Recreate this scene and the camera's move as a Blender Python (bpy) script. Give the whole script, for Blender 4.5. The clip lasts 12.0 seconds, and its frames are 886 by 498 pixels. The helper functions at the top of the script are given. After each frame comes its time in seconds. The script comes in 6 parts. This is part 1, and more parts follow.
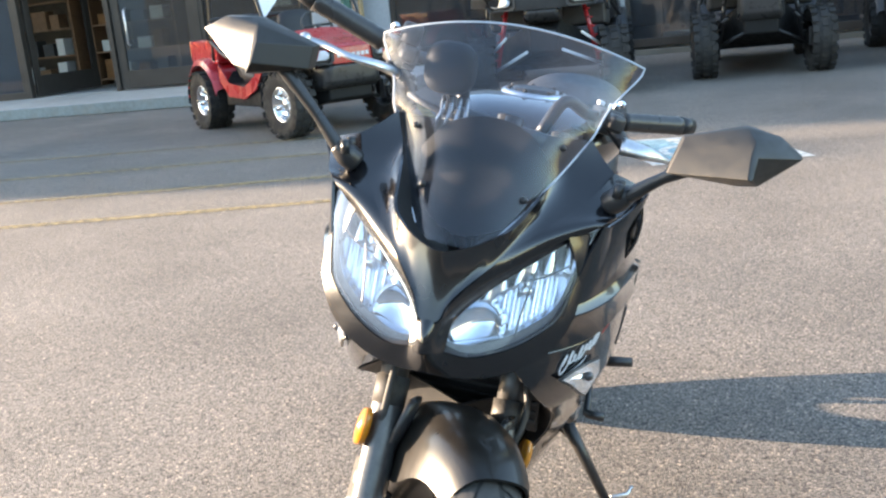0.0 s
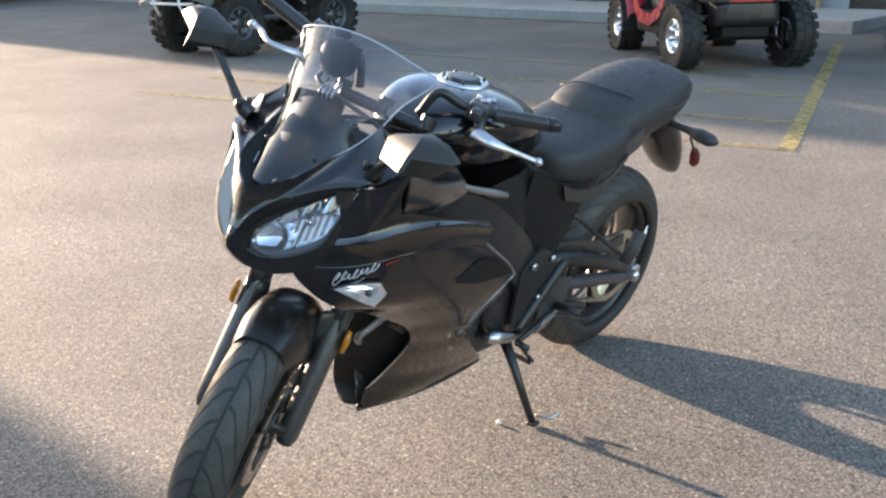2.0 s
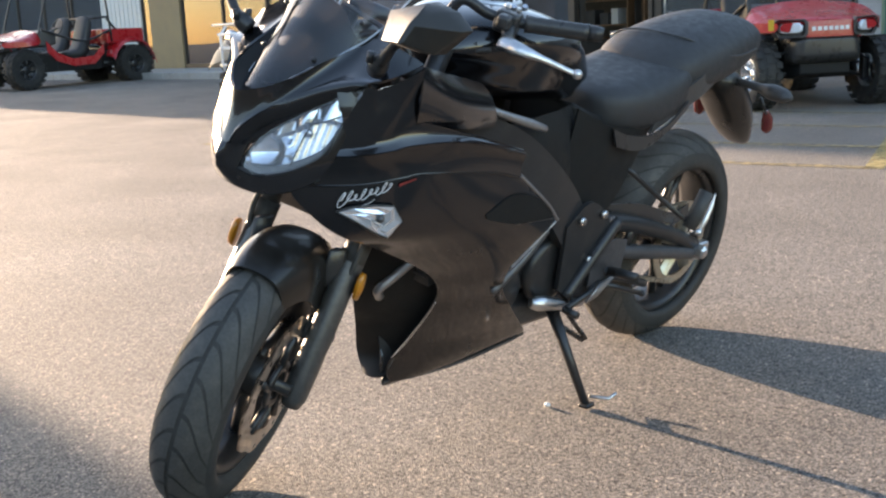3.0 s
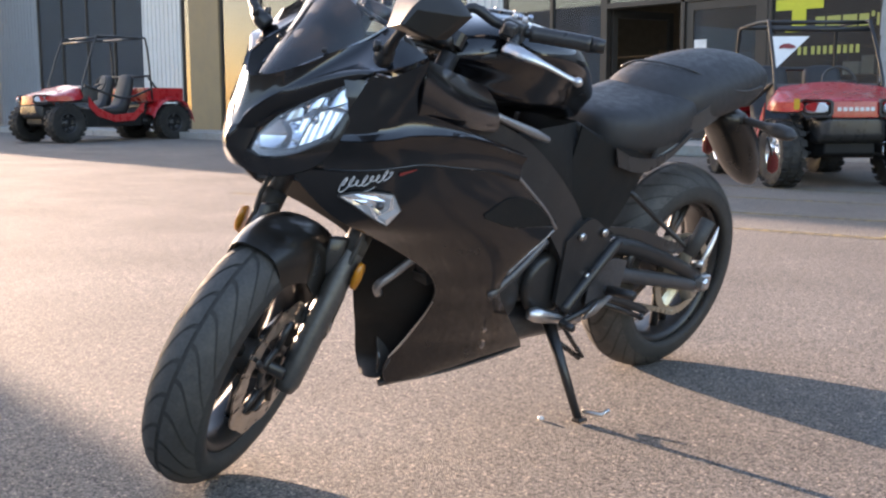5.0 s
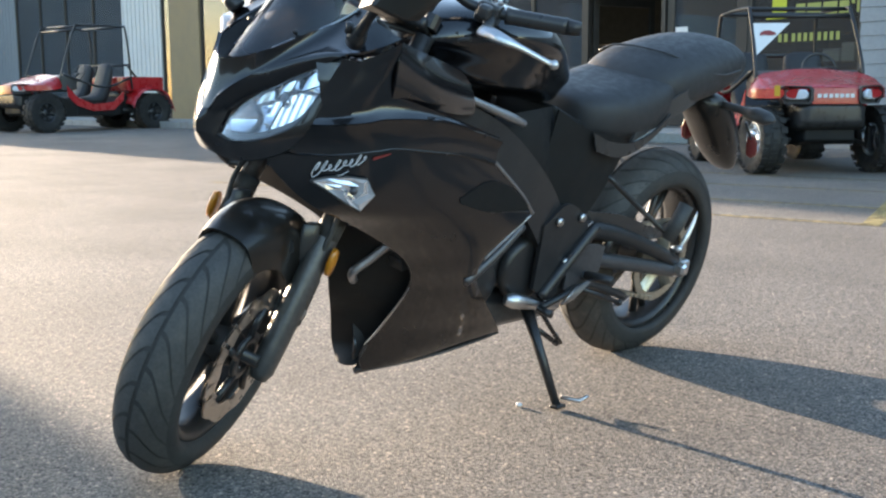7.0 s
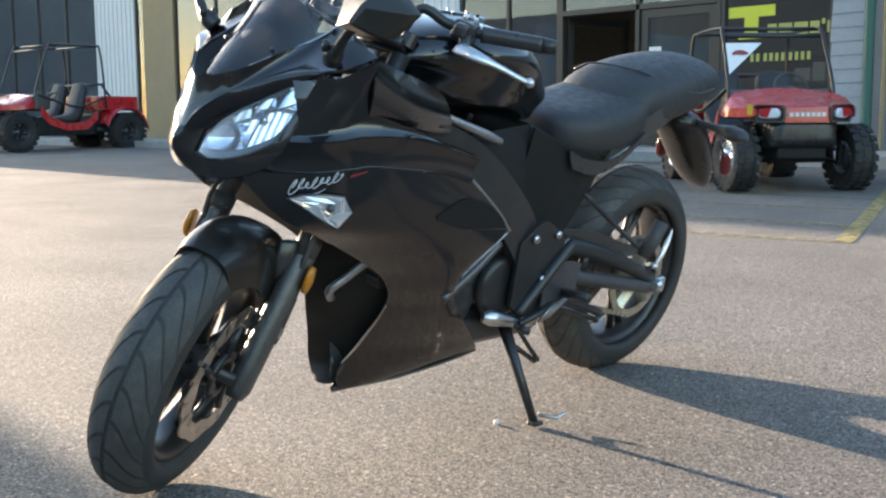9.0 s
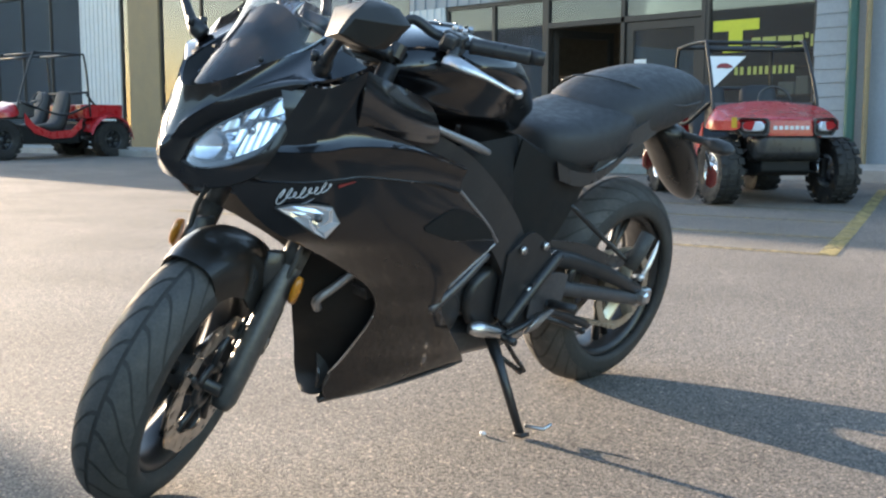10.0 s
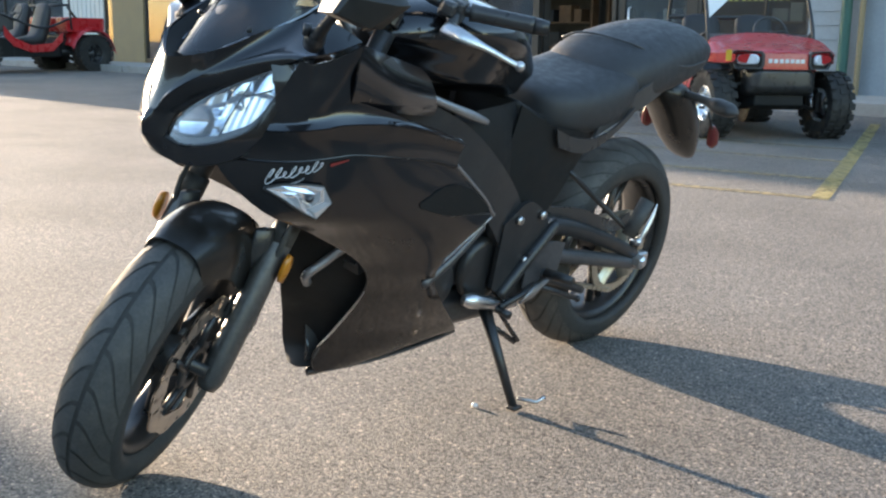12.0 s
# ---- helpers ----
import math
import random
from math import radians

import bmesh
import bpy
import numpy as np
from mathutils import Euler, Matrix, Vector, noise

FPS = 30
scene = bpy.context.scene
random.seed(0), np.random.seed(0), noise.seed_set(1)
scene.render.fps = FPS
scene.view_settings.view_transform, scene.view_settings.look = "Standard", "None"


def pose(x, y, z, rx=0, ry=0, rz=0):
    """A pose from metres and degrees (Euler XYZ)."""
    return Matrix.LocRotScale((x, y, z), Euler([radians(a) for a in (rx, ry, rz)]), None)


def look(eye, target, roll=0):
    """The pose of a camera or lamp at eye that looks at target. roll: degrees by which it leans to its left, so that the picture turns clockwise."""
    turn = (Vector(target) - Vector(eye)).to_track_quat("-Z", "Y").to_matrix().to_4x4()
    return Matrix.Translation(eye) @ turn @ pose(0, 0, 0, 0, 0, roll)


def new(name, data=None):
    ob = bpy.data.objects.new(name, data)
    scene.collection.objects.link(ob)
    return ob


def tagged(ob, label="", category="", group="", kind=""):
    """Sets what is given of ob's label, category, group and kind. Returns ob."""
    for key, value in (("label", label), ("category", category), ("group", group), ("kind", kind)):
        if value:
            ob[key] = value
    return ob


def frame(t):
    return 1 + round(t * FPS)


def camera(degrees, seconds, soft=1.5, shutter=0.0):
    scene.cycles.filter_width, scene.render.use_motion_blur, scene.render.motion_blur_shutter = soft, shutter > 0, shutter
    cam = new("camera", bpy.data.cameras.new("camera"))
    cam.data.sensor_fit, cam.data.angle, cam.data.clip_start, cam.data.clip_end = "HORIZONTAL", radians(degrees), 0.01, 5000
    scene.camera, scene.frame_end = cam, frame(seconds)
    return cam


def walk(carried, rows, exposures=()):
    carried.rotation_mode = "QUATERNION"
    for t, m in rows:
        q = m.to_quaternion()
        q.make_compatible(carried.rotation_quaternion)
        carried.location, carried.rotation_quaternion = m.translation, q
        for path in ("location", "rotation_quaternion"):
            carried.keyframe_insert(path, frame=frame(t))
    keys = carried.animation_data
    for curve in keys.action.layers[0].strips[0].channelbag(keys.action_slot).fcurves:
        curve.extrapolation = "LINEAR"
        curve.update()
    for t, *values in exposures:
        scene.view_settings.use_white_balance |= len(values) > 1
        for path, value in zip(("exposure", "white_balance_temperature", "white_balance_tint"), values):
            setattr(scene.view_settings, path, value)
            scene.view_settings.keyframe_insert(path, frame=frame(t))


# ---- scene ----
cam = camera(46.0, 12.0, soft=2.3)
PATH = [
    (0, (0.516, -2.058, 1.165), (0.037, -0.171, 0.704), -5.7),
    (0.5, (0.893, -2.230, 1.290), (0.123, -0.447, 0.809), -5.8),
    (1, (1.271, -2.171, 1.305), (0.253, -0.536, 0.768), -4.5),
    (1.5, (1.613, -2.067, 1.306), (0.423, -0.550, 0.776), -1.7),
    (2, (1.866, -2.024, 1.310), (0.599, -0.586, 0.740), -1.0),
    (2.5, (1.896, -1.817, 1.227), (0.547, -0.459, 0.646), -0.4),
    (3, (1.788, -1.787, 0.920), (0.386, -0.422, 0.509), -2.9),
    (3.2, (1.772, -1.788, 0.828), (0.357, -0.405, 0.539), -2.3),
    (5, (1.891, -1.810, 0.765), (0.438, -0.461, 0.501), -0.2),
    (5.5, (1.877, -1.787, 0.756), (0.432, -0.432, 0.481), -0.5),
    (6, (1.884, -1.783, 0.758), (0.451, -0.414, 0.485), -0.2),
    (6.5, (1.885, -1.781, 0.754), (0.455, -0.412, 0.469), -0.3),
    (8.5, (1.886, -1.789, 0.754), (0.468, -0.405, 0.483), -0.8),
    (9, (1.886, -1.786, 0.751), (0.486, -0.380, 0.502), -0.4),
    (9.5, (1.880, -1.784, 0.750), (0.488, -0.369, 0.510), -0.5),
    (10, (1.880, -1.789, 0.751), (0.499, -0.360, 0.522), 0.0),
    (10.5, (1.885, -1.791, 0.750), (0.503, -0.361, 0.536), 0.3),
    (11, (1.879, -1.793, 0.749), (0.499, -0.362, 0.530), 0.5),
    (11.5, (1.868, -1.783, 0.747), (0.486, -0.357, 0.513), 0.9),
    (12, (1.796, -1.732, 0.860), (0.453, -0.300, 0.475), 1.0),
]
walk(cam, [(t, look(eye, target, roll)) for t, eye, target, roll in PATH],
     exposures=[(0.0, 3.02, 6900, 13), (1.0, 2.92, 6500, 10), (2.0, 2.62, 6900, 15), (3.0, 2.50, 7100, 17), (4.0, 2.52, 7100, 20), (5.0, 2.52, 7000, 24), (5.5, 2.52, 6700, 17), (6.5, 2.52, 6500, 10), (12.0, 2.52, 6500, 10)])

# light: low sun from beyond the row of parked vehicles, clear sky
SUN_HEIGHT = 8.0
SUN_WAY = Vector((1.0, -0.035, 0.0)).normalized()
world = bpy.data.worlds.new("sky")
scene.world = world
world.use_nodes = True
wn = world.node_tree
bg = wn.nodes["Background"]
sky = wn.nodes.new("ShaderNodeTexSky")
sky.sky_type = "NISHITA"
sky.sun_disc = False
sky.sun_elevation = radians(SUN_HEIGHT)
sky.sun_rotation = math.atan2(-SUN_WAY.x, -SUN_WAY.y)
sky.dust_density = 1.0
sky.ozone_density = 1.5
wn.links.new(sky.outputs[0], bg.inputs[0])
bg.inputs[1].default_value = 0.15
sun = new("sun", bpy.data.lights.new("sun", "SUN"))
sun.data.energy = 3.8
sun.data.angle = radians(0.6)
sun.data.color = (1.0, 0.80, 0.60)
toward = -SUN_WAY * math.cos(radians(SUN_HEIGHT)) + Vector((0, 0, math.sin(radians(SUN_HEIGHT))))
sun.matrix_world = toward.to_track_quat("Z", "Y").to_matrix().to_4x4()

# ---- materials ----
def mat(name, colour, rough=0.5, metal=0.0, vary=0.15, scale=40.0, bump=0.0, coat=0.0, speck=0.0, grime=0.0, spec=0.5):
    """Painted, plastic, rubber or metal surface with fine grain and broad wear in its colour and gloss."""
    m = bpy.data.materials.new(name)
    m.use_nodes = True
    nt = m.node_tree
    b = nt.nodes["Principled BSDF"]
    b.inputs["Metallic"].default_value = metal
    b.inputs["Coat Weight"].default_value = coat
    b.inputs["Coat Roughness"].default_value = 0.08
    b.inputs["Specular IOR Level"].default_value = spec
    co = nt.nodes.new("ShaderNodeTexCoord")
    fine = nt.nodes.new("ShaderNodeTexNoise")
    fine.inputs["Scale"].default_value = scale
    fine.inputs["Detail"].default_value = 4.0
    broad = nt.nodes.new("ShaderNodeTexNoise")
    broad.inputs["Scale"].default_value = max(0.6, scale / 14.0)
    broad.inputs["Detail"].default_value = 3.0
    nt.links.new(co.outputs["Object"], fine.inputs["Vector"])
    nt.links.new(co.outputs["Object"], broad.inputs["Vector"])
    add = nt.nodes.new("ShaderNodeMath")
    add.operation = "ADD"
    nt.links.new(fine.outputs["Fac"], add.inputs[0])
    nt.links.new(broad.outputs["Fac"], add.inputs[1])
    ramp = nt.nodes.new("ShaderNodeMapRange")
    ramp.inputs["From Min"].default_value = 0.6
    ramp.inputs["From Max"].default_value = 1.4
    ramp.inputs["To Min"].default_value = 1.0 - vary
    ramp.inputs["To Max"].default_value = 1.0 + vary
    nt.links.new(add.outputs[0], ramp.inputs["Value"])
    mul = nt.nodes.new("ShaderNodeVectorMath")
    mul.operation = "SCALE"
    mul.inputs[0].default_value = colour
    nt.links.new(ramp.outputs[0], mul.inputs["Scale"])
    last = mul.outputs[0]
    if grime:
        dirt = nt.nodes.new("ShaderNodeTexNoise")
        dirt.inputs["Scale"].default_value = scale / 5.0
        dirt.inputs["Detail"].default_value = 6.0
        nt.links.new(co.outputs["Object"], dirt.inputs["Vector"])
        edge = nt.nodes.new("ShaderNodeMapRange")
        edge.inputs["From Min"].default_value = 0.5
        edge.inputs["From Max"].default_value = 0.75
        edge.inputs["To Max"].default_value = grime
        nt.links.new(dirt.outputs["Fac"], edge.inputs["Value"])
        mix = nt.nodes.new("ShaderNodeMix")
        mix.data_type = "RGBA"
        nt.links.new(edge.outputs[0], mix.inputs[0])
        nt.links.new(last, mix.inputs[6])
        mix.inputs[7].default_value = (0.22, 0.19, 0.15, 1)
        last = mix.outputs[2]
    nt.links.new(last, b.inputs["Base Color"])
    rr = nt.nodes.new("ShaderNodeMapRange")
    rr.inputs["From Min"].default_value = 0.3
    rr.inputs["From Max"].default_value = 0.7
    rr.inputs["To Min"].default_value = max(0.02, rough * 0.8)
    rr.inputs["To Max"].default_value = min(1.0, rough * 1.25)
    nt.links.new(broad.outputs["Fac"], rr.inputs["Value"])
    nt.links.new(rr.outputs[0], b.inputs["Roughness"])
    if bump:
        bp = nt.nodes.new("ShaderNodeBump")
        bp.inputs["Strength"].default_value = 0.6
        bp.inputs["Distance"].default_value = bump
        nt.links.new(fine.outputs["Fac"], bp.inputs["Height"])
        nt.links.new(bp.outputs[0], b.inputs["Normal"])
    return m


def asphalt_mat(name, tone, warm, stone=230.0):
    """Worn asphalt: pale and dark aggregate in a grey binder, with stains and paler traffic patches."""
    m = bpy.data.materials.new(name)
    m.use_nodes = True
    nt = m.node_tree
    b = nt.nodes["Principled BSDF"]
    b.inputs["Roughness"].default_value = 0.85
    co = nt.nodes.new("ShaderNodeTexCoord")
    cells = nt.nodes.new("ShaderNodeTexVoronoi")
    cells.inputs["Scale"].default_value = stone
    nt.links.new(co.outputs["Object"], cells.inputs["Vector"])
    grey = nt.nodes.new("ShaderNodeRGBToBW")
    nt.links.new(cells.outputs["Color"], grey.inputs[0])
    pick = nt.nodes.new("ShaderNodeValToRGB")
    pick.color_ramp.elements[0].position, pick.color_ramp.elements[0].color = 0.18, (tone * 0.44, tone * 0.395, tone * 0.355, 1)
    pick.color_ramp.elements[1].position, pick.color_ramp.elements[1].color = 0.85, (tone * 2.15, tone * 1.88, tone * 1.62, 1)
    mid = pick.color_ramp.elements.new(0.55)
    mid.color = (tone * warm * 1.03, tone * 0.975, tone * (2 - warm) * 0.91, 1)
    nt.links.new(grey.outputs[0], pick.inputs[0])
    broad = nt.nodes.new("ShaderNodeTexNoise")
    broad.inputs["Scale"].default_value = 0.9
    broad.inputs["Detail"].default_value = 7.0
    nt.links.new(co.outputs["Object"], broad.inputs["Vector"])
    wide = nt.nodes.new("ShaderNodeMapRange")
    wide.inputs["From Min"].default_value = 0.3
    wide.inputs["From Max"].default_value = 0.7
    wide.inputs["To Min"].default_value = 0.78
    wide.inputs["To Max"].default_value = 1.2
    nt.links.new(broad.outputs["Fac"], wide.inputs["Value"])
    fine = nt.nodes.new("ShaderNodeTexNoise")
    fine.inputs["Scale"].default_value = 420.0
    nt.links.new(co.outputs["Object"], fine.inputs["Vector"])
    mul = nt.nodes.new("ShaderNodeVectorMath")
    mul.operation = "SCALE"
    nt.links.new(pick.outputs[0], mul.inputs[0])
    nt.links.new(wide.outputs[0], mul.inputs["Scale"])
    odd = nt.nodes.new("ShaderNodeTexVoronoi")
    odd.inputs["Scale"].default_value = stone * 0.62
    nt.links.new(co.outputs["Object"], odd.inputs["Vector"])
    oddness = nt.nodes.new("ShaderNodeSeparateColor")
    nt.links.new(odd.outputs["Color"], oddness.inputs[0])
    rare = nt.nodes.new("ShaderNodeValToRGB")
    rare.color_ramp.interpolation = "CONSTANT"
    rare.color_ramp.elements[0].position, rare.color_ramp.elements[0].color = 0.0, (0.35, 0.35, 0.35, 1)
    rare.color_ramp.elements[1].position, rare.color_ramp.elements[1].color = 0.07, (1, 1, 1, 1)
    top = rare.color_ramp.elements.new(0.95)
    top.color = (2.0, 1.9, 1.75, 1)
    nt.links.new(oddness.outputs[0], rare.inputs[0])
    speck = nt.nodes.new("ShaderNodeVectorMath")
    speck.operation = "MULTIPLY"
    nt.links.new(mul.outputs[0], speck.inputs[0])
    nt.links.new(rare.outputs[0], speck.inputs[1])
    nt.links.new(speck.outputs[0], b.inputs["Base Color"])
    hgt = nt.nodes.new("ShaderNodeMath")
    hgt.operation = "ADD"
    nt.links.new(cells.outputs["Distance"], hgt.inputs[0])
    nt.links.new(fine.outputs["Fac"], hgt.inputs[1])
    bp = nt.nodes.new("ShaderNodeBump")
    bp.inputs["Strength"].default_value = 0.7
    bp.inputs["Distance"].default_value = 0.004
    bp.invert = True
    nt.links.new(hgt.outputs[0], bp.inputs["Height"])
    nt.links.new(bp.outputs[0], b.inputs["Normal"])
    return m


def glass_mat(name, tint, gloss_rough=0.02, ior=1.45, haze=0.0):
    """Thin clear or tinted sheet: lets light through, with gloss from the angle."""
    m = bpy.data.materials.new(name)
    m.use_nodes = True
    nt = m.node_tree
    nt.nodes.remove(nt.nodes["Principled BSDF"])
    out = nt.nodes["Material Output"]
    clear = nt.nodes.new("ShaderNodeBsdfTransparent")
    clear.inputs[0].default_value = (*tint, 1)
    gloss = nt.nodes.new("ShaderNodeBsdfGlossy")
    gloss.inputs["Roughness"].default_value = gloss_rough
    fres = nt.nodes.new("ShaderNodeFresnel")
    fres.inputs[0].default_value = ior
    mix = nt.nodes.new("ShaderNodeMixShader")
    nt.links.new(fres.outputs[0], mix.inputs[0])
    nt.links.new(clear.outputs[0], mix.inputs[1])
    nt.links.new(gloss.outputs[0], mix.inputs[2])
    last = mix.outputs[0]
    if haze:
        front_film = nt.nodes.new("ShaderNodeBsdfDiffuse")
        front_film.inputs[0].default_value = (0.58, 0.65, 0.80, 1)
        through_film = nt.nodes.new("ShaderNodeBsdfTranslucent")
        through_film.inputs[0].default_value = (0.58, 0.65, 0.80, 1)
        film = nt.nodes.new("ShaderNodeAddShader")
        nt.links.new(front_film.outputs[0], film.inputs[0])
        nt.links.new(through_film.outputs[0], film.inputs[1])
        mix2 = nt.nodes.new("ShaderNodeMixShader")
        mix2.inputs[0].default_value = haze
        nt.links.new(last, mix2.inputs[1])
        nt.links.new(film.outputs[0], mix2.inputs[2])
        last = mix2.outputs[0]
    nt.links.new(last, out.inputs[0])
    return m


def worn_paint(name, colour, cover=0.55, soft=0.12):
    """Road paint, partly worn through to the asphalt under it."""
    m = mat(name, colour, 0.7, vary=0.2, scale=60.0, bump=0.001)
    nt = m.node_tree
    b = nt.nodes["Principled BSDF"]
    out = nt.nodes["Material Output"]
    co = nt.nodes.new("ShaderNodeTexCoord")
    wear = nt.nodes.new("ShaderNodeTexNoise")
    wear.inputs["Scale"].default_value = 16.0
    wear.inputs["Detail"].default_value = 9.0
    wear.inputs["Roughness"].default_value = 0.75
    nt.links.new(co.outputs["Object"], wear.inputs["Vector"])
    cut = nt.nodes.new("ShaderNodeMapRange")
    cut.inputs["From Min"].default_value = cover - soft
    cut.inputs["From Max"].default_value = cover + soft
    nt.links.new(wear.outputs["Fac"], cut.inputs["Value"])
    clear = nt.nodes.new("ShaderNodeBsdfTransparent")
    mix = nt.nodes.new("ShaderNodeMixShader")
    nt.links.new(cut.outputs[0], mix.inputs[0])
    nt.links.new(b.outputs[0], mix.inputs[1])
    nt.links.new(clear.outputs[0], mix.inputs[2])
    nt.links.new(mix.outputs[0], out.inputs[0])
    return m


ASPHALT = asphalt_mat("asphalt", 0.143, 1.04, 250.0)
CONCRETE = mat("concrete", (0.36, 0.345, 0.32), 0.85, vary=0.18, scale=14.0, bump=0.002, grime=0.35)
YELLOW_LINE = worn_paint("yellow_road_paint", (0.36, 0.275, 0.10), 0.565, 0.18)
YELLOW_FAINT = worn_paint("faded_yellow_road_paint", (0.34, 0.25, 0.11), 0.51, 0.2)
BLUE_LINE = worn_paint("blue_road_paint", (0.23, 0.40, 0.475), 0.66, 0.3)
WHITE_LINE = worn_paint("white_road_paint", (0.56, 0.585, 0.57), 0.62, 0.22)
BLACK_PAINT = mat("gloss_black_paint", (0.0045, 0.0045, 0.0055), 0.22, vary=0.2, scale=300.0, coat=1.0, grime=0.004, spec=0.35)
BLACK_PLASTIC = mat("black_textured_plastic", (0.05, 0.048, 0.047), 0.42, vary=0.25, scale=500.0, bump=0.0004, grime=0.05)
DARK_PLASTIC = mat("satin_black_plastic", (0.035, 0.034, 0.034), 0.3, vary=0.25, scale=200.0, grime=0.03)
BLACK_METAL = mat("black_coated_metal", (0.02, 0.02, 0.021), 0.34, 0.0, vary=0.3, scale=120.0, grime=0.06)
SEAT_VINYL = mat("black_seat_vinyl", (0.028, 0.0275, 0.029), 0.56, vary=0.2, scale=700.0, bump=0.0006)
RUBBER = mat("tyre_rubber", (0.052, 0.050, 0.047), 0.62, vary=0.3, scale=180.0, bump=0.0006, grime=0.14)
MIRROR_SHELL = mat("mirror_shell_plastic", (0.028, 0.027, 0.025), 0.5, vary=0.2, scale=700.0, spec=0.5)
MATT_BLACK = mat("matt_black_plastic", (0.012, 0.012, 0.012), 0.6, vary=0.25, scale=200.0, spec=0.25)
DARK_RUBBER = mat("groove_rubber", (0.032, 0.031, 0.029), 0.7, vary=0.3, scale=120.0, bump=0.0006, grime=0.06)
DUSTY_RUBBER = mat("dusty_tyre_rubber", (0.018, 0.017, 0.016), 0.75, vary=0.35, scale=60.0, bump=0.002, grime=0.12)
CHROME = mat("polished_chrome", (0.82, 0.82, 0.83), 0.12, 1.0, vary=0.08, scale=80.0)
ALLOY = mat("bare_aluminium", (0.62, 0.62, 0.62), 0.33, 1.0, vary=0.15, scale=120.0, bump=0.0003)
SILVER = mat("silver_fork_metal", (0.55, 0.54, 0.52), 0.28, 1.0, vary=0.15, scale=150.0)
STEEL = mat("brushed_disc_steel", (0.5, 0.48, 0.45), 0.35, 1.0, vary=0.25, scale=220.0)
GREY_METAL = mat("grey_painted_metal", (0.10, 0.10, 0.105), 0.38, 0.6, vary=0.25, scale=90.0, grime=0.08)
FENDER_PAINT = mat("satin_black_fender", (0.012, 0.0105, 0.009), 0.32, vary=0.25, scale=200.0, coat=0.25, grime=0.02, spec=0.35)
FORK_GREY = mat("dark_fork_metal", (0.12, 0.118, 0.115), 0.36, 0.65, vary=0.25, scale=90.0, grime=0.05)
BRASS = mat("dull_chain_metal", (0.55, 0.53, 0.45), 0.4, 1.0, vary=0.3, scale=300.0)
REFLECTOR = mat("headlight_reflector", (0.62, 0.66, 0.72), 0.12, 0.95, vary=0.12, scale=60.0)
PALE_REFLECTOR = mat("signal_reflector", (0.86, 0.89, 0.94), 0.12, 0.72, vary=0.1, scale=80.0, coat=1.0)
# sky reflected in the buggy headlights, put into a pale base colour
SKYLIT_LAMP = mat("skylit_lamp_lens", (0.72, 0.77, 0.83), 0.22, 0.15, vary=0.15, scale=60.0, coat=1.0)
SATIN_METAL = mat("satin_grey_metal", (0.34, 0.34, 0.35), 0.36, 0.85, vary=0.2, scale=110.0, grime=0.06)
AMBER = mat("amber_reflector", (0.52, 0.19, 0.010), 0.3, vary=0.2, scale=300.0, coat=0.6)
RED_LENS = mat("red_reflector", (0.12, 0.012, 0.012), 0.22, vary=0.2, scale=300.0, coat=0.6)
RED_PAINT = mat("red_plastic_body", (0.42, 0.014, 0.018), 0.28, vary=0.15, scale=120.0, coat=0.4, grime=0.03)
WHITE_PAINT = mat("white_paint", (0.76, 0.76, 0.75), 0.4, vary=0.08, scale=60.0, grime=0.08)
WHITE_DECAL = mat("silver_white_decal", (0.7, 0.7, 0.72), 0.35, vary=0.1, scale=100.0)
RED_DECAL = mat("red_decal", (0.24, 0.03, 0.025), 0.35, vary=0.1, scale=100.0)
# haze here: bluish veil of scattered sky light put into the screen's colour
SCREEN_GLASS = glass_mat("smoked_windscreen", (0.70, 0.76, 0.87), 0.03, 1.55, haze=0.016)
LENS_GLASS = glass_mat("clear_lens", (0.93, 0.95, 0.97), 0.02, 1.5, haze=0.028)
SHOP_GLASS = glass_mat("shop_window_glass", (0.62, 0.64, 0.62), 0.02, 1.8, haze=0.02)
GREEN_PAINT = mat("dark_green_plastic", (0.068, 0.080, 0.064), 0.45, vary=0.25, scale=60.0, grime=0.15)
SIDING = mat("grey_metal_siding", (0.28, 0.30, 0.32), 0.45, vary=0.12, scale=20.0, grime=0.12)
WHITE_SIDING = mat("white_metal_siding", (0.62, 0.63, 0.62), 0.45, vary=0.08, scale=20.0, grime=0.1)
BROWN_FRAME = mat("dark_bronze_frame", (0.05, 0.042, 0.036), 0.4, 0.3, vary=0.2, scale=60.0)
TAN_POST = mat("tan_timber_post", (0.30, 0.22, 0.12), 0.7, vary=0.25, scale=30.0, bump=0.002)
GREEN_POST = mat("green_painted_post", (0.04, 0.11, 0.085), 0.5, vary=0.2, scale=40.0)
INTERIOR = mat("dim_shop_wall", (0.11, 0.075, 0.05), 0.8, vary=0.3, scale=6.0)
SHELF_WOOD = mat("brown_shelf_wood", (0.22, 0.12, 0.065), 0.6, vary=0.3, scale=18.0)
BLUE_CURB = mat("teal_painted_kerb", (0.20, 0.245, 0.25), 0.7, vary=0.25, scale=20.0, grime=0.5)
SIGN_PALE = mat("pale_sign_vinyl", (0.36, 0.36, 0.09), 0.4, vary=0.1, scale=30.0)
SIGN_YELLOW = mat("yellow_sign_vinyl", (0.56, 0.56, 0.03), 0.4, vary=0.1, scale=30.0)
YELLOW_TAG = mat("yellow_plastic_tag", (0.60, 0.36, 0.02), 0.5, vary=0.1, scale=60.0)
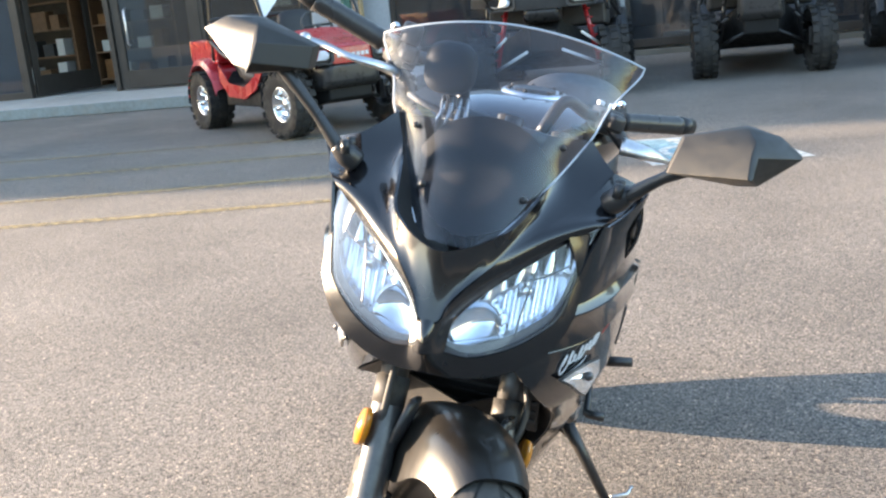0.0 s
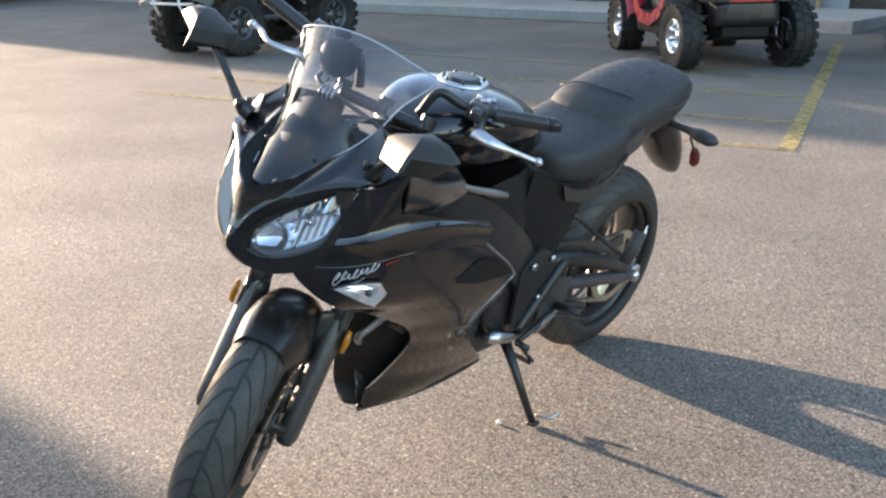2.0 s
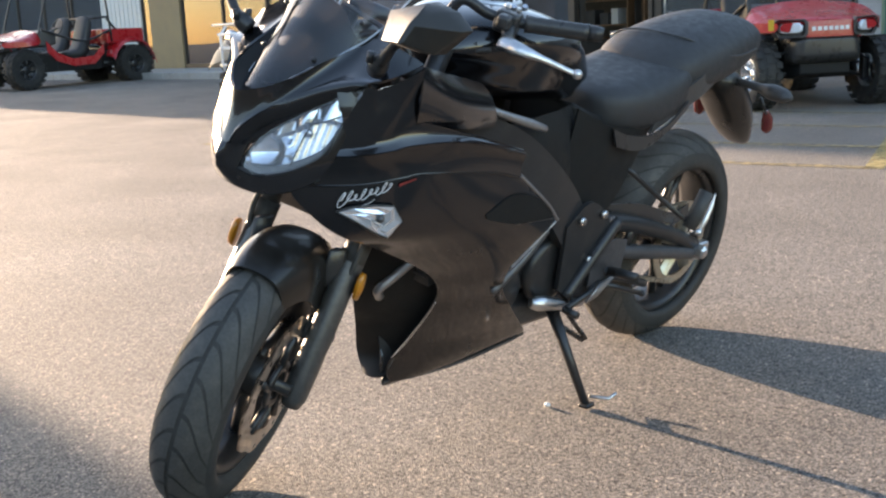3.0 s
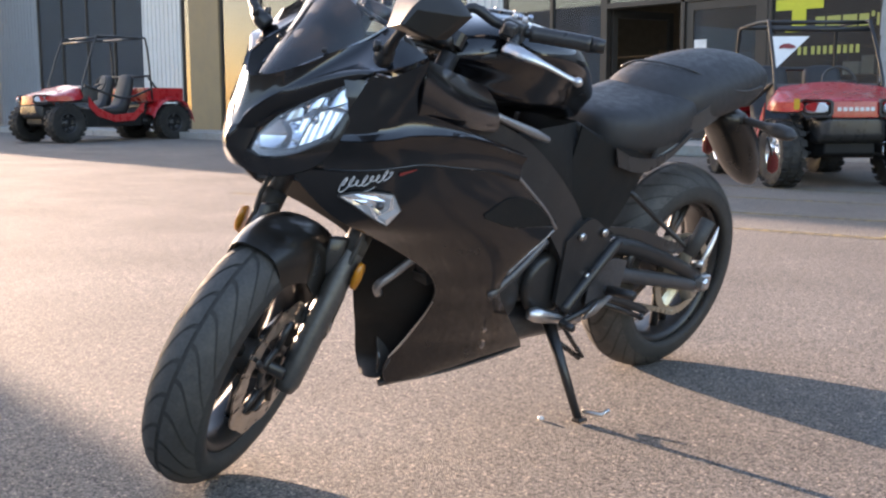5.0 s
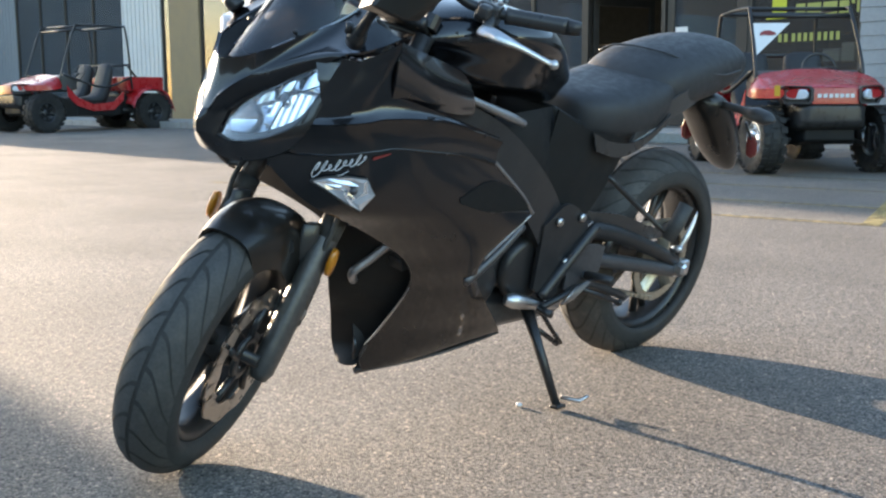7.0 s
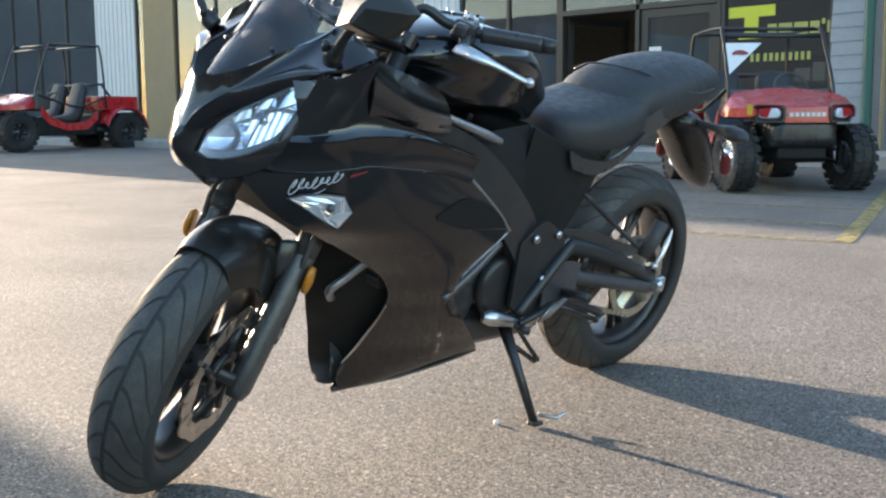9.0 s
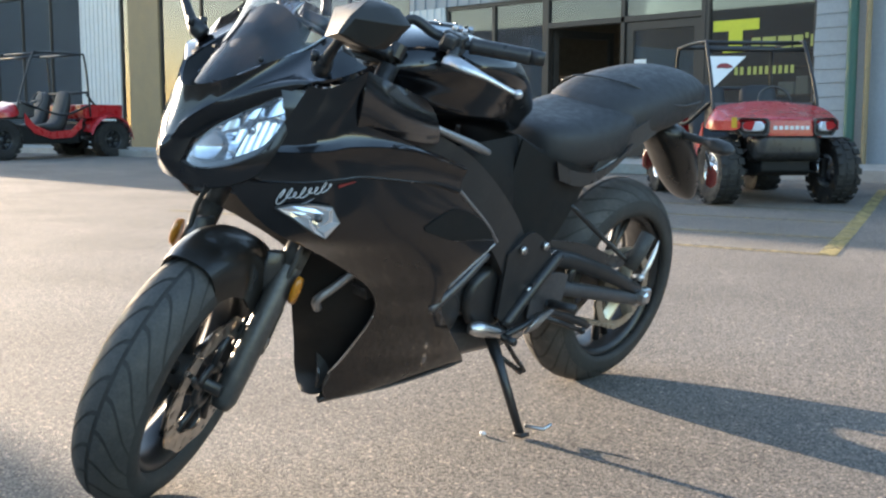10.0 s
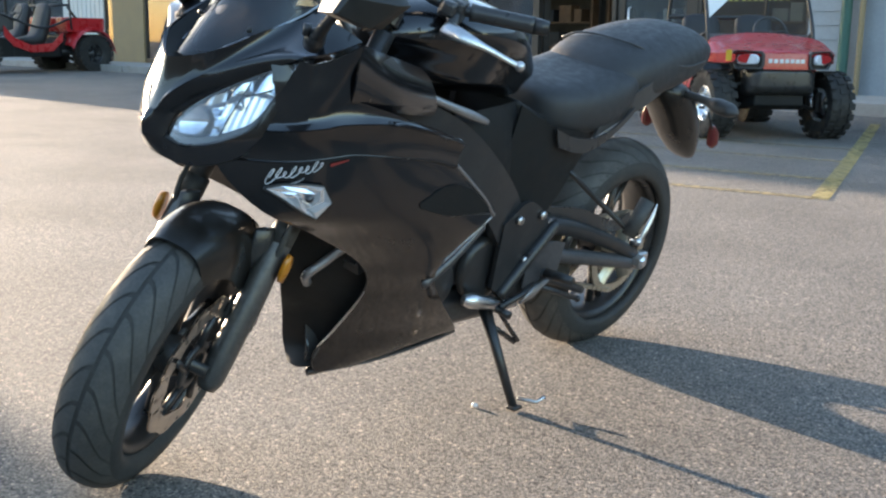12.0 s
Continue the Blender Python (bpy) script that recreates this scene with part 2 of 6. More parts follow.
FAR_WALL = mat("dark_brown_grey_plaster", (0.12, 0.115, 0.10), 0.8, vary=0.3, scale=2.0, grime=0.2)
PALE_EDGE = mat("pale_polished_edge", (0.42, 0.47, 0.54), 0.2, vary=0.1, scale=60.0)
WARM_BULB = mat("warm_shop_goods", (0.30, 0.13, 0.04), 0.6, vary=0.4, scale=9.0)


# ---- mesh helpers ----
def part(name, bm, material, parent=None, label="", smooth=True, bevel=0.0, subsurf=0, solid=0.0):
    """Links a bmesh as one mesh object under a thing or under a part."""
    bmesh.ops.recalc_face_normals(bm, faces=bm.faces[:])
    me = bpy.data.meshes.new(name)
    bm.to_mesh(me)
    bm.free()
    me.materials.append(material)
    if smooth:
        me.shade_smooth()
    ob = new(name, me)
    if parent is not None:
        ob.parent = parent
    if label:
        ob["label"] = label
    if solid:
        s = ob.modifiers.new("thick", "SOLIDIFY")
        s.thickness, s.offset = solid, 0.0
        e = ob.modifiers.new("crisp", "EDGE_SPLIT")
        e.split_angle = radians(42)
    if subsurf:
        s = ob.modifiers.new("smooth", "SUBSURF")
        s.levels = s.render_levels = subsurf
    if bevel:
        b = ob.modifiers.new("edge", "BEVEL")
        b.width, b.segments, b.limit_method, b.angle_limit = bevel, 2, "ANGLE", radians(40)
        me.shade_smooth()
        w = ob.modifiers.new("flat", "WEIGHTED_NORMAL")
        w.keep_sharp = True
    return ob


def thing(name, label, category, m=None, group="", kind=""):
    e = new(name)
    e.empty_display_size = 0.1
    if m is not None:
        e.matrix_basis = m
    return tagged(e, label, category, group, kind)


def ease(table, v):
    """Smooth reading of a short table of (place, value) pairs."""
    if v <= table[0][0]:
        return table[0][1]
    for (a, p), (b, q) in zip(table, table[1:]):
        if v <= b:
            s = (v - a) / (b - a)
            return p + (q - p) * s
    return table[-1][1]


def spline(pts, n):
    """n points along a Catmull-Rom curve through pts."""
    pts = [Vector(p) for p in pts]
    ext = [pts[0] * 2 - pts[1]] + pts + [pts[-1] * 2 - pts[-2]]
    out = []
    for i in range(n):
        f = i / (n - 1) * (len(pts) - 1)
        k = min(int(f), len(pts) - 2)
        t = f - k
        a, b, c, d = ext[k:k + 4]
        out.append(0.5 * ((2 * b) + (c - a) * t + (2 * a - 5 * b + 4 * c - d) * t * t + (3 * b - a - 3 * c + d) * t ** 3))
    return out


def loft(bm, rings, closed=True, caps=True):
    vs = [[bm.verts.new(p) for p in r] for r in rings]
    n = len(vs[0])
    for a, b in zip(vs, vs[1:]):
        for i in range(n if closed else n - 1):
            j = (i + 1) % n
            bm.faces.new((a[i], a[j], b[j], b[i]))
    if caps and closed:
        bm.faces.new(vs[0])
        bm.faces.new(vs[-1][::-1])
    return bm


def tube(bm, pts, r, seg=10, n=0, flat=1.0):
    """A round bar along a curve; r is one radius or one for each given point; flat squashes it."""
    rad = r if isinstance(r, (list, tuple)) else [r] * len(pts)
    if n:
        rr = [ease([(i, v) for i, v in enumerate(rad)], k / (n - 1) * (len(rad) - 1)) for k in range(n)]
        pts, rad = spline(pts, n), rr
    pts = [Vector(p) for p in pts]
    rings, side = [], None
    for i, p in enumerate(pts):
        d = (pts[min(i + 1, len(pts) - 1)] - pts[max(i - 1, 0)]).normalized()
        if side is None:
            side = d.orthogonal().normalized()
        side = (side - d * side.dot(d)).normalized()
        up = d.cross(side)
        rings.append([p + rad[i] * (side * math.cos(a) + up * math.sin(a) * flat) for a in (2 * math.pi * k / seg for k in range(seg))])
    return loft(bm, rings)


def turn(bm, profile, seg=48, closed=False, centre=(0, 0, 0), arc=2 * math.pi):
    """Turns a profile of (along x, radius) round the x axis."""
    c = Vector(centre)
    full = arc > 6.28
    rings = []
    for k in range(seg if full else seg + 1):
        a = arc * k / seg
        rings.append([bm.verts.new(c + Vector((x, r * math.sin(a), r * math.cos(a)))) for x, r in profile])
    n = len(profile)
    for k in range(len(rings) if full else len(rings) - 1):
        a, b = rings[k], rings[(k + 1) % len(rings)]
        for i in range(n if closed else n - 1):
            j = (i + 1) % n
            bm.faces.new((a[i], a[j], b[j], b[i]))
    return bm


def block(bm, size, centre, m=None):
    x, y, z = (s / 2 for s in size)
    c = Vector(centre)
    pts = [Vector(p) for p in ((-x, -y, -z), (x, -y, -z), (x, y, -z), (-x, y, -z), (-x, -y, z), (x, -y, z), (x, y, z), (-x, y, z))]
    vs = [bm.verts.new(c + (m @ p if m else p)) for p in pts]
    for f in ((0, 3, 2, 1), (4, 5, 6, 7), (0, 1, 5, 4), (1, 2, 6, 5), (2, 3, 7, 6), (3, 0, 4, 7)):
        bm.faces.new([vs[i] for i in f])
    return bm


def slab(bm, outline, thick, place):
    """A plate: an outline in 2D, put into space by place(u, v, w) with w from 0 to thick."""
    low = [bm.verts.new(place(u, v, 0.0)) for u, v in outline]
    top = [bm.verts.new(place(u, v, thick)) for u, v in outline]
    bm.faces.new(low[::-1])
    bm.faces.new(top)
    n = len(outline)
    for i in range(n):
        j = (i + 1) % n
        bm.faces.new((low[i], low[j], top[j], top[i]))
    return bm


def sheet(bm, upper, lower, place, n=18, rows=6):
    """A curved skin between two edge curves in 2D, put into space by place(u, v)."""
    a = spline([(*p, 0) for p in upper], n)
    b = spline([(*p, 0) for p in lower], n)
    grid = [[bm.verts.new(place(*(pa.lerp(pb, k / (rows - 1)))[:2])) for pa, pb in zip(a, b)] for k in range(rows)]
    for g, h in zip(grid, grid[1:]):
        for i in range(n - 1):
            bm.faces.new((g[i], g[i + 1], h[i + 1], h[i]))
    return bm


def fresh():
    return bmesh.new()


# ---- ground, walls and shop front ----
def lot_height(y):
    """The lot rises gently towards the building."""
    s = max(0.0, y - 5.5)
    return 0.018 * s * s / (s + 2.0)


def ground_sheet():
    xs = sorted(set([-400, -250, -160, -110, -80] + [x for x in range(-60, 61, 2)] + [80, 110, 160, 250, 400]))
    ys = sorted(set([-400, -250, -160, -100, -60, -30] + [y for y in range(-20, 41, 1)] + [60, 100, 160, 250, 400]))
    verts = [(x, y, lot_height(min(y, 14.0))) for y in ys for x in xs]
    n = len(xs)
    faces = [(j * n + i, j * n + i + 1, (j + 1) * n + i + 1, (j + 1) * n + i) for j in range(len(ys) - 1) for i in range(n - 1)]
    me = bpy.data.meshes.new("ground")
    me.from_pydata(verts, [], faces)
    me.materials.append(ASPHALT)
    me.shade_smooth()
    return tagged(new("ground", me), "worn grey asphalt parking lot with pale aggregate", "ground", kind="structure")


ground_sheet()
WALL_Y = 13.5
WALK_Z = 0.24


def walk_slab():
    bm = fresh()
    x = -48.0
    while x < -3.5:
        block(bm, (2.97, 2.2, 0.5), (x + 1.5, WALL_Y - 1.08, WALK_Z - 0.25))
        x += 3.0
    ob = part("pavement", bm, CONCRETE, smooth=False, bevel=0.015)
    tagged(ob, "pale concrete walk along the shop front", "pavement", kind="structure")


walk_slab()
bm = fresh()
block(bm, (8.4, 0.03, 0.15), (-10.0, WALL_Y - 2.196, WALK_Z - 0.08))
tagged(part("kerb", bm, BLUE_CURB, smooth=False, bevel=0.006), "worn teal painted kerb face", "kerb", kind="structure")


def line(name, a, b, width, material, label, lift=0.004):
    """A painted stripe on the lot, from a to b."""
    a, b = Vector((*a, 0)), Vector((*b, 0))
    d = (b - a).normalized()
    s = Vector((-d.y, d.x, 0)) * width / 2
    n = max(2, int((b - a).length / 0.5))
    bm = fresh()
    rows = []
    for i in range(n + 1):
        p = a.lerp(b, i / n)
        z = lot_height(p.y) + lift
        rows.append([bm.verts.new(p + s + Vector((0, 0, z))), bm.verts.new(p - s + Vector((0, 0, z)))])
    for r, q in zip(rows, rows[1:]):
        bm.faces.new((r[0], r[1], q[1], q[0]))
    ob = part(name, bm, material, smooth=False)
    return tagged(ob, label, "road marking", kind="structure")


line("parking_line", (-0.76, 4.22), (-2.75, 10.2), 0.11, YELLOW_LINE, "worn yellow painted parking bay line on asphalt")
line("parking_line", (-0.80, 4.26), (-6.6, 3.38), 0.12, YELLOW_FAINT, "faded yellow cross line on asphalt")
line("parking_line", (-1.05, 5.22), (-6.9, 4.40), 0.12, YELLOW_FAINT, "faded yellow cross line on asphalt")
line("parking_line", (-1.45, 6.40), (-7.2, 5.7), 0.12, YELLOW_FAINT, "faded yellow cross line on asphalt")
line("parking_line", (-1.75, 7.35), (-7.4, 7.0), 0.12, YELLOW_FAINT, "faded yellow cross line on asphalt")


def access_mark():
    """Blue square with the white wheeled-seat sign, skewed with the bay."""
    sk = Vector((-0.33, 1.0, 0))
    o = Vector((0.24, 4.72, 0))

    def at(u, v, lift):
        p = o + Vector((1.0, 0.016, 0)) * u + sk * 1.17 * v
        return Vector((p.x, p.y, lot_height(p.y) + lift))

    def quad(bm, u0, v0, u1, v1, lift):
        bm.faces.new([bm.verts.new(at(u, v, lift)) for u, v in ((u0, v0), (u1, v0), (u1, v1), (u0, v1))])

    root = thing("access_marking", "blue painted bay mark with white border and seat sign", "road marking", kind="structure")
    bm = fresh()
    quad(bm, 0.05, 0.05, 0.95, 0.95, 0.004)
    part("field", bm, BLUE_LINE, root, smooth=False)
    bm = fresh()
    for q in ((0, 0, 1, 0.05), (0, 0.95, 1, 1), (0, 0.05, 0.05, 0.95), (0.95, 0.05, 1, 0.95)):
        quad(bm, *q, 0.005)
    part("border", bm, WHITE_LINE, root, smooth=False)
    bm = fresh()
    for k in range(22):
        a0, a1 = radians(60 + k * 12), radians(60 + (k + 1) * 12)
        ring = [(0.45 + r * math.cos(a), 0.40 + r * math.sin(a)) for a, r in ((a0, 0.26), (a1, 0.26), (a1, 0.20), (a0, 0.20))]
        bm.faces.new([bm.verts.new(at(u, v, 0.008)) for u, v in ring])
    for q in ((0.42, 0.46, 0.48, 0.80), (0.48, 0.62, 0.70, 0.67), (0.48, 0.44, 0.72, 0.50), (0.68, 0.20, 0.74, 0.44), (0.74, 0.18, 0.86, 0.23), (0.40, 0.82, 0.50, 0.92)):
        quad(bm, *q, 0.009)
    part("sign", bm, WHITE_LINE, root, smooth=False)


access_mark()


def wall_piece(name, x0, x1, z0, z1, material, label, depth=0.25, y=WALL_Y, rib=0.0, category="wall"):
    bm = fresh()
    block(bm, (x1 - x0, depth, z1 - z0), ((x0 + x1) / 2, y + depth / 2, (z0 + z1) / 2))
    if rib:
        x = x0 + rib / 2
        while x < x1 - 0.02:
            block(bm, (0.035, 0.022, z1 - z0 - 0.01), (x, y - 0.0135, (z0 + z1) / 2))
            x += rib
    ob = part(name, bm, material, smooth=False, bevel=0.004)
    return tagged(ob, label, category, kind="structure")


# header over all openings, and piers between them
wall_piece("wall_header_1", -48, -13.85, 5.0, 5.6, SIDING, "grey metal clad wall above the tall windows", rib=0.3)
wall_piece("wall_header_2", -13.85, 24, 3.15, 5.6, SIDING, "grey metal clad wall above the shop windows", rib=0.3)
wall_piece("wall_pier_1", -5.13, -4.62, 0.2, 3.15, SIDING, "grey ribbed metal siding pier")
wall_piece("wall_pier_2", -4.62, -3.90, 0.2, 3.15, SIDING, "plain grey pier beside the shop window")
wall_piece("wall_pier_3", -13.85, -12.85, 0.2, 3.15, WHITE_SIDING, "white metal siding pier", rib=0.2)
wall_piece("wall_pier_4", -28.0, -25.7, 0.2, 5.0, WHITE_SIDING, "white metal siding pier", rib=0.25)
wall_piece("wall_pier_5", -25.2, -23.6, 0.2, 5.0, TAN_POST, "brown timber clad pier")
wall_piece("wall_pier_6", -0.9, -0.4, 0.2, 3.15, SIDING, "grey metal pier between dark shop windows", rib=0.17)
wall_piece("wall_pier_7", 5.0, 24.0, 0.2, 3.15, SIDING, "grey metal clad wall", rib=0.3)
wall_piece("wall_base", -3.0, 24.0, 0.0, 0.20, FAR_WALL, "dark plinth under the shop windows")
wall_piece("wall_pier_8", -48.0, -36.0, 0.2, 5.0, SIDING, "grey metal clad wall", rib=0.3)
random.seed(5)
boards = thing("siding", "weathered grey lapped boards on the pier", "siding", kind="structure")
for i in range(14):
    bm = fresh()
    block(bm, (0.52, 0.022, 0.225), (-4.875 + random.uniform(-0.012, 0.012), WALL_Y - 0.022, 0.32 + i * 0.203), Matrix.Rotation(radians(random.uniform(-1.6, 1.6)), 4, "Y") @ Matrix.Rotation(radians(-4.5), 4, "X"))
    part("board", bm, SIDING, boards, smooth=False, bevel=0.003)


def post(name, x, y, r, material, label):
    bm = fresh()
    turn(bm, [(0, 0.001), (0, r), (3.2, r), (3.2, 0.001)], 16)
    bmesh.ops.transform(bm, matrix=pose(x, y, WALK_Z - 0.02, 0, -90, 0), verts=bm.verts)
    return tagged(part(name, bm, material, smooth=True, bevel=0.003), label, "post")


post("post", -4.52, WALL_Y - 0.14, 0.075, GREEN_POST, "dark green painted steel post by the shop window")
post("post", -4.30, WALL_Y - 0.12, 0.04, TAN_POST, "thin tan post by the shop window")


def shop_window(name, x0, x1, z0, z1, panes, label):
    root = thing(name, label, "window", kind="structure")
    w = 0.07
    bm = fresh()
    y = WALL_Y + 0.09
    block(bm, (x1 - x0, 0.1, w), ((x0 + x1) / 2, y, z1 - w / 2))
    block(bm, (x1 - x0, 0.1, w * 1.6), ((x0 + x1) / 2, y, z0 + w * 0.8))
    step = (x1 - x0 - w) / panes
    for i in range(panes + 1):
        block(bm, (w, 0.1, z1 - z0 - 2.6 * w), (x0 + w / 2 + i * step, y, (z0 + z1) / 2 + 0.3 * w))
    part("window_frame", bm, BROWN_FRAME, root, smooth=False, bevel=0.004)
    for i in range(panes):
        bm = fresh()
        block(bm, (step - w, 0.012, z1 - z0 - 2.6 * w), (x0 + w + i * step + (step - w) / 2, y, (z0 + z1) / 2 + 0.3 * w))
        p = part("pane", bm, SHOP_GLASS, root, smooth=False)
        p.visible_shadow = False
    return root


shop_window("window_1", -7.02, -5.13, 0.24, 3.15, 1, "large shop window with yellow sign lettering")
shop_window("window_2", -12.85, -10.32, 0.24, 3.15, 2, "dark framed shop window with tall panes")
shop_window("window_3", -3.90, -0.90, 0.24, 3.15, 2, "dark shop window behind the parked vehicles")
shop_window("window_4", -0.40, 5.0, 0.24, 3.15, 3, "dark shop window behind the parked vehicles")
shop_window("window_5", -23.6, -13.85, 0.24, 5.0, 5, "pale shop windows catching the low light")
shop_window("window_6", -36.0, -28.0, 0.24, 5.0, 4, "pale shop windows catching the low light")
shop_window("window_7", -25.7, -25.2, 0.24, 5.0, 1, "narrow window beside the pier")


def door_unit():
    """Glazed double door under a transom: one leaf shut, one standing open inwards."""
    root = thing("door_1", "bronze framed glass shop door, one leaf open", "door", kind="structure")
    y = WALL_Y + 0.09
    bm = fresh()
    for x in (-10.28, -8.62, -7.06):
        block(bm, (0.08, 0.12, 2.91), (x, y, 1.695))
    block(bm, (3.14, 0.12, 0.1), (-8.67, y, 2.62))
    block(bm, (3.14, 0.12, 0.08), (-8.67, y, 3.11))
    part("door_frame", bm, BROWN_FRAME, root, smooth=False, bevel=0.004)
    bm = fresh()
    for x0, x1, z0, z1 in ((-8.56, -8.42, 0.27, 2.56), (-7.24, -7.11, 0.27, 2.56), (-8.42, -7.24, 2.42, 2.56), (-8.42, -7.24, 0.27, 0.55)):
        block(bm, (x1 - x0, 0.05, z1 - z0), ((x0 + x1) / 2, y, (z0 + z1) / 2))
    leaf = part("door_leaf", bm, BROWN_FRAME, root, smooth=False, bevel=0.003)
    bm = fresh()
    block(bm, (1.18, 0.012, 1.87), (-7.83, y, 1.485))
    part("pane", bm, SHOP_GLASS, leaf, smooth=False).visible_shadow = False
    bm = fresh()
    tube(bm, [(-8.3, y - 0.03, 0.95), (-8.3, y - 0.09, 0.98), (-8.3, y - 0.09, 1.5), (-8.3, y - 0.03, 1.53)], 0.016, 8)
    part("door_handle", bm, ALLOY, leaf)
    bm = fresh()
    block(bm, (0.24, 0.004, 0.2), (-8.28, y - 0.012, 1.83))
    part("notice", bm, WHITE_PAINT, leaf, "small white paper notice on the glass", smooth=False)
    for x0, x1 in ((-10.24, -8.66), (-8.58, -7.10)):
        bm = fresh()
        block(bm, (x1 - x0, 0.012, 0.4), ((x0 + x1) / 2, y, 2.87))
        part("pane", bm, SHOP_GLASS, root, smooth=False).visible_shadow = False
    bm = fresh()
    sw = pose(-10.22, WALL_Y + 0.16, 0, 0, 0, 75)
    for x0, x1, z0, z1 in ((0.0, 0.12, 0.27, 2.56), (1.3, 1.42, 0.27, 2.56), (0.12, 1.3, 2.42, 2.56), (0.12, 1.3, 0.27, 0.6)):
        block(bm, (x1 - x0, 0.05, z1 - z0), ((x0 + x1) / 2, 0, (z0 + z1) / 2))
    bmesh.ops.transform(bm, matrix=sw, verts=bm.verts)
    part("door_leaf", bm, BROWN_FRAME, root, smooth=False, bevel=0.003)


door_unit()

# room behind the glass, closed all round
wall_piece("wall_back", -48, 24, 0.0, 5.6, INTERIOR, "dim brown back wall inside the shop", y=WALL_Y + 7.0)
wall_piece("wall_end_1", -48.3, -48.0, 0.0, 5.6, SIDING, "plain end wall of the shop", depth=7.25)
wall_piece("wall_end_2", 24.0, 24.3, 0.0, 5.6, SIDING, "plain end wall of the shop", depth=7.25)
bm = fresh()
block(bm, (72, 6.75, 0.3), (-12, WALL_Y + 3.625, 0.09))
tagged(part("floor", bm, CONCRETE, smooth=False), "plain concrete shop floor", "floor", kind="structure")
bm = fresh()
block(bm, (72.6, 7.6, 0.2), (-12, WALL_Y + 3.5, 5.7))
tagged(part("ceiling", bm, SIDING, smooth=False), "flat shop roof", "roof", kind="structure")
# higher walls added far along the row, out of view, to keep the low sun off the shop side of the lot
for a, b, h in ((6.1, 6.93, 5.75), (6.94, 7.55, 5.4), (7.56, 13.4, 7.8)):
    bm = fresh()
    block(bm, (0.4, b - a, h), (-40.0, (a + b) / 2, h / 2))
    tagged(part("shade_wall", bm, SIDING, smooth=False), "unseen plain grey wall added to shade the lot", "wall", kind="structure")
# a plain wall added out of view to keep the sun off a strip of the lot
bm = fresh()
block(bm, (0.4, 12.0, 4.0), (-22.0, -6.0, 2.0))
tagged(part("shade_wall", bm, SIDING, smooth=False), "unseen plain grey wall added to shade the lot", "wall", kind="structure")
# an added plain wall closes the lot behind the camera and darkens reflections
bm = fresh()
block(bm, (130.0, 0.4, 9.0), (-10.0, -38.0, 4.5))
tagged(part("reflection_wall", bm, FAR_WALL, smooth=False), "unseen dark wall added for windows and paint to reflect", "wall", kind="structure")


# ---- motorcycle ----
# bike space: x to its left, y to its rear, z up, on the ground midway between the wheels
bike = thing("motorcycle", "black fully faired sport motorcycle leaning on its side stand", "motorcycle", pose(0, 0, 0, 0, 12.7, 0))
RAKE = radians(25.0)
PIVOT = Vector((-0.006, -0.785, 0))
AXIS = Vector((0, math.sin(RAKE), math.cos(RAKE)))
STEER = Matrix.Translation(PIVOT) @ Matrix.Rotation(radians(31.8), 4, AXIS) @ Matrix.Translation(-PIVOT)
FRONT = Vector((-0.006, -0.688, 0.283))
REAR = Vector((0, 0.757, 0.312))

A_T = [(0.13, 0.045), (0.18, 0.085), (0.22, 0.108), (0.28, 0.14), (0.35, 0.175), (0.43, 0.205), (0.54, 0.228), (0.65, 0.237), (0.80, 0.240), (0.87, 0.25), (0.935, 0.272), (1.1, 0.28)]
K_T = [(0.15, 0.06), (0.20, 0.07), (0.25, 0.12), (0.38, 0.14), (0.55, 0.132), (0.65, 0.12), (0.8, 0.10), (0.87, 0.086), (0.935, 0.066), (1.1, 0.05)]
Y_T = [(0.14, -0.31), (0.19, -0.295), (0.243, -0.33), (0.295, -0.36), (0.378, -0.41), (0.464, -0.486), (0.55, -0.61), (0.595, -0.715), (0.65, -0.735), (0.72, -0.725), (0.76, -0.737), (0.80, -0.732), (0.85, -0.70), (0.87, -0.685), (0.935, -0.64), (1.02, -0.55), (1.11, -0.46), (1.16, -0.40)]


def flank(y, z, off=0.0):
    """Half width of the bodywork at a place along and up."""
    u = max(0.0, y - ease(Y_T, z))
    return ease(A_T, z) * (1 - math.exp(-u / ease(K_T, z))) + off


def front(x, z, off=0.0):
    """How far forward the nose reaches at a place across and up."""
    a = ease(A_T, z)
    return ease(Y_T, z) - ease(K_T, z) * math.log(max(0.03, 1 - min(abs(x), a * 0.97) / a)) * 0.9 - off


def both(make):
    """Builds a left part and its right twin."""
    for side in (1, -1):
        make(side)


def steer(bm):
    bmesh.ops.transform(bm, matrix=STEER, verts=bm.verts)
    return bm


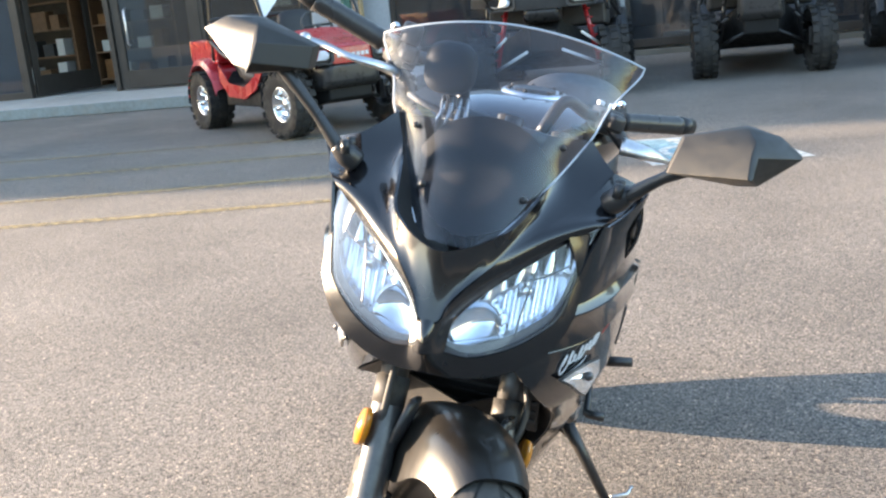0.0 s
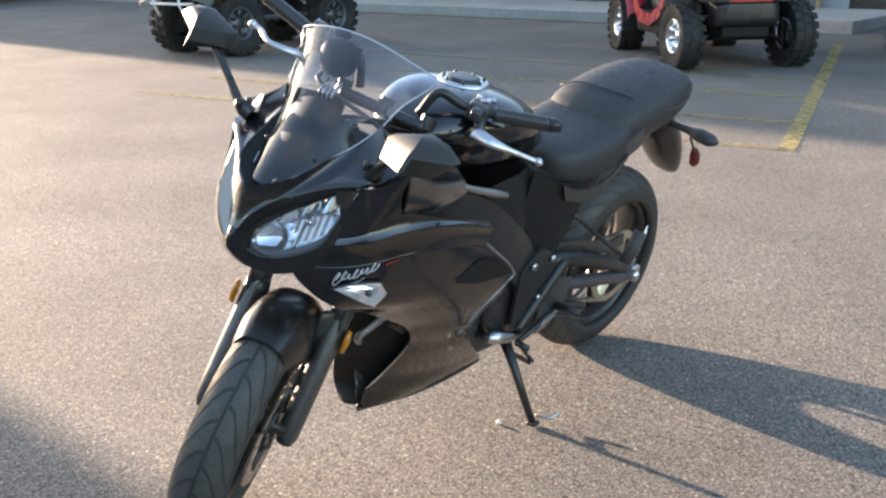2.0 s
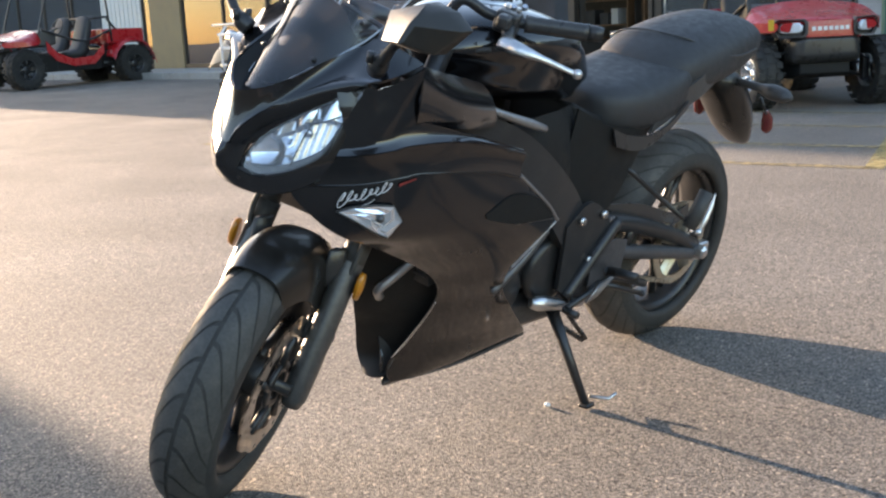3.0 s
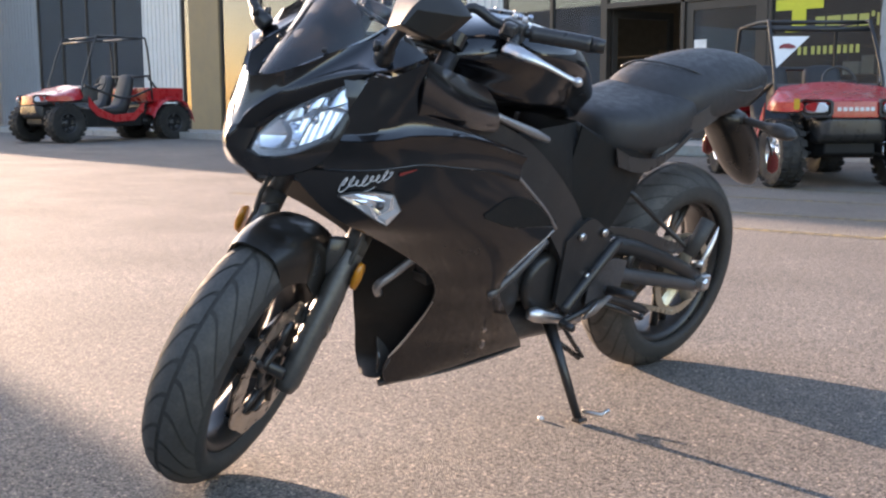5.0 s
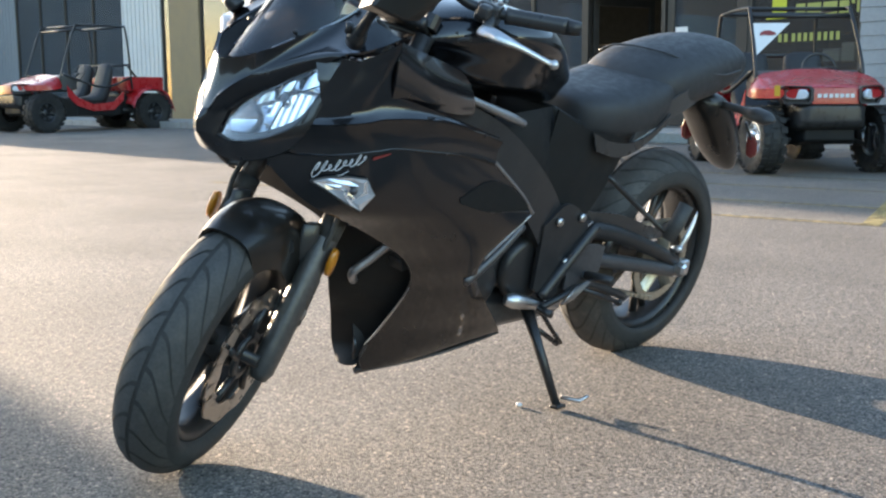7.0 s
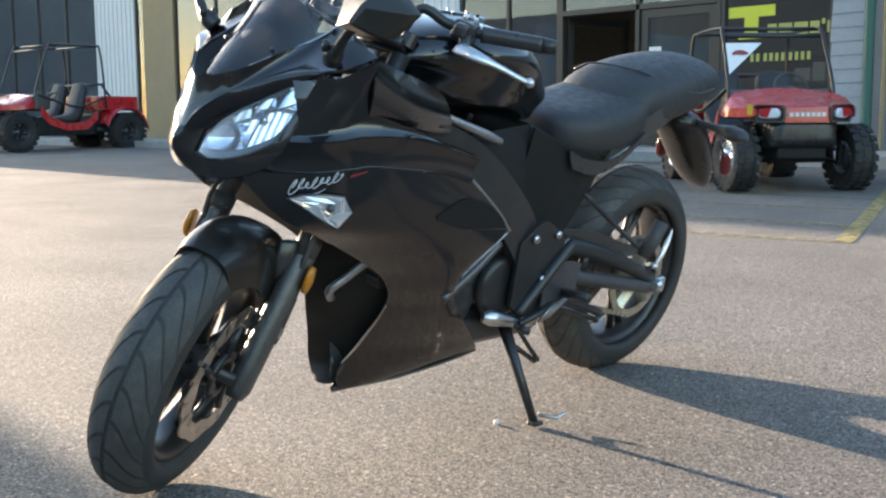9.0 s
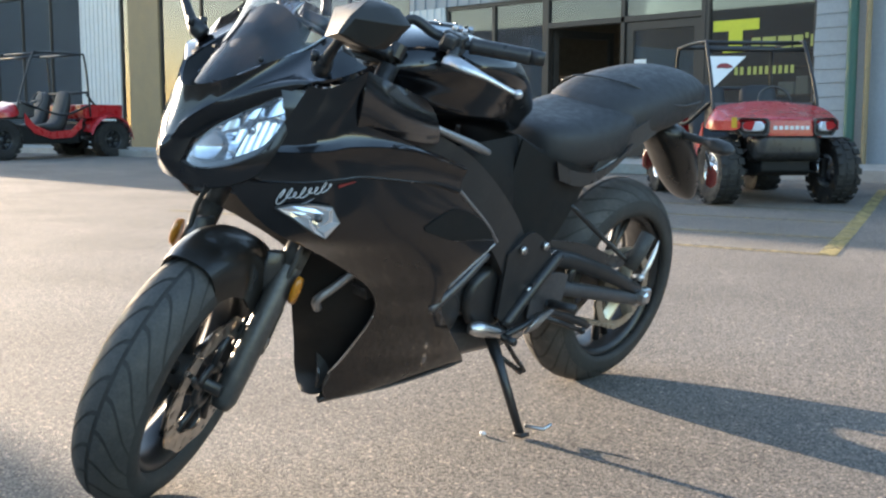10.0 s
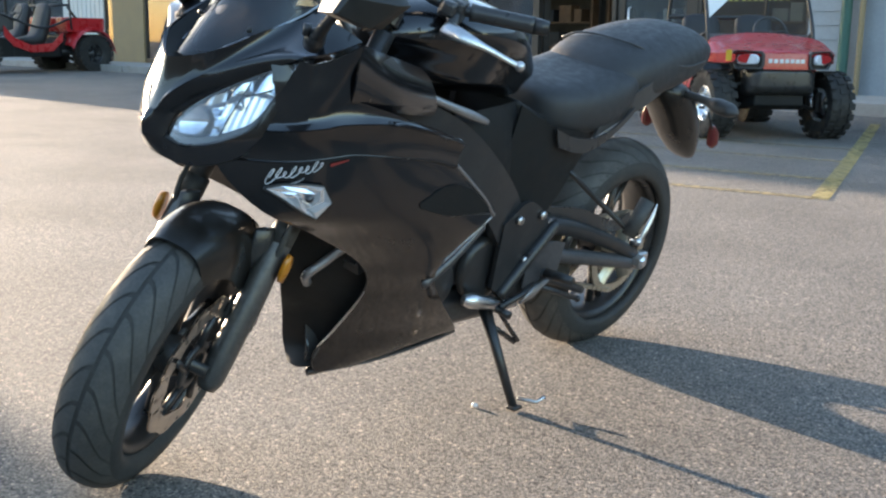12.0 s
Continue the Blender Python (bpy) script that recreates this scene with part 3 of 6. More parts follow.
def side_panel(name, upper, lower, material, off=0.0, thick=0.006, n=20, rows=8, label="", both_sides=True, puff=0.0, wide=0.0):
    for s in ((1, -1) if both_sides else (1,)):
        bm = fresh()
        if puff:
            a, b = spline([(*p, 0) for p in upper], n), spline([(*p, 0) for p in lower], n)
            grid = []
            for k in range(rows):
                t = k / (rows - 1)
                g = []
                for i, (pa, pb) in enumerate(zip(a, b)):
                    q = pa.lerp(pb, t)
                    e = i / (n - 1)
                    bulge = puff * (4 * t * (1 - t)) ** 0.6 * (4 * e * (1 - e)) ** 0.3 + (wide if s < 0 else 0.0)
                    g.append(bm.verts.new((s * (flank(q.x, q.y, off) + bulge), q.x, q.y)))
                grid.append(g)
            for g, h in zip(grid, grid[1:]):
                for i in range(n - 1):
                    bm.faces.new((g[i], g[i + 1], h[i + 1], h[i]))
        else:
            sheet(bm, upper, lower, lambda y, z: Vector((s * flank(y, z, off), y, z)), n, rows)
        part(name, bm, material, bike, label, solid=thick)


# wheels ----------------------------------------------------------------
def tyre_profile(r, w, rim):
    pts = []
    for k in range(17):
        a = radians(-104 + 13 * k)
        pts.append((w / 2 * math.sin(a) * (1.0 if abs(a) < 1.6 else 1.0), r - w * 0.46 + w * 0.46 * math.cos(a)))
    return [(-w * 0.36, rim)] + pts + [(w * 0.36, rim)]


def grooves(bm, r, w, count, way):
    """Raised tread blocks between slanted grooves on the crown of a tyre."""
    for k in range(count):
        a0 = 2 * math.pi * k / count
        for s in (1, -1):
            rows = []
            for j in range(7):
                f = j / 6
                x = s * (0.06 + 0.88 * f) * w / 2
                ang = math.asin(min(1.0, abs(x) / (w / 2)))
                rr = r - w * 0.46 + w * 0.46 * math.cos(ang) + 0.0022
                lead = way * f * f * 0.42 * (s if False else 1)
                rows.append((x, rr, a0 + lead + (0.0 if s > 0 else math.pi / count)))
            wid = 2 * math.pi / count * 0.43
            prev = None
            for x, rr, a in rows:
                edge = [bm.verts.new((x, rr * math.sin(a + d), rr * math.cos(a + d))) for d in (-wid, -wid / 3, wid / 3, wid)]
                if prev:
                    for i in range(3):
                        bm.faces.new((prev[i], prev[i + 1], edge[i + 1], edge[i]))
                prev = edge


def wheel(name, centre, r, w, steered, spokes, material, sprocket=False):
    root = new(name)
    root.parent = bike
    rim = r * 0.715
    put = Matrix.Translation(centre)

    def done(bm, nm, m, parent=root, label="", **k):
        bmesh.ops.transform(bm, matrix=(STEER @ put) if steered else put, verts=bm.verts)
        return part(nm, bm, m, parent, label, **k)

    bm = fresh()
    turn(bm, tyre_profile(r, w, rim), 72)
    tyre = done(bm, "tyre", DARK_RUBBER)
    bm = fresh()
    grooves(bm, r, w, 26, -1.0 if steered else 1.0)
    done(bm, "tread", RUBBER, tyre, "slanted tread blocks")
    bm = fresh()
    h = w * 0.36
    turn(bm, [(-h, rim + 0.008), (-h, rim - 0.012), (-h * 0.7, rim - 0.022), (h * 0.7, rim - 0.022), (h, rim - 0.012), (h, rim + 0.008), (h * 0.6, rim - 0.006), (-h * 0.6, rim - 0.006)], 64, closed=True)
    done(bm, "rim", material)
    for k in range(spokes):
        bm = fresh()
        a = 2 * math.pi * k / spokes + 0.3
        for d in (-0.11, 0.11):
            tube(bm, [(0, 0.04 * math.sin(a), 0.04 * math.cos(a)), (0, rim * 0.55 * math.sin(a + d * 0.7), rim * 0.55 * math.cos(a + d * 0.7)), (0, (rim - 0.02) * math.sin(a + d), (rim - 0.02) * math.cos(a + d))], [0.016, 0.012, 0.013], 8)
        done(bm, "spoke", material)
    bm = fresh()
    turn(bm, [(-0.055, 0.0), (-0.055, 0.03), (-0.03, 0.042), (0.03, 0.042), (0.055, 0.03), (0.055, 0.0)], 32)
    done(bm, "hub", material)
    bm = fresh()
    turn(bm, [(-0.10, 0.0), (-0.10, 0.013), (0.10, 0.013), (0.10, 0.0)], 20)
    done(bm, "axle", BLACK_METAL if steered else ALLOY)
    return root, done


def disc(done, x, r, name="brake_disc", teeth=10, material=STEEL):
    """Petal brake disc with holes round it."""
    bm = fresh()
    n = teeth * 8
    ring_o, ring_i = [], []
    for k in range(n):
        a = 2 * math.pi * k / n
        ro = r * (1.0 - 0.05 * (0.5 + 0.5 * math.cos(teeth * a)))
        ri = r * (0.70 + 0.03 * math.cos(teeth * a))
        ring_o.append((ro * math.sin(a), ro * math.cos(a)))
        ring_i.append((ri * math.sin(a), ri * math.cos(a)))
    for s, q in ((x - 0.0025, 1), (x + 0.0025, -1)):
        vo = [bm.verts.new((s, *p)) for p in ring_o]
        vi = [bm.verts.new((s, *p)) for p in ring_i]
        for k in range(n):
            j = (k + 1) % n
            if k % 4 != 3:
                bm.faces.new((vo[k], vo[j], vi[j], vi[k])[::q])
            else:
                mo, mi = [bm.verts.new((s, *(0.86 * o + 0.14 * i for o, i in zip(ring_o[t], ring_i[t])))) for t in (k, j)], [bm.verts.new((s, *(0.3 * o + 0.7 * i for o, i in zip(ring_o[t], ring_i[t])))) for t in (k, j)]
                bm.faces.new((vo[k], vo[j], mo[1], mo[0])[::q])
                bm.faces.new((mi[0], mi[1], vi[j], vi[k])[::q])
    d = done(bm, name, material, smooth=False)
    bm = fresh()
    turn(bm, [(x - 0.004, 0.030), (x + 0.004, 0.030), (x + 0.004, 0.052), (x - 0.004, 0.052)], 24, closed=True)
    for k in range(5):
        a = 2 * math.pi * k / 5
        tube(bm, [(x, 0.045 * math.sin(a), 0.045 * math.cos(a)), (x, 0.72 * r * math.sin(a + 0.25), 0.72 * r * math.cos(a + 0.25))], 0.008, 6)
    done(bm, "carrier", BLACK_METAL, d)


fw, fdone = wheel("front_wheel", FRONT, 0.286, 0.126, True, 5, BLACK_METAL)
disc(fdone, 0.068, 0.150)
disc(fdone, -0.068, 0.150)
rw, rdone = wheel("rear_wheel", REAR, 0.312, 0.165, False, 5, BLACK_METAL)
disc(rdone, -0.085, 0.110)
# sprocket on the left, with teeth and round openings
bm = fresh()
N = 46
outer = [(0.127 * (1.0 if k % 2 else 0.965) * math.sin(math.pi * k / N), 0.127 * (1.0 if k % 2 else 0.965) * math.cos(math.pi * k / N)) for k in range(2 * N)]
for s in (0.082, 0.088):
    vo = [bm.verts.new((s, *p)) for p in outer]
    vi = [bm.verts.new((s, 0.100 * math.sin(math.pi * k / N), 0.100 * math.cos(math.pi * k / N))) for k in range(2 * N)]
    for k in range(2 * N):
        j = (k + 1) % (2 * N)
        bm.faces.new((vo[k], vo[j], vi[j], vi[k]))
for k in range(5):
    a = 2 * math.pi * k / 5
    tube(bm, [(0.085, 0.03 * math.sin(a), 0.03 * math.cos(a)), (0.085, 0.104 * math.sin(a), 0.104 * math.cos(a))], 0.019, 8, flat=0.3)
rdone(bm, "sprocket", BRASS, smooth=False)

# drive chain, upper and lower run
for z0, z1 in ((0.121, 0.045), (-0.121, -0.045)):
    bm = fresh()
    p, q = Vector((0.085, REAR.y, REAR.z + z0)), Vector((0.085, 0.20, 0.385 + z1))
    n = 46
    for k in range(n):
        c = p.lerp(q, (k + 0.5) / n)
        block(bm, (0.014 if k % 2 else 0.010, 0.014, 0.011), c)
    part("drive_chain", bm, BRASS, bike, "dull metal drive chain", smooth=False)["kind"] = "stuff"

# swingarm: two stacked pipes on each side
def swing(s):
    bm = fresh()
    tube(bm, [(s * 0.112, 0.30, 0.385), (s * 0.128, 0.43, 0.362), (s * 0.130, 0.80, 0.288)], [0.022, 0.021, 0.020], 14, 14)
    part("lower_swingarm_pipe", bm, GREY_METAL, bike, "satin grey lower swingarm pipe")
    bm = fresh()
    tube(bm, [(s * 0.10, 0.22, 0.46), (s * 0.12, 0.40, 0.445), (s * 0.128, 0.60, 0.385), (s * 0.128, 0.76, 0.322)], [0.026, 0.024, 0.022, 0.02], 12, 16)
    tube(bm, [(s * 0.122, 0.42, 0.37), (s * 0.122, 0.44, 0.44)], 0.014, 8)
    arm = part("swingarm", bm, BLACK_METAL, bike, "dark upper swingarm pipe")
    bm = fresh()
    block(bm, (0.032, 0.08, 0.048), (s * 0.130, 0.785, 0.300))
    part("axle_block", bm, ALLOY, arm, bevel=0.008, smooth=False)
    bm = fresh()
    turn(bm, [(-0.02, 0.0), (-0.02, 0.02), (0.018, 0.02), (0.024, 0.012), (0.024, 0.0)], 6, centre=(s * 0.15, 0.76, 0.308))
    part("axle_nut", bm, ALLOY, arm, smooth=False)


both(swing)
bm = fresh()
tube(bm, [(-0.10, 0.30, 0.41), (0.10, 0.30, 0.41)], 0.03, 12)
part("swingarm_bridge", bm, GREY_METAL, bike)
bm = fresh()
sheet(bm, [(0.33, 0.50), (0.50, 0.475), (0.66, 0.425), (0.74, 0.44)], [(0.33, 0.47), (0.50, 0.44), (0.66, 0.39), (0.75, 0.40)], lambda y, z: Vector((0.10 + 0.01 * (z - 0.4), y, z)), 14, 3)
part("chain_guard", bm, DARK_PLASTIC, bike, solid=0.004)
# offset shock on the right-hand side
bm = fresh()
tube(bm, [(-0.10, 0.28, 0.46), (-0.09, 0.06, 0.60)], 0.022, 12)
for k in range(7):
    c = Vector((-0.10, 0.27, 0.465)).lerp(Vector((-0.09, 0.09, 0.58)), k / 6)
    turn(bm, [(-0.006, 0.030), (0.0, 0.036), (0.006, 0.030)], 16, centre=c)
part("rear_shock", bm, BLACK_METAL, bike)

# fork, fender and brakes, all turned with the bars
def fork(s):
    d = AXIS
    base = Vector((FRONT.x + s * 0.104, FRONT.y + 0.035, FRONT.z))
    bm = fresh()
    a, b = base - d * 0.05, base + d * 0.30
    tube(bm, [a, a + d * 0.02, a + d * 0.08, b - d * 0.02, b], [0.018, 0.026, 0.027, 0.026, 0.0245], 18)
    leg = part("fork_lower", steer(bm), FORK_GREY, bike, "dark grey lower fork leg")
    bm = fresh()
    tube(bm, [b - d * 0.01, b + d * 0.115], 0.0225, 16)
    part("fork_tube", steer(bm), FORK_GREY, leg, "grey metal fork tube")
    bm = fresh()
    tube(bm, [b + d * 0.115, b + d * 0.12, b + d * 0.165, b + d * 0.17], [0.022, 0.026, 0.026, 0.022], 16)
    part("fork_collar", steer(bm), ALLOY, leg, "bright fork collar under the chin")
    bm = fresh()
    tube(bm, [b + d * 0.17, b + d * 0.43], 0.0215, 16)
    part("fork_sleeve", steer(bm), BLACK_METAL, leg, "black upper fork sleeve")
    bm = fresh()
    tube(bm, [b - d * 0.03, b + d * 0.016], 0.0265, 16)
    part("dust_seal", steer(bm), RUBBER, leg)
    bm = fresh()
    turn(bm, [(-0.004, 0.0), (-0.004, 0.026), (0.006, 0.024), (0.010, 0.0)], 20, centre=(0, 0, 0))
    bmesh.ops.transform(bm, matrix=Matrix.Translation(base + d * 0.235 + Vector((s * 0.036, -0.012, 0))) @ Matrix.Diagonal((s, 0.75, 1.25, 1)), verts=bm.verts)
    part("side_reflector", steer(bm), AMBER, leg, "amber oval fork reflector")
    bm = fresh()
    block(bm, (0.048, 0.065, 0.115), base + Vector((-s * 0.010, 0.088, 0.10)), Matrix.Rotation(radians(-20), 4, "X"))
    block(bm, (0.055, 0.03, 0.07), base + Vector((-s * 0.012, 0.055, 0.09)), Matrix.Rotation(radians(-20), 4, "X"))
    cal = part("brake_caliper", steer(bm), BLACK_METAL, leg, bevel=0.008, smooth=False)
    for dz in (0.075, 0.125):
        bm = fresh()
        turn(bm, [(-0.006, 0.0), (-0.006, 0.012), (0.006, 0.012), (0.006, 0.0)], 12, centre=base + Vector((s * 0.012, 0.085, dz)))
        part("caliper_piston_cap", steer(bm), ALLOY, cal)
    bm = fresh()
    tube(bm, [base + Vector((0, 0.09, 0.15)), base + Vector((s * 0.015, 0.10, 0.30)), base + d * 0.45 + Vector((-s * 0.02, 0.03, 0)), base + d * 0.6 + Vector((-s * 0.05, 0.0, 0.0))], 0.006, 8, 18)
    part("brake_hose", steer(bm), RUBBER, leg)


both(fork)
bm = fresh()
for s in (0.50, 0.66):
    c = Vector((0, FRONT.y + 0.035, FRONT.z)) + AXIS * s
    block(bm, (0.25, 0.06, 0.035), c + Vector((0, 0.02, 0)), Matrix.Rotation(-RAKE, 4, "X"))
part("fork_clamp", steer(bm), BLACK_METAL, bike, bevel=0.01, smooth=False)

def fender():
    bm = fresh()
    rings = []
    for k in range(25):
        f = k / 24
        a = radians(-19 + 107 * f)
        r = 0.299 + 0.008 * math.sin(math.pi * f)
        half = 0.079 * (0.70 + 0.30 * min(1.0, 4.5 * f + 0.05) ** 0.6) * (0.70 + 0.30 * min(1.0, 5 * (1 - f) + 0.2))
        skirt = 0.055 + 0.07 * math.exp(-((f - 0.42) / 0.25) ** 2)
        ring = []
        for j in range(13):
            v = j / 12 * 2 - 1
            x = half * math.sin(v * 1.45) / math.sin(1.45)
            drop = skirt * abs(v) ** 3.2 + 0.012 * v * v
            rr = r - drop
            ring.append(Vector((FRONT.x + x, FRONT.y + rr * math.sin(a), FRONT.z + rr * math.cos(a))))
        rings.append(ring)
    loft(bm, rings, closed=False, caps=False)
    return part("front_fender", steer(bm), FENDER_PAINT, bike, "gloss black front mudguard", solid=0.005)


fender()
def fender_stay(s):
    bm = fresh()
    base = Vector((FRONT.x + s * 0.082, FRONT.y + 0.02, FRONT.z)) + AXIS * 0.2
    tube(bm, [base + Vector((0, 0.03, -0.05)), base + Vector((0, 0.0, 0.10))], [0.028, 0.02], 8, flat=0.35)
    part("fender_stay", steer(bm), DARK_PLASTIC, bike)


both(fender_stay)

# bars, levers, switches
def bars(s):
    o = PIVOT + AXIS * 1.115
    g0, g1 = o + Vector((s * 0.232, 0.044, 0.025)), o + Vector((s * 0.355, 0.064, 0.050))
    bm = fresh()
    tube(bm, [o + Vector((s * 0.075, 0.01, -0.035)), o + Vector((s * 0.10, 0.015, 0.03)), o + Vector((s * 0.16, 0.03, 0.02)), g0, g1], 0.011, 12, 22)
    bar = part("handlebar", steer(bm), BLACK_METAL, bike, "black raised clip-on bar")
    bm = fresh()
    n = 14
    pts = [g0.lerp(g1, k / (n - 1)) for k in range(n)]
    tube(bm, pts, [0.0185 if k in (0, n - 1) else 0.0165 + 0.0008 * (k % 2) for k in range(n)], 16)
    part("grip", steer(bm), DARK_PLASTIC, bar, "ribbed black rubber grip")
    d = (g1 - g0).normalized()
    bm = fresh()
    tube(bm, [g1, g1 + d * 0.03], [0.017, 0.0145], 14)
    part("bar_end", steer(bm), BLACK_METAL, bar)
    bm = fresh()
    block(bm, (0.05, 0.05, 0.045), g0 - d * 0.035)
    block(bm, (0.03, 0.035, 0.03), g0 - d * 0.035 + Vector((0, -0.035, 0.005)))
    sw = part("switch_box", steer(bm), DARK_PLASTIC, bar, bevel=0.008, smooth=False)
    bm = fresh()
    for k, c in enumerate(((-0.012, 0.02, 0.026), (0.012, 0.02, 0.026), (0.0, 0.028, 0.01))):
        block(bm, (0.012, 0.012, 0.008), g0 - d * 0.035 + Vector(c))
    part("switch", steer(bm), RED_LENS if s < 0 else WHITE_PAINT, sw, bevel=0.002, smooth=False)
    bm = fresh()
    p0 = o + Vector((s * 0.222, -0.024, -0.008))
    tube(bm, [g0 - d * 0.03, p0], [0.016, 0.012], 12)
    perch = part("lever_perch", steer(bm), BLACK_METAL, bar)
    bm = fresh()
    tip = p0 + (Vector((s * 0.148, 0.028, -0.012)) if s > 0 else Vector((s * 0.137, 0.045, 0.0)))
    tube(bm, [p0 + Vector((-s * 0.01, 0, 0)), p0 + Vector((s * 0.030, -0.020, 0.004)), p0 + Vector((s * 0.075, -0.012, 0.002)), p0.lerp(tip, 0.8) + Vector((0, -0.007, 0.002)), tip], [0.019 if s > 0 else 0.011, 0.015 if s > 0 else 0.0085, 0.0075 if s > 0 else 0.006, 0.006, 0.006], 10, 24, flat=0.6)
    bmesh.ops.create_icosphere(bm, subdivisions=2, radius=0.0105, matrix=Matrix.Translation(tip))
    part("lever", steer(bm), ALLOY, perch, "polished alloy lever with ball end")
    for c in ((-0.030, -0.012, 0.022), (-0.012, 0.004, 0.026), (-0.036, 0.012, 0.004)):
        bm = fresh()
        b = g0 + Vector((s * c[0], c[1], c[2]))
        tube(bm, [b, b + Vector((0, -0.004, 0.007))], [0.0075, 0.0062], 6)
        part("clamp_bolt", steer(bm), CHROME, bar, "bright clamp bolt", smooth=False)
    if s < 0:
        bm = fresh()
        turn(bm, [(-0.016, 0.0), (-0.016, 0.017), (0.012, 0.017), (0.016, 0.014), (0.016, 0.0)], 20)
        bmesh.ops.transform(bm, matrix=Matrix.Translation(g0 + Vector((0.03, -0.04, 0.03))) @ Matrix.Rotation(radians(-90), 4, "Y"), verts=bm.verts)
        part("brake_reservoir", steer(bm), BLACK_PLASTIC, bar, "black brake fluid cup")


both(bars)
bm = fresh()
o = PIVOT + AXIS * 1.06
block(bm, (0.21, 0.075, 0.028), o, Matrix.Rotation(-RAKE, 4, "X"))
yoke = part("top_yoke", steer(bm), BLACK_METAL, bike, bevel=0.01, smooth=False)
for x in (-0.104, 0.0, 0.104):
    bm = fresh()
    tube(bm, [o + Vector((x, 0, 0.0)), o + Vector((x, 0, 0)) + AXIS * 0.03], 0.018, 12)
    part("fork_cap", steer(bm), BLACK_METAL, yoke, smooth=False)
bm = fresh()
tube(bm, [o + Vector((0, -0.03, 0)), o + Vector((0, -0.03, 0)) + AXIS * 0.035], 0.016, 12)
part("ignition_lock", steer(bm), BLACK_METAL, yoke)

# cables from the bars down behind the screen
def cables():
    for k, (x, dx) in enumerate(((-0.05, 0.16), (-0.03, 0.19), (0.06, -0.17))):
        bm = fresh()
        top = STEER @ (o + Vector((dx, 0.03, 0.01)))
        tube(bm, [top, top + Vector((-dx * 0.3, -0.04, -0.01)), Vector((x * 1.5, -0.40, 0.93)), Vector((x, -0.40, 0.84)), Vector((x, -0.34, 0.74))], 0.0055, 8, 26)
        part("cable", bm, RUBBER, bike)


cables()

# nose cowl, headlights, screen
def ruled(bm, a, b, n=24, rows=8, puff=0.0, heart=(0.0, -0.30, 0.80)):
    """A skin between two curves in space, swelling away from the heart of the nose."""
    a, b = spline(a, n), spline(b, n)
    grid = []
    for k in range(rows):
        t = k / (rows - 1)
        g = []
        for p, q in zip(a, b):
            c = p.lerp(q, t)
            g.append(bm.verts.new(c + (c - Vector(heart)).normalized() * puff * 4 * t * (1 - t)))
        grid.append(g)
    for g, h in zip(grid, grid[1:]):
        for i in range(n - 1):
            bm.faces.new((g[i], g[i + 1], h[i + 1], h[i]))
    return bm


def middle(z):
    """Where the middle line of the nose stands; it sits a little to the right of the wheels' line."""
    return ease([(0.86, -0.018), (1.0, 0.0)], z)


def across(half):
    """A curve over both sides from its left half, given from the middle line outwards."""
    return [(middle(z) - x, y, z) for x, y, z in half[:0:-1]] + [(middle(z) + x, y, z) for x, y, z in half]


def lens_at(u, z, s=1, off=0.0):
    """The plane of the headlight lens, leaning back, slightly domed; u from the middle line outwards."""
    w = (u - 0.10) / 0.09
    return Vector((middle(z) + s * u, -0.711 + 0.36 * u + 0.38 * (z - 0.72) - 0.006 * max(0.0, 1 - w * w) - off, z))


LAMP_UP = [(0.020, 0.728), (0.033, 0.755), (0.057, 0.782), (0.080, 0.803), (0.102, 0.820), (0.126, 0.838), (0.156, 0.860), (0.200, 0.892)]
LAMP_LOW = [(0.020, 0.728), (0.027, 0.712), (0.060, 0.706), (0.103, 0.718), (0.138, 0.737), (0.168, 0.765), (0.183, 0.820), (0.200, 0.892)]


def rim_point(p, du, dz, off):
    v = lens_at(p[0] + du, p[1] + dz, 1, off)
    return (p[0] + du, v.y, v.z)


BROW_TOP = [(0.0, -0.712, 0.850), (0.030, -0.700, 0.856), (0.060, -0.681, 0.869), (0.086, -0.657, 0.888), (0.100, -0.614, 0.912), (0.112, -0.568, 0.933), (0.124, -0.530, 0.953), (0.138, -0.512, 0.976), (0.150, -0.503, 1.000)]
RIDGE = [(0.0, -0.734, 0.757), (0.014, -0.733, 0.758), (0.027, -0.721, 0.786), (0.058, -0.695, 0.821), (0.092, -0.658, 0.852), (0.126, -0.617, 0.880), (0.156, -0.577, 0.905), (0.180, -0.543, 0.930), (0.196, -0.520, 0.958)]
BROW_LOW = [(0.0, -0.750, 0.728), rim_point(LAMP_UP[1], -0.005, 0.003, 0.012), rim_point(LAMP_UP[2], -0.003, 0.003, 0.008), rim_point(LAMP_UP[4], -0.002, 0.003, 0.006), rim_point(LAMP_UP[6], -0.001, 0.003, 0.005), (0.207, -0.585, 0.897), (0.222, -0.560, 0.904), (0.234, -0.526, 0.918), (0.245, -0.495, 0.936)]
CHIN_TOP = [(0.0, -0.748, 0.712), rim_point(LAMP_LOW[1], -0.003, -0.003, 0.012), rim_point(LAMP_LOW[2], 0.0, -0.003, 0.007), rim_point(LAMP_LOW[3], 0.001, -0.003, 0.006), rim_point(LAMP_LOW[4], 0.002, -0.002, 0.005), rim_point(LAMP_LOW[5], 0.003, 0.0, 0.004), rim_point(LAMP_LOW[6], 0.002, 0.0, 0.004)]
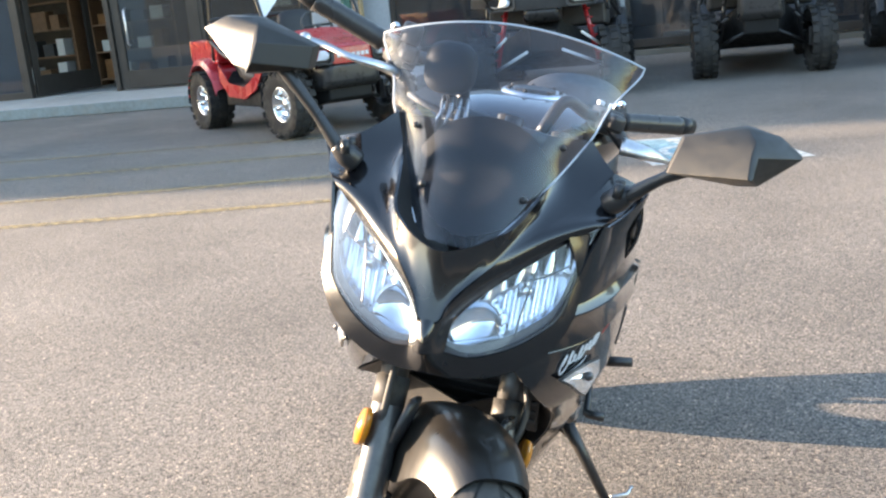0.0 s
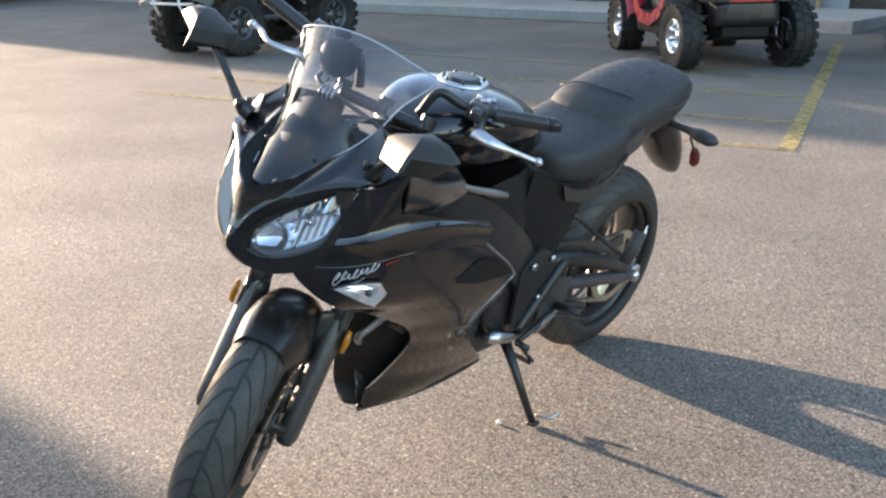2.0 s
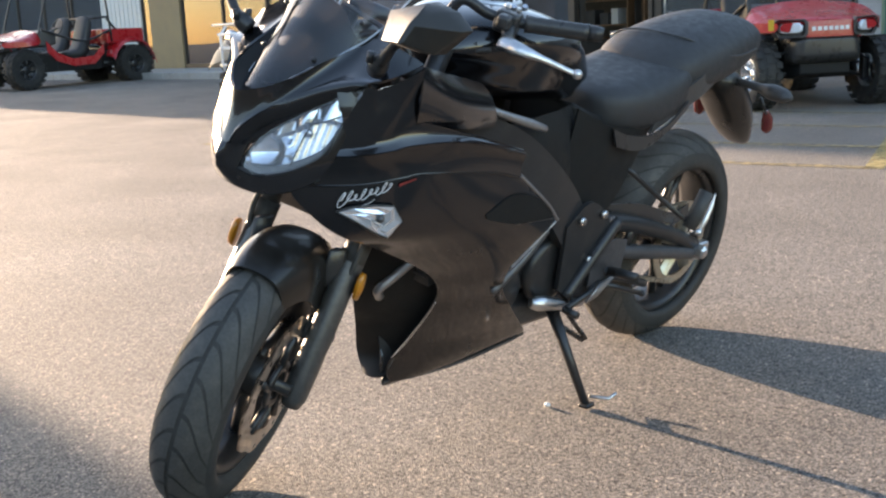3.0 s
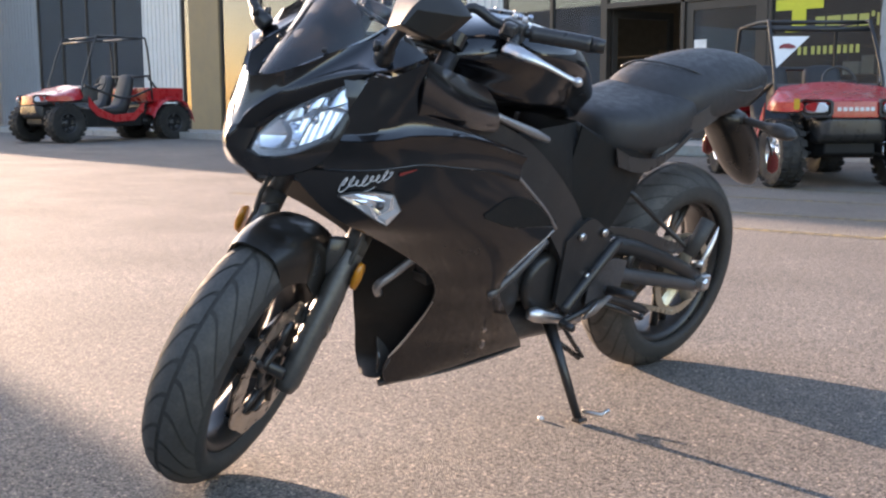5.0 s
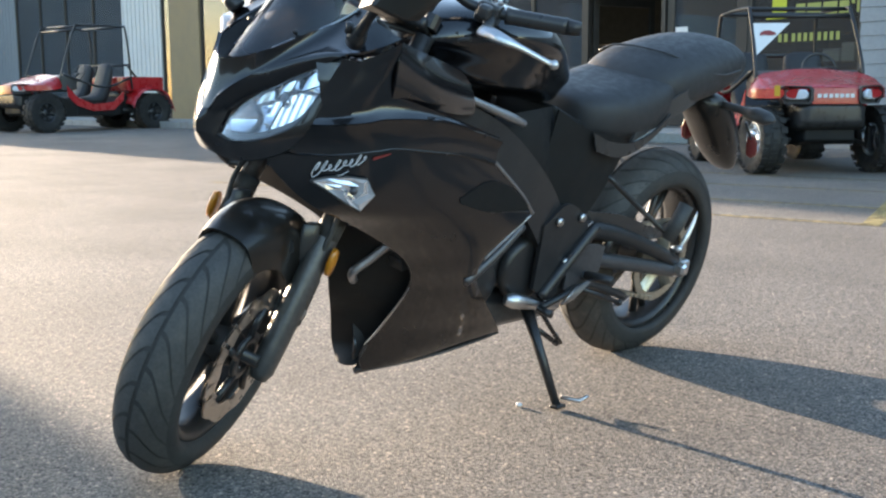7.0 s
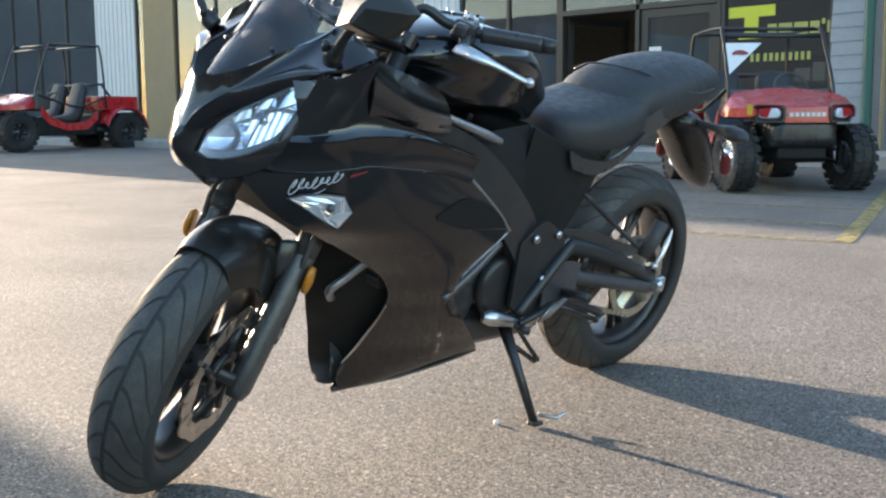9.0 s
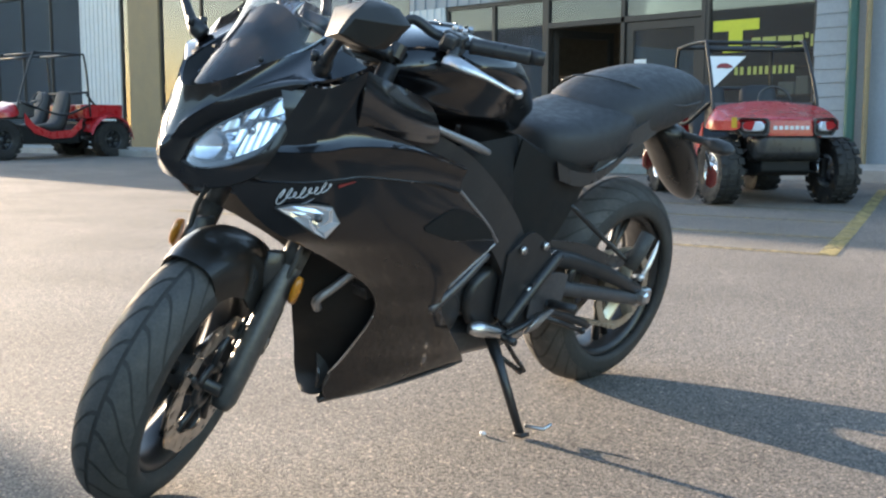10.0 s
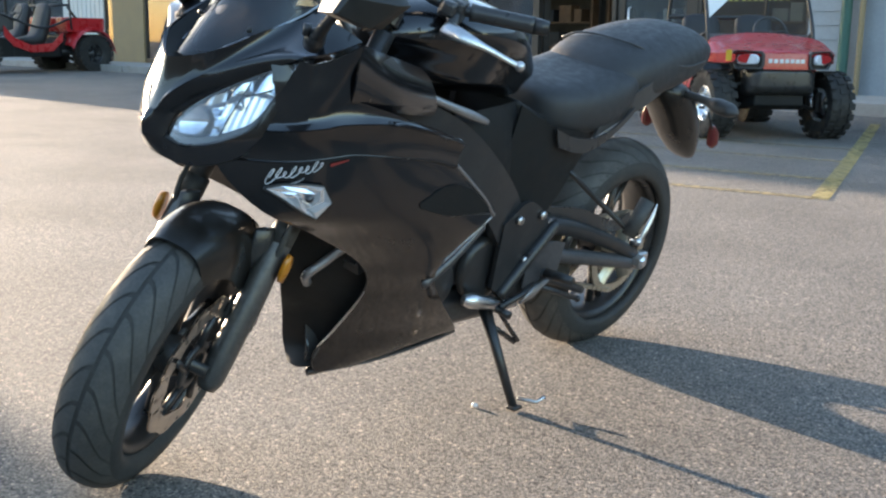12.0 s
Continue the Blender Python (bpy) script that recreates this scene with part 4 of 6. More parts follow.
CHIN_LOW = [(0.0, -0.720, 0.676), (0.040, -0.708, 0.670), (0.085, -0.694, 0.674), (0.130, -0.675, 0.690), (0.164, -0.652, 0.714), (0.186, -0.632, 0.752), (0.194, -0.610, 0.800)]


def nose():
    bm = fresh()
    ruled(bm, across(BROW_TOP), across(RIDGE), 81, 8, -0.003)
    cowl = part("nose_cowl", bm, BLACK_PAINT, bike, "gloss black pointed nose cowl", solid=0.005)
    bm = fresh()
    ruled(bm, across(RIDGE), across(BROW_LOW), 81, 7, 0.003)
    part("brow", bm, BLACK_PAINT, cowl, "gloss black brow over the headlights", solid=0.005)
    bm = fresh()
    ruled(bm, [(x, y + 0.002, z - 0.003) for x, y, z in across(BROW_TOP)], [(x * 0.5, y + 0.05 + 0.3 * abs(x), z - 0.02) for x, y, z in across(BROW_TOP)], 61, 5)
    part("cowl_liner", bm, MATT_BLACK, cowl, solid=0.003)
    bm = fresh()
    ruled(bm, across(CHIN_TOP), across(CHIN_LOW), 65, 8, 0.0005)
    part("chin", bm, BLACK_PAINT, cowl, "gloss black chin below the headlights", solid=0.005)
    bm = fresh()
    ruled(bm, across(CHIN_LOW[:5]), [(x * 0.92, y + 0.09, z + 0.012) for x, y, z in across(CHIN_LOW[:5])], 33, 4)
    part("chin_underside", bm, MATT_BLACK, cowl, solid=0.004)
    # the beak between the lamps
    bm = fresh()
    ruled(bm, across([BROW_LOW[0], BROW_LOW[1]]), across([CHIN_TOP[0], CHIN_TOP[1]]), 13, 5)
    part("beak", bm, BLACK_PAINT, cowl, solid=0.004)
    for s in (1, -1):
        def flip(c):
            return [(middle(z) + s * x, y, z) for x, y, z in c]
        bm = fresh()
        ruled(bm, flip(BROW_LOW[1:6]), [lens_at(*LAMP_UP[k], s, 0.004) for k in (1, 2, 4, 6, 7)], 24, 4)
        part("upper_lamp_bezel", bm, BLACK_PAINT, cowl, solid=0.003)
        bm = fresh()
        ruled(bm, flip(CHIN_TOP[1:]), [lens_at(*LAMP_LOW[k], s, 0.004) for k in (1, 2, 3, 4, 5, 6)], 24, 4)
        part("lower_lamp_bezel", bm, DARK_PLASTIC, cowl, "satin black rim under the headlight", solid=0.003)
        bm = fresh()
        w = 0.004 if s > 0 else 0.024
        ruled(bm, flip([(0.174, -0.640, 0.765), (0.185, -0.614, 0.815), (0.204, -0.586, 0.892)]), [(s * flank(-0.56, 0.755, w), -0.56, 0.755), (s * flank(-0.56, 0.81, w), -0.56, 0.81), (s * flank(-0.55, 0.872, w), -0.55, 0.885)], 12, 5, 0.004)
        part("lamp_cheek", bm, BLACK_PAINT, cowl, solid=0.004)


nose()


def lamp_depth(u, z, v):
    """A smooth bowl low down, upright ribs beside it, a row of large cells above."""
    if v > 0.86:
        return 0.003
    bowl = 1 - ((u - 0.060) / 0.036) ** 2 - ((z - 0.740) / 0.036) ** 2
    if bowl > 0.0:
        return 0.006 + 0.020 * bowl
    if z > 0.815 or v < 0.22:
        return 0.012 + 0.006 * math.sin(2 * math.pi * 26 * u) + 0.10 * max(0.0, z - 0.815)
    return 0.020 + 0.0045 * math.sin(2 * math.pi * 75 * u) + 0.05 * (z - 0.74)


def headlight(s):
    n, rows = 90, 30
    a, b = spline([(*p, 0) for p in LAMP_UP], n), spline([(*p, 0) for p in LAMP_LOW], n)

    def skin_of(v0, v1, count, depth):
        bm = fresh()
        grid = []
        for k in range(count):
            v = v0 + (v1 - v0) * k / (count - 1)
            row = []
            for p, q in zip(a, b):
                c = p.lerp(q, v)
                row.append(bm.verts.new(lens_at(c.x, c.y, s, -depth(c.x, c.y, v))))
            grid.append(row)
        for g, h in zip(grid, grid[1:]):
            for i in range(n - 1):
                bm.faces.new((g[i], g[i + 1], h[i + 1], h[i]))
        return bm
    lamp = part("headlight", skin_of(0.0, 0.86, rows, lamp_depth), REFLECTOR, bike, "bright ribbed headlight behind a clear lens")
    part("lamp_sill", skin_of(0.855, 1.0, 5, lambda u, z, v: 0.004), GREY_METAL, lamp, "grey rim along the foot of the lamp")
    g = part("lens", skin_of(0.0, 1.0, 10, lambda u, z, v: -0.006), LENS_GLASS, lamp, "clear headlight lens")
    g.visible_shadow = False
    bm = fresh()
    loop = spline([(*p, 0) for p in LAMP_UP], 24) + spline([(*p, 0) for p in LAMP_LOW], 24)[-2:0:-1]
    tube(bm, [lens_at(p.x, p.y, s, 0.003) for p in loop + loop[:1]], 0.0018, 8)
    part("lamp_gasket", bm, MATT_BLACK, lamp)
    bm = fresh()
    c = lens_at(0.118, 0.790, s, -0.014)
    tube(bm, [c, c + Vector((s * 0.002, -0.006, 0.0))], [0.010, 0.007], 18)
    part("bulb_shield", bm, CHROME, lamp)
    bm = fresh()
    tube(bm, [lens_at(u, z, s, -0.003) for u, z in ((0.114, 0.732), (0.118, 0.77), (0.130, 0.834))], 0.0014, 6, 8)
    tube(bm, [lens_at(u, z, s, -0.003) for u, z in ((0.112, 0.808), (0.140, 0.814), (0.172, 0.832))], 0.0014, 6, 8)
    part("lamp_divider", bm, DARK_PLASTIC, lamp)


both(headlight)

S_T = [(0.855, 7.0), (0.90, 6.0), (0.95, 5.4), (1.01, 3.0), (1.06, 2.4), (1.11, 1.5), (1.15, 1.0)]
H_T = [(0, 0.035), (0.04, 0.048), (0.15, 0.078), (0.25, 0.098), (0.36, 0.120), (0.54, 0.150), (0.70, 0.164), (0.86, 0.190), (0.94, 0.203), (1.0, 0.206)]


def screen(x, z):
    """The windscreen's swept surface, sharply bowed low down and flatter towards the top."""
    return Vector((x, -0.692 + 0.83 * (z - 0.855) + ease(S_T, z) * x * x, z))


def screen_point(v, t):
    shift = ease([(0.0, 0.012), (0.6, 0.006), (1.0, 0.002)], t)
    x = (ease(H_T, t) + shift) * v - shift
    return screen(x, 0.855 + t * (0.292 - 0.95 * x * x))


bm = fresh()
n, rows = 29, 18
grid = [[bm.verts.new(screen_point(i / (n - 1) * 2 - 1, k / (rows - 1))) for i in range(n)] for k in range(rows)]
for g, h in zip(grid, grid[1:]):
    for i in range(n - 1):
        bm.faces.new((g[i], g[i + 1], h[i + 1], h[i]))
ws = part("windscreen", bm, SCREEN_GLASS, bike, "lightly smoked clear windscreen")
ws.visible_shadow = False
bm = fresh()
rim = [screen_point(1, 0.04 + 0.96 * k / 20) for k in range(21)]
rim += [screen_point(1 - 2 * k / 20, 1.0) for k in range(1, 20)]
rim += [screen_point(-1, 0.04 + 0.96 * k / 20) for k in range(20, -1, -1)]
tube(bm, rim, 0.0018, 6)
part("screen_edge", bm, PALE_EDGE, ws, "pale polished edge of the screen")
for x, z in ((0.112, 0.985), (-0.112, 0.985), (0.075, 0.915), (-0.075, 0.915)):
    bm = fresh()
    bmesh.ops.create_uvsphere(bm, u_segments=12, v_segments=6, radius=0.005, matrix=Matrix.Translation(screen(x, z) + Vector((0, -0.004, 0.002))))
    part("screen_bolt", bm, BLACK_METAL, ws)

# dash behind the screen
bm = fresh()
sheet(bm, [(-0.115, 0.955), (-0.07, 0.998), (0, 1.014), (0.07, 0.998), (0.115, 0.955)], [(-0.10, 0.90), (-0.06, 0.875), (0, 0.862), (0.06, 0.875), (0.10, 0.90)],
      lambda x, z: screen(x * 0.86, z) + Vector((0, 0.024 + 0.10 * max(0, z - 0.97), 0)), 21, 7)
part("inner_cowl", bm, MATT_BLACK, bike, solid=0.006)
bm = fresh()
rings = []
for y, hw, z0, z1 in ((-0.440, 0.018, 1.045, 1.082), (-0.434, 0.034, 1.026, 1.100), (-0.415, 0.043, 1.020, 1.108), (-0.390, 0.044, 1.020, 1.108), (-0.372, 0.038, 1.028, 1.100)):
    rings.append([Vector((-0.098 + hw * math.copysign(abs(math.cos(a)) ** 0.7, math.cos(a)), y, (z0 + z1) / 2 + math.copysign(abs(math.sin(a)) ** 0.7, math.sin(a)) * (z1 - z0) / 2)) for a in (2 * math.pi * (k + 0.5) / 16 for k in range(16))])
loft(bm, rings)
dash = part("instrument_pod", bm, MATT_BLACK, bike, "rounded black instrument pod", subsurf=1)
bm = fresh()
block(bm, (0.060, 0.004, 0.05), (-0.098, -0.370, 1.064), Matrix.Rotation(radians(-20), 4, "X"))
part("display", bm, GREY_METAL, dash, smooth=False)

for k in range(4):
    bm = fresh()
    x = -0.098 + 0.013 * k
    tube(bm, [(x, -0.425, 1.02), (x + 0.004, -0.45, 1.0), (x - 0.006 + 0.003 * k, -0.452, 0.965), (x + 0.008, -0.42, 0.90)], 0.0036, 6, 12)
    part("clutch_wire", bm, SILVER, dash, "bright sleeved cable below the pod")

# mirrors
def mirror(s):
    base = Vector((s * 0.214, -0.578, 0.938))
    lean = Vector((s * 0.122, -0.045, 0.092)) if s > 0 else Vector((s * 0.125, 0.0, 0.135))
    arm = [base, base + lean * 0.35 + Vector((0, 0, 0.004)), base + lean * (0.68 if s > 0 else 0.84)]
    bm = fresh()
    tube(bm, [base + Vector((-s * 0.022, 0.012, -0.016)), base + Vector((-s * 0.008, 0.004, -0.004)), base + Vector((s * 0.008, 0, 0.008))], [0.018, 0.019, 0.012], 14, 10)
    for dy in (-0.014, 0.016):
        tube(bm, [base + Vector((-s * 0.012, dy, 0.0)), base + Vector((-s * 0.010, dy, 0.020))], 0.007, 8)
    root = part("mirror", bm, BLACK_METAL, bike, "angular black mirror on a slim stalk")
    bm = fresh()
    tube(bm, arm, [0.012, 0.0085, 0.011], 12, 12)
    part("stalk", bm, BLACK_METAL, root)
    c = base + lean + (Vector((0.004, 0, -0.004)) if s > 0 else Vector((-0.012, 0, 0)))

    def shell(y, kx, kz, dx=0.0, dz=0.0):
        o = [(-0.073, 0.018), (-0.090, -0.042), (0.020, -0.046), (0.052, -0.042), (0.112, 0.012), (0.074, 0.038), (0.022, 0.048)] if s > 0 else [(-0.100, 0.016), (-0.094, -0.026), (0.010, -0.050), (0.052, -0.040), (0.116, 0.020), (0.074, 0.046), (0.012, 0.052)]
        return [c + (0.87 if s > 0 else 0.84) * Vector((s * (x * kx + dx), y + 0.03 * x + (0.42 * z if y < -0.03 else 0.0), z * kz + dz)) for x, z in o]
    bm = fresh()
    loft(bm, [shell(0.034, 0.98, 0.98), shell(0.026, 1.0, 1.0), shell(0.0, 0.98, 0.97), shell(-0.052, 0.05, 0.56 if s > 0 else 0.80, 0.034 if s > 0 else -0.004, 0.004 if s > 0 else 0.0)])
    head = part("housing", bm, MIRROR_SHELL, root, "angular textured mirror shell", smooth=False, bevel=0.002)
    bm = fresh()
    loft(bm, [shell(0.0342, 0.92, 0.92), shell(0.0362, 0.92, 0.92)])
    part("mirror_glass", bm, CHROME, head, "mirror glass", smooth=False)


both(mirror)

# side bodywork
SCOOP = [(-0.675, 0.700), (-0.650, 0.655), (-0.590, 0.603), (-0.500, 0.562), (-0.410, 0.515), (-0.330, 0.466), (-0.288, 0.420), (-0.271, 0.378), (-0.273, 0.323), (-0.277, 0.267), (-0.286, 0.212), (-0.292, 0.165), (-0.285, 0.140)]
REAR_EDGE = [(-0.40, 0.735), (-0.30, 0.722), (-0.215, 0.706), (-0.135, 0.652), (-0.077, 0.609), (-0.030, 0.566), (-0.085, 0.510), (-0.130, 0.450), (-0.115, 0.395), (-0.055, 0.330), (0.0, 0.280), (0.050, 0.236), (0.076, 0.206)]
side_panel("upper_side_cowl", [(-0.612, 0.874), (-0.564, 0.886), (-0.524, 0.909), (-0.497, 0.932)], [(-0.612, 0.800), (-0.575, 0.798), (-0.530, 0.808), (-0.487, 0.828)], BLACK_PAINT, 0.004, label="gloss black upper side cowl", puff=0.003, thick=0.004, wide=0.018)


def side_fairing(s):
    """Two facets that meet in a sharp crease, above a lower edge that stands proud."""
    top = [(-0.612, 0.802), (-0.575, 0.800), (-0.530, 0.812), (-0.489, 0.829), (-0.373, 0.799), (-0.283, 0.773), (-0.190, 0.744)]
    crease = [(-0.625, 0.765), (-0.590, 0.769), (-0.536, 0.778), (-0.494, 0.787), (-0.396, 0.786), (-0.290, 0.764), (-0.195, 0.738)]
    low = [(-0.655, 0.705), (-0.571, 0.713), (-0.500, 0.725), (-0.460, 0.730), (-0.371, 0.723), (-0.278, 0.712), (-0.200, 0.692)]

    def at(p, off):
        return Vector((s * flank(p[0], p[1], off + (0.0 if s > 0 else 0.018)), p[0], p[1]))

    for name, a, oa, b, ob, m in (("side_fairing", top, 0.002, crease, 0.016, 5), ("lower_side_facet", crease, 0.016, low, 0.013, 5), ("fairing_step", low, 0.013, [(y, z - 0.006) for y, z in low], 0.001, 2)):
        bm = fresh()
        a, b = spline([(*p, 0) for p in a], 30), spline([(*p, 0) for p in b], 30)
        rows = []
        for k in range(m):
            t = k / (m - 1)
            dip = -0.006 * 4 * t * (1 - t)
            rows.append([bm.verts.new(at((p.lerp(q, t))[:2], oa + (ob - oa) * t + dip)) for p, q in zip(a, b)])
        for g, h in zip(rows, rows[1:]):
            for i in range(29):
                bm.faces.new((g[i], g[i + 1], h[i + 1], h[i]))
        part(name, bm, BLACK_PAINT, bike, "gloss black side fairing with a sharp crease" if m == 5 else "", solid=0.004)


both(side_fairing)
side_panel("lower_fairing", SCOOP, REAR_EDGE, BLACK_PAINT, 0.0, label="large gloss black lower fairing panel", puff=0.004, thick=0.004, n=44, rows=16)


def scoop_lip(s):
    bm = fresh()
    if s > 0:
        # bright metal tube puts the sliver of sunlight along the lip
        tube(bm, [(s * flank(y, z, 0.003), y - 0.001, z) for y, z in ((-0.290, 0.205), (-0.281, 0.245), (-0.275, 0.300), (-0.272, 0.345), (-0.271, 0.378))], [0.0012, 0.0026, 0.0026, 0.0018, 0.0008], 6, 18)
        part("scoop_lip", bm, ALLOY, bike, "thin bright tube standing for the sunlit lip of the air scoop")
        bm = fresh()
    edge = [Vector((s * flank(y, z), y, z)) for y, z in SCOOP[2:]]
    ruled(bm, edge, [Vector((p.x * 0.72, p.y + 0.075, p.z + 0.006)) for p in edge], 30, 5)
    part("scoop_wall", bm, BLACK_PLASTIC, bike, "matt black inner wall of the scoop", solid=0.004)


both(scoop_lip)
# added dark sheet for the shaded space in the scoop, from the left inner wall forward to the right-hand front edge
bm = fresh()
ruled(bm, [(0.165, -0.25, 0.52), (0.110, -0.200, 0.38), (0.075, -0.200, 0.29), (0.030, -0.225, 0.20), (0.0, -0.290, 0.146)], [(-0.005, -0.420, 0.50), (-0.030, -0.374, 0.347), (-0.076, -0.319, 0.252), (-0.100, -0.287, 0.170), (-0.060, -0.300, 0.134)], 24, 10, 0.010, (-0.2, 0.2, 0.30))
part("scoop_shade_sheet", bm, MATT_BLACK, bike, "added dark sheet standing for the shaded space behind the air scoop", solid=0.004)
bm = fresh()
ruled(bm, [(-0.005, -0.420, 0.50), (-0.030, -0.374, 0.347), (-0.076, -0.319, 0.252), (-0.100, -0.287, 0.170), (-0.060, -0.300, 0.134)], [(-0.165, -0.30, 0.50), (-0.130, -0.275, 0.378), (-0.120, -0.262, 0.290), (-0.110, -0.255, 0.200), (-0.070, -0.262, 0.142)], 24, 5, 0.004, (-0.08, -0.10, 0.30))
part("engine_shroud", bm, MATT_BLACK, bike, "matt black shroud ahead of the engine", solid=0.004)
for s in (1, -1):
    # thin black sheet on the panel puts in the shade of the vent recess
    bm = fresh()
    sheet(bm, [(-0.275, 0.616), (-0.205, 0.650), (-0.130, 0.634), (-0.062, 0.588)], [(-0.270, 0.606), (-0.190, 0.582), (-0.120, 0.577), (-0.058, 0.576)], lambda y, z: Vector((s * flank(y, z, 0.0065), y, z)), 16, 5)
    part("side_vent_shade", bm, MATT_BLACK, bike, "thin matt black sheet painting the shade of a fairing vent", solid=0.003)
    bm = fresh()
    ruled(bm, [(s * 0.232, -0.490, 0.930), (s * 0.205, -0.400, 0.905), (s * 0.180, -0.320, 0.885), (s * 0.160, -0.255, 0.868)], [(s * 0.226, -0.490, 0.826), (s * 0.214, -0.380, 0.803), (s * 0.190, -0.290, 0.786), (s * 0.160, -0.200, 0.772)], 18, 8, 0.016, (0.0, -0.33, 0.85))
    part("inner_side_panel", bm, BLACK_PAINT, bike, "gloss black panel between fairing and tank", solid=0.004)
bm = fresh()
B_T = [(-0.29, 0.006, 0.136), (-0.26, 0.024, 0.140), (-0.21, 0.048, 0.150), (-0.16, 0.070, 0.162), (-0.10, 0.086, 0.175), (-0.045, 0.096, 0.186), (0.028, 0.102, 0.197), (0.076, 0.102, 0.205)]
rows = [[bm.verts.new((x * v, y, z - 0.012 * (1 - v * v))) for v in (-1, -0.6, -0.2, 0.2, 0.6, 1)] for y, x, z in B_T]
for g, h in zip(rows, rows[1:]):
    for i in range(5):
        bm.faces.new((g[i], g[i + 1], h[i + 1], h[i]))
part("belly_pan", bm, BLACK_PLASTIC, bike, solid=0.005)

# silver-edged script decal and a red stroke: plain curved strokes
def decal(s):
    def at(y, z):
        return Vector((s * (flank(y, z, 0.0) + 0.0075), y, z))
    bm = fresh()
    y, z = -0.607, 0.676
    pts = []
    for k in range(96):
        a = k / 95
        tall = 0.016 if a < 0.2 else 0.0085 + 0.004 * math.sin(17 * a)
        w = math.sin(2 * math.pi * 7.5 * a)
        pts.append(at(y + 0.088 * a + 0.45 * tall * w + 0.004 * math.cos(2 * math.pi * 7.5 * a), z + 0.030 * a + tall * w))
    tube(bm, pts, 0.0015, 5, flat=0.6)
    tube(bm, [at(y + 0.010, z - 0.016), at(y + 0.045, z - 0.006), at(y + 0.060, z + 0.004)], [0.0006, 0.0011, 0.0006], 5, 10, flat=0.6)
    part("script_decal", bm, WHITE_DECAL, bike, "silver script decal, drawn as plain strokes")
    bm = fresh()
    sheet(bm, [(-0.504, 0.709), (-0.470, 0.718)], [(-0.504, 0.703), (-0.470, 0.7155)], lambda y, z: at(y, z), 6, 3)
    part("decal_stroke", bm, RED_DECAL, bike, "small red decal", solid=0.001)


both(decal)

# turn signals set into the fairing
def signal(s):
    rim = [(-0.610, 0.657), (-0.588, 0.665), (-0.550, 0.669), (-0.514, 0.666), (-0.492, 0.634), (-0.511, 0.600), (-0.532, 0.610), (-0.556, 0.624), (-0.585, 0.643)]
    mid = (-0.535, 0.642)

    def ring(k, off):
        return [Vector((s * (flank(y, z) + off + 0.007), y, z)) for y, z in ((mid[0] + (u - mid[0]) * k, mid[1] + (v - mid[1]) * k) for u, v in rim)]

    bm = fresh()
    loft(bm, [ring(1.0, 0.002), ring(0.98, 0.009), [p + Vector((s * (0.004 if i % 2 else -0.001), 0, 0)) for i, p in enumerate(ring(0.70, 0.006))], [p + Vector((s * (0.0 if i % 2 else 0.004), 0, 0)) for i, p in enumerate(ring(0.42, 0.005))], ring(0.2, 0.003)])
    sig = part("turn_signal", bm, PALE_REFLECTOR, bike, "clear wedge turn signal", smooth=False)
    bm = fresh()
    bmesh.ops.create_uvsphere(bm, u_segments=12, v_segments=8, radius=0.008, matrix=Matrix.Translation((s * (flank(*mid) + 0.014), *mid)))
    part("bulb", bm, GREY_METAL, sig)
    bm = fresh()
    edge = ring(1.01, 0.006)
    tube(bm, edge + edge[:1], 0.0026, 6)
    part("gasket", bm, DARK_PLASTIC, sig)


both(signal)

# tank
def tank():
    bm = fresh()
    rings = []
    for y, hw, z0, z1 in ((-0.30, 0.075, 0.86, 0.925), (-0.255, 0.118, 0.82, 0.975), (-0.17, 0.172, 0.80, 1.002), (-0.07, 0.196, 0.79, 1.006), (0.02, 0.190, 0.785, 0.990), (0.09, 0.158, 0.775, 0.955), (0.15, 0.118, 0.77, 0.905), (0.205, 0.09, 0.765, 0.85)):
        ring = []
        for k in range(20):
            a = 2 * math.pi * (k + 0.5) / 20
            c, q = math.cos(a), math.sin(a)
            x = math.copysign(abs(c) ** 0.62, c) * hw
            z = (z0 + z1) / 2 + math.copysign(abs(q) ** 0.75, q) * (z1 - z0) / 2
            if q < 0:
                x *= 0.72
            ring.append(Vector((x, y, z)))
        rings.append(ring)
    loft(bm, rings)
    t = part("fuel_tank", bm, BLACK_PAINT, bike, "gloss black fuel tank", subsurf=2)
    bm = fresh()
    turn(bm, [(0.0, 0.0), (0.0, 0.040), (0.002, 0.046), (0.003, 0.059), (0.0, 0.063), (-0.01, 0.064)], 40)
    bmesh.ops.transform(bm, matrix=Matrix.Translation((0, -0.07, 1.004)) @ Matrix.Rotation(radians(-90), 4, "Y"), verts=bm.verts)
    part("filler_ring", bm, ALLOY, t, "bright filler ring")
    bm = fresh()
    turn(bm, [(0.0, 0.0), (0.0, 0.030), (-0.002, 0.041), (-0.01, 0.041)], 32)
    bmesh.ops.transform(bm, matrix=Matrix.Translation((0, -0.07, 1.013)) @ Matrix.Rotation(radians(-90), 4, "Y"), verts=bm.verts)
    cap = part("fuel_cap", bm, BLACK_METAL, t)
    for k in range(7):
        a = 2 * math.pi * k / 7
        bm = fresh()
        tube(bm, [(0.051 * math.cos(a), -0.07 + 0.051 * math.sin(a), 1.006), (0.051 * math.cos(a), -0.07 + 0.051 * math.sin(a), 1.0135)], 0.0042, 8)
        part("cap_screw", bm, BLACK_METAL, cap, smooth=False)


tank()

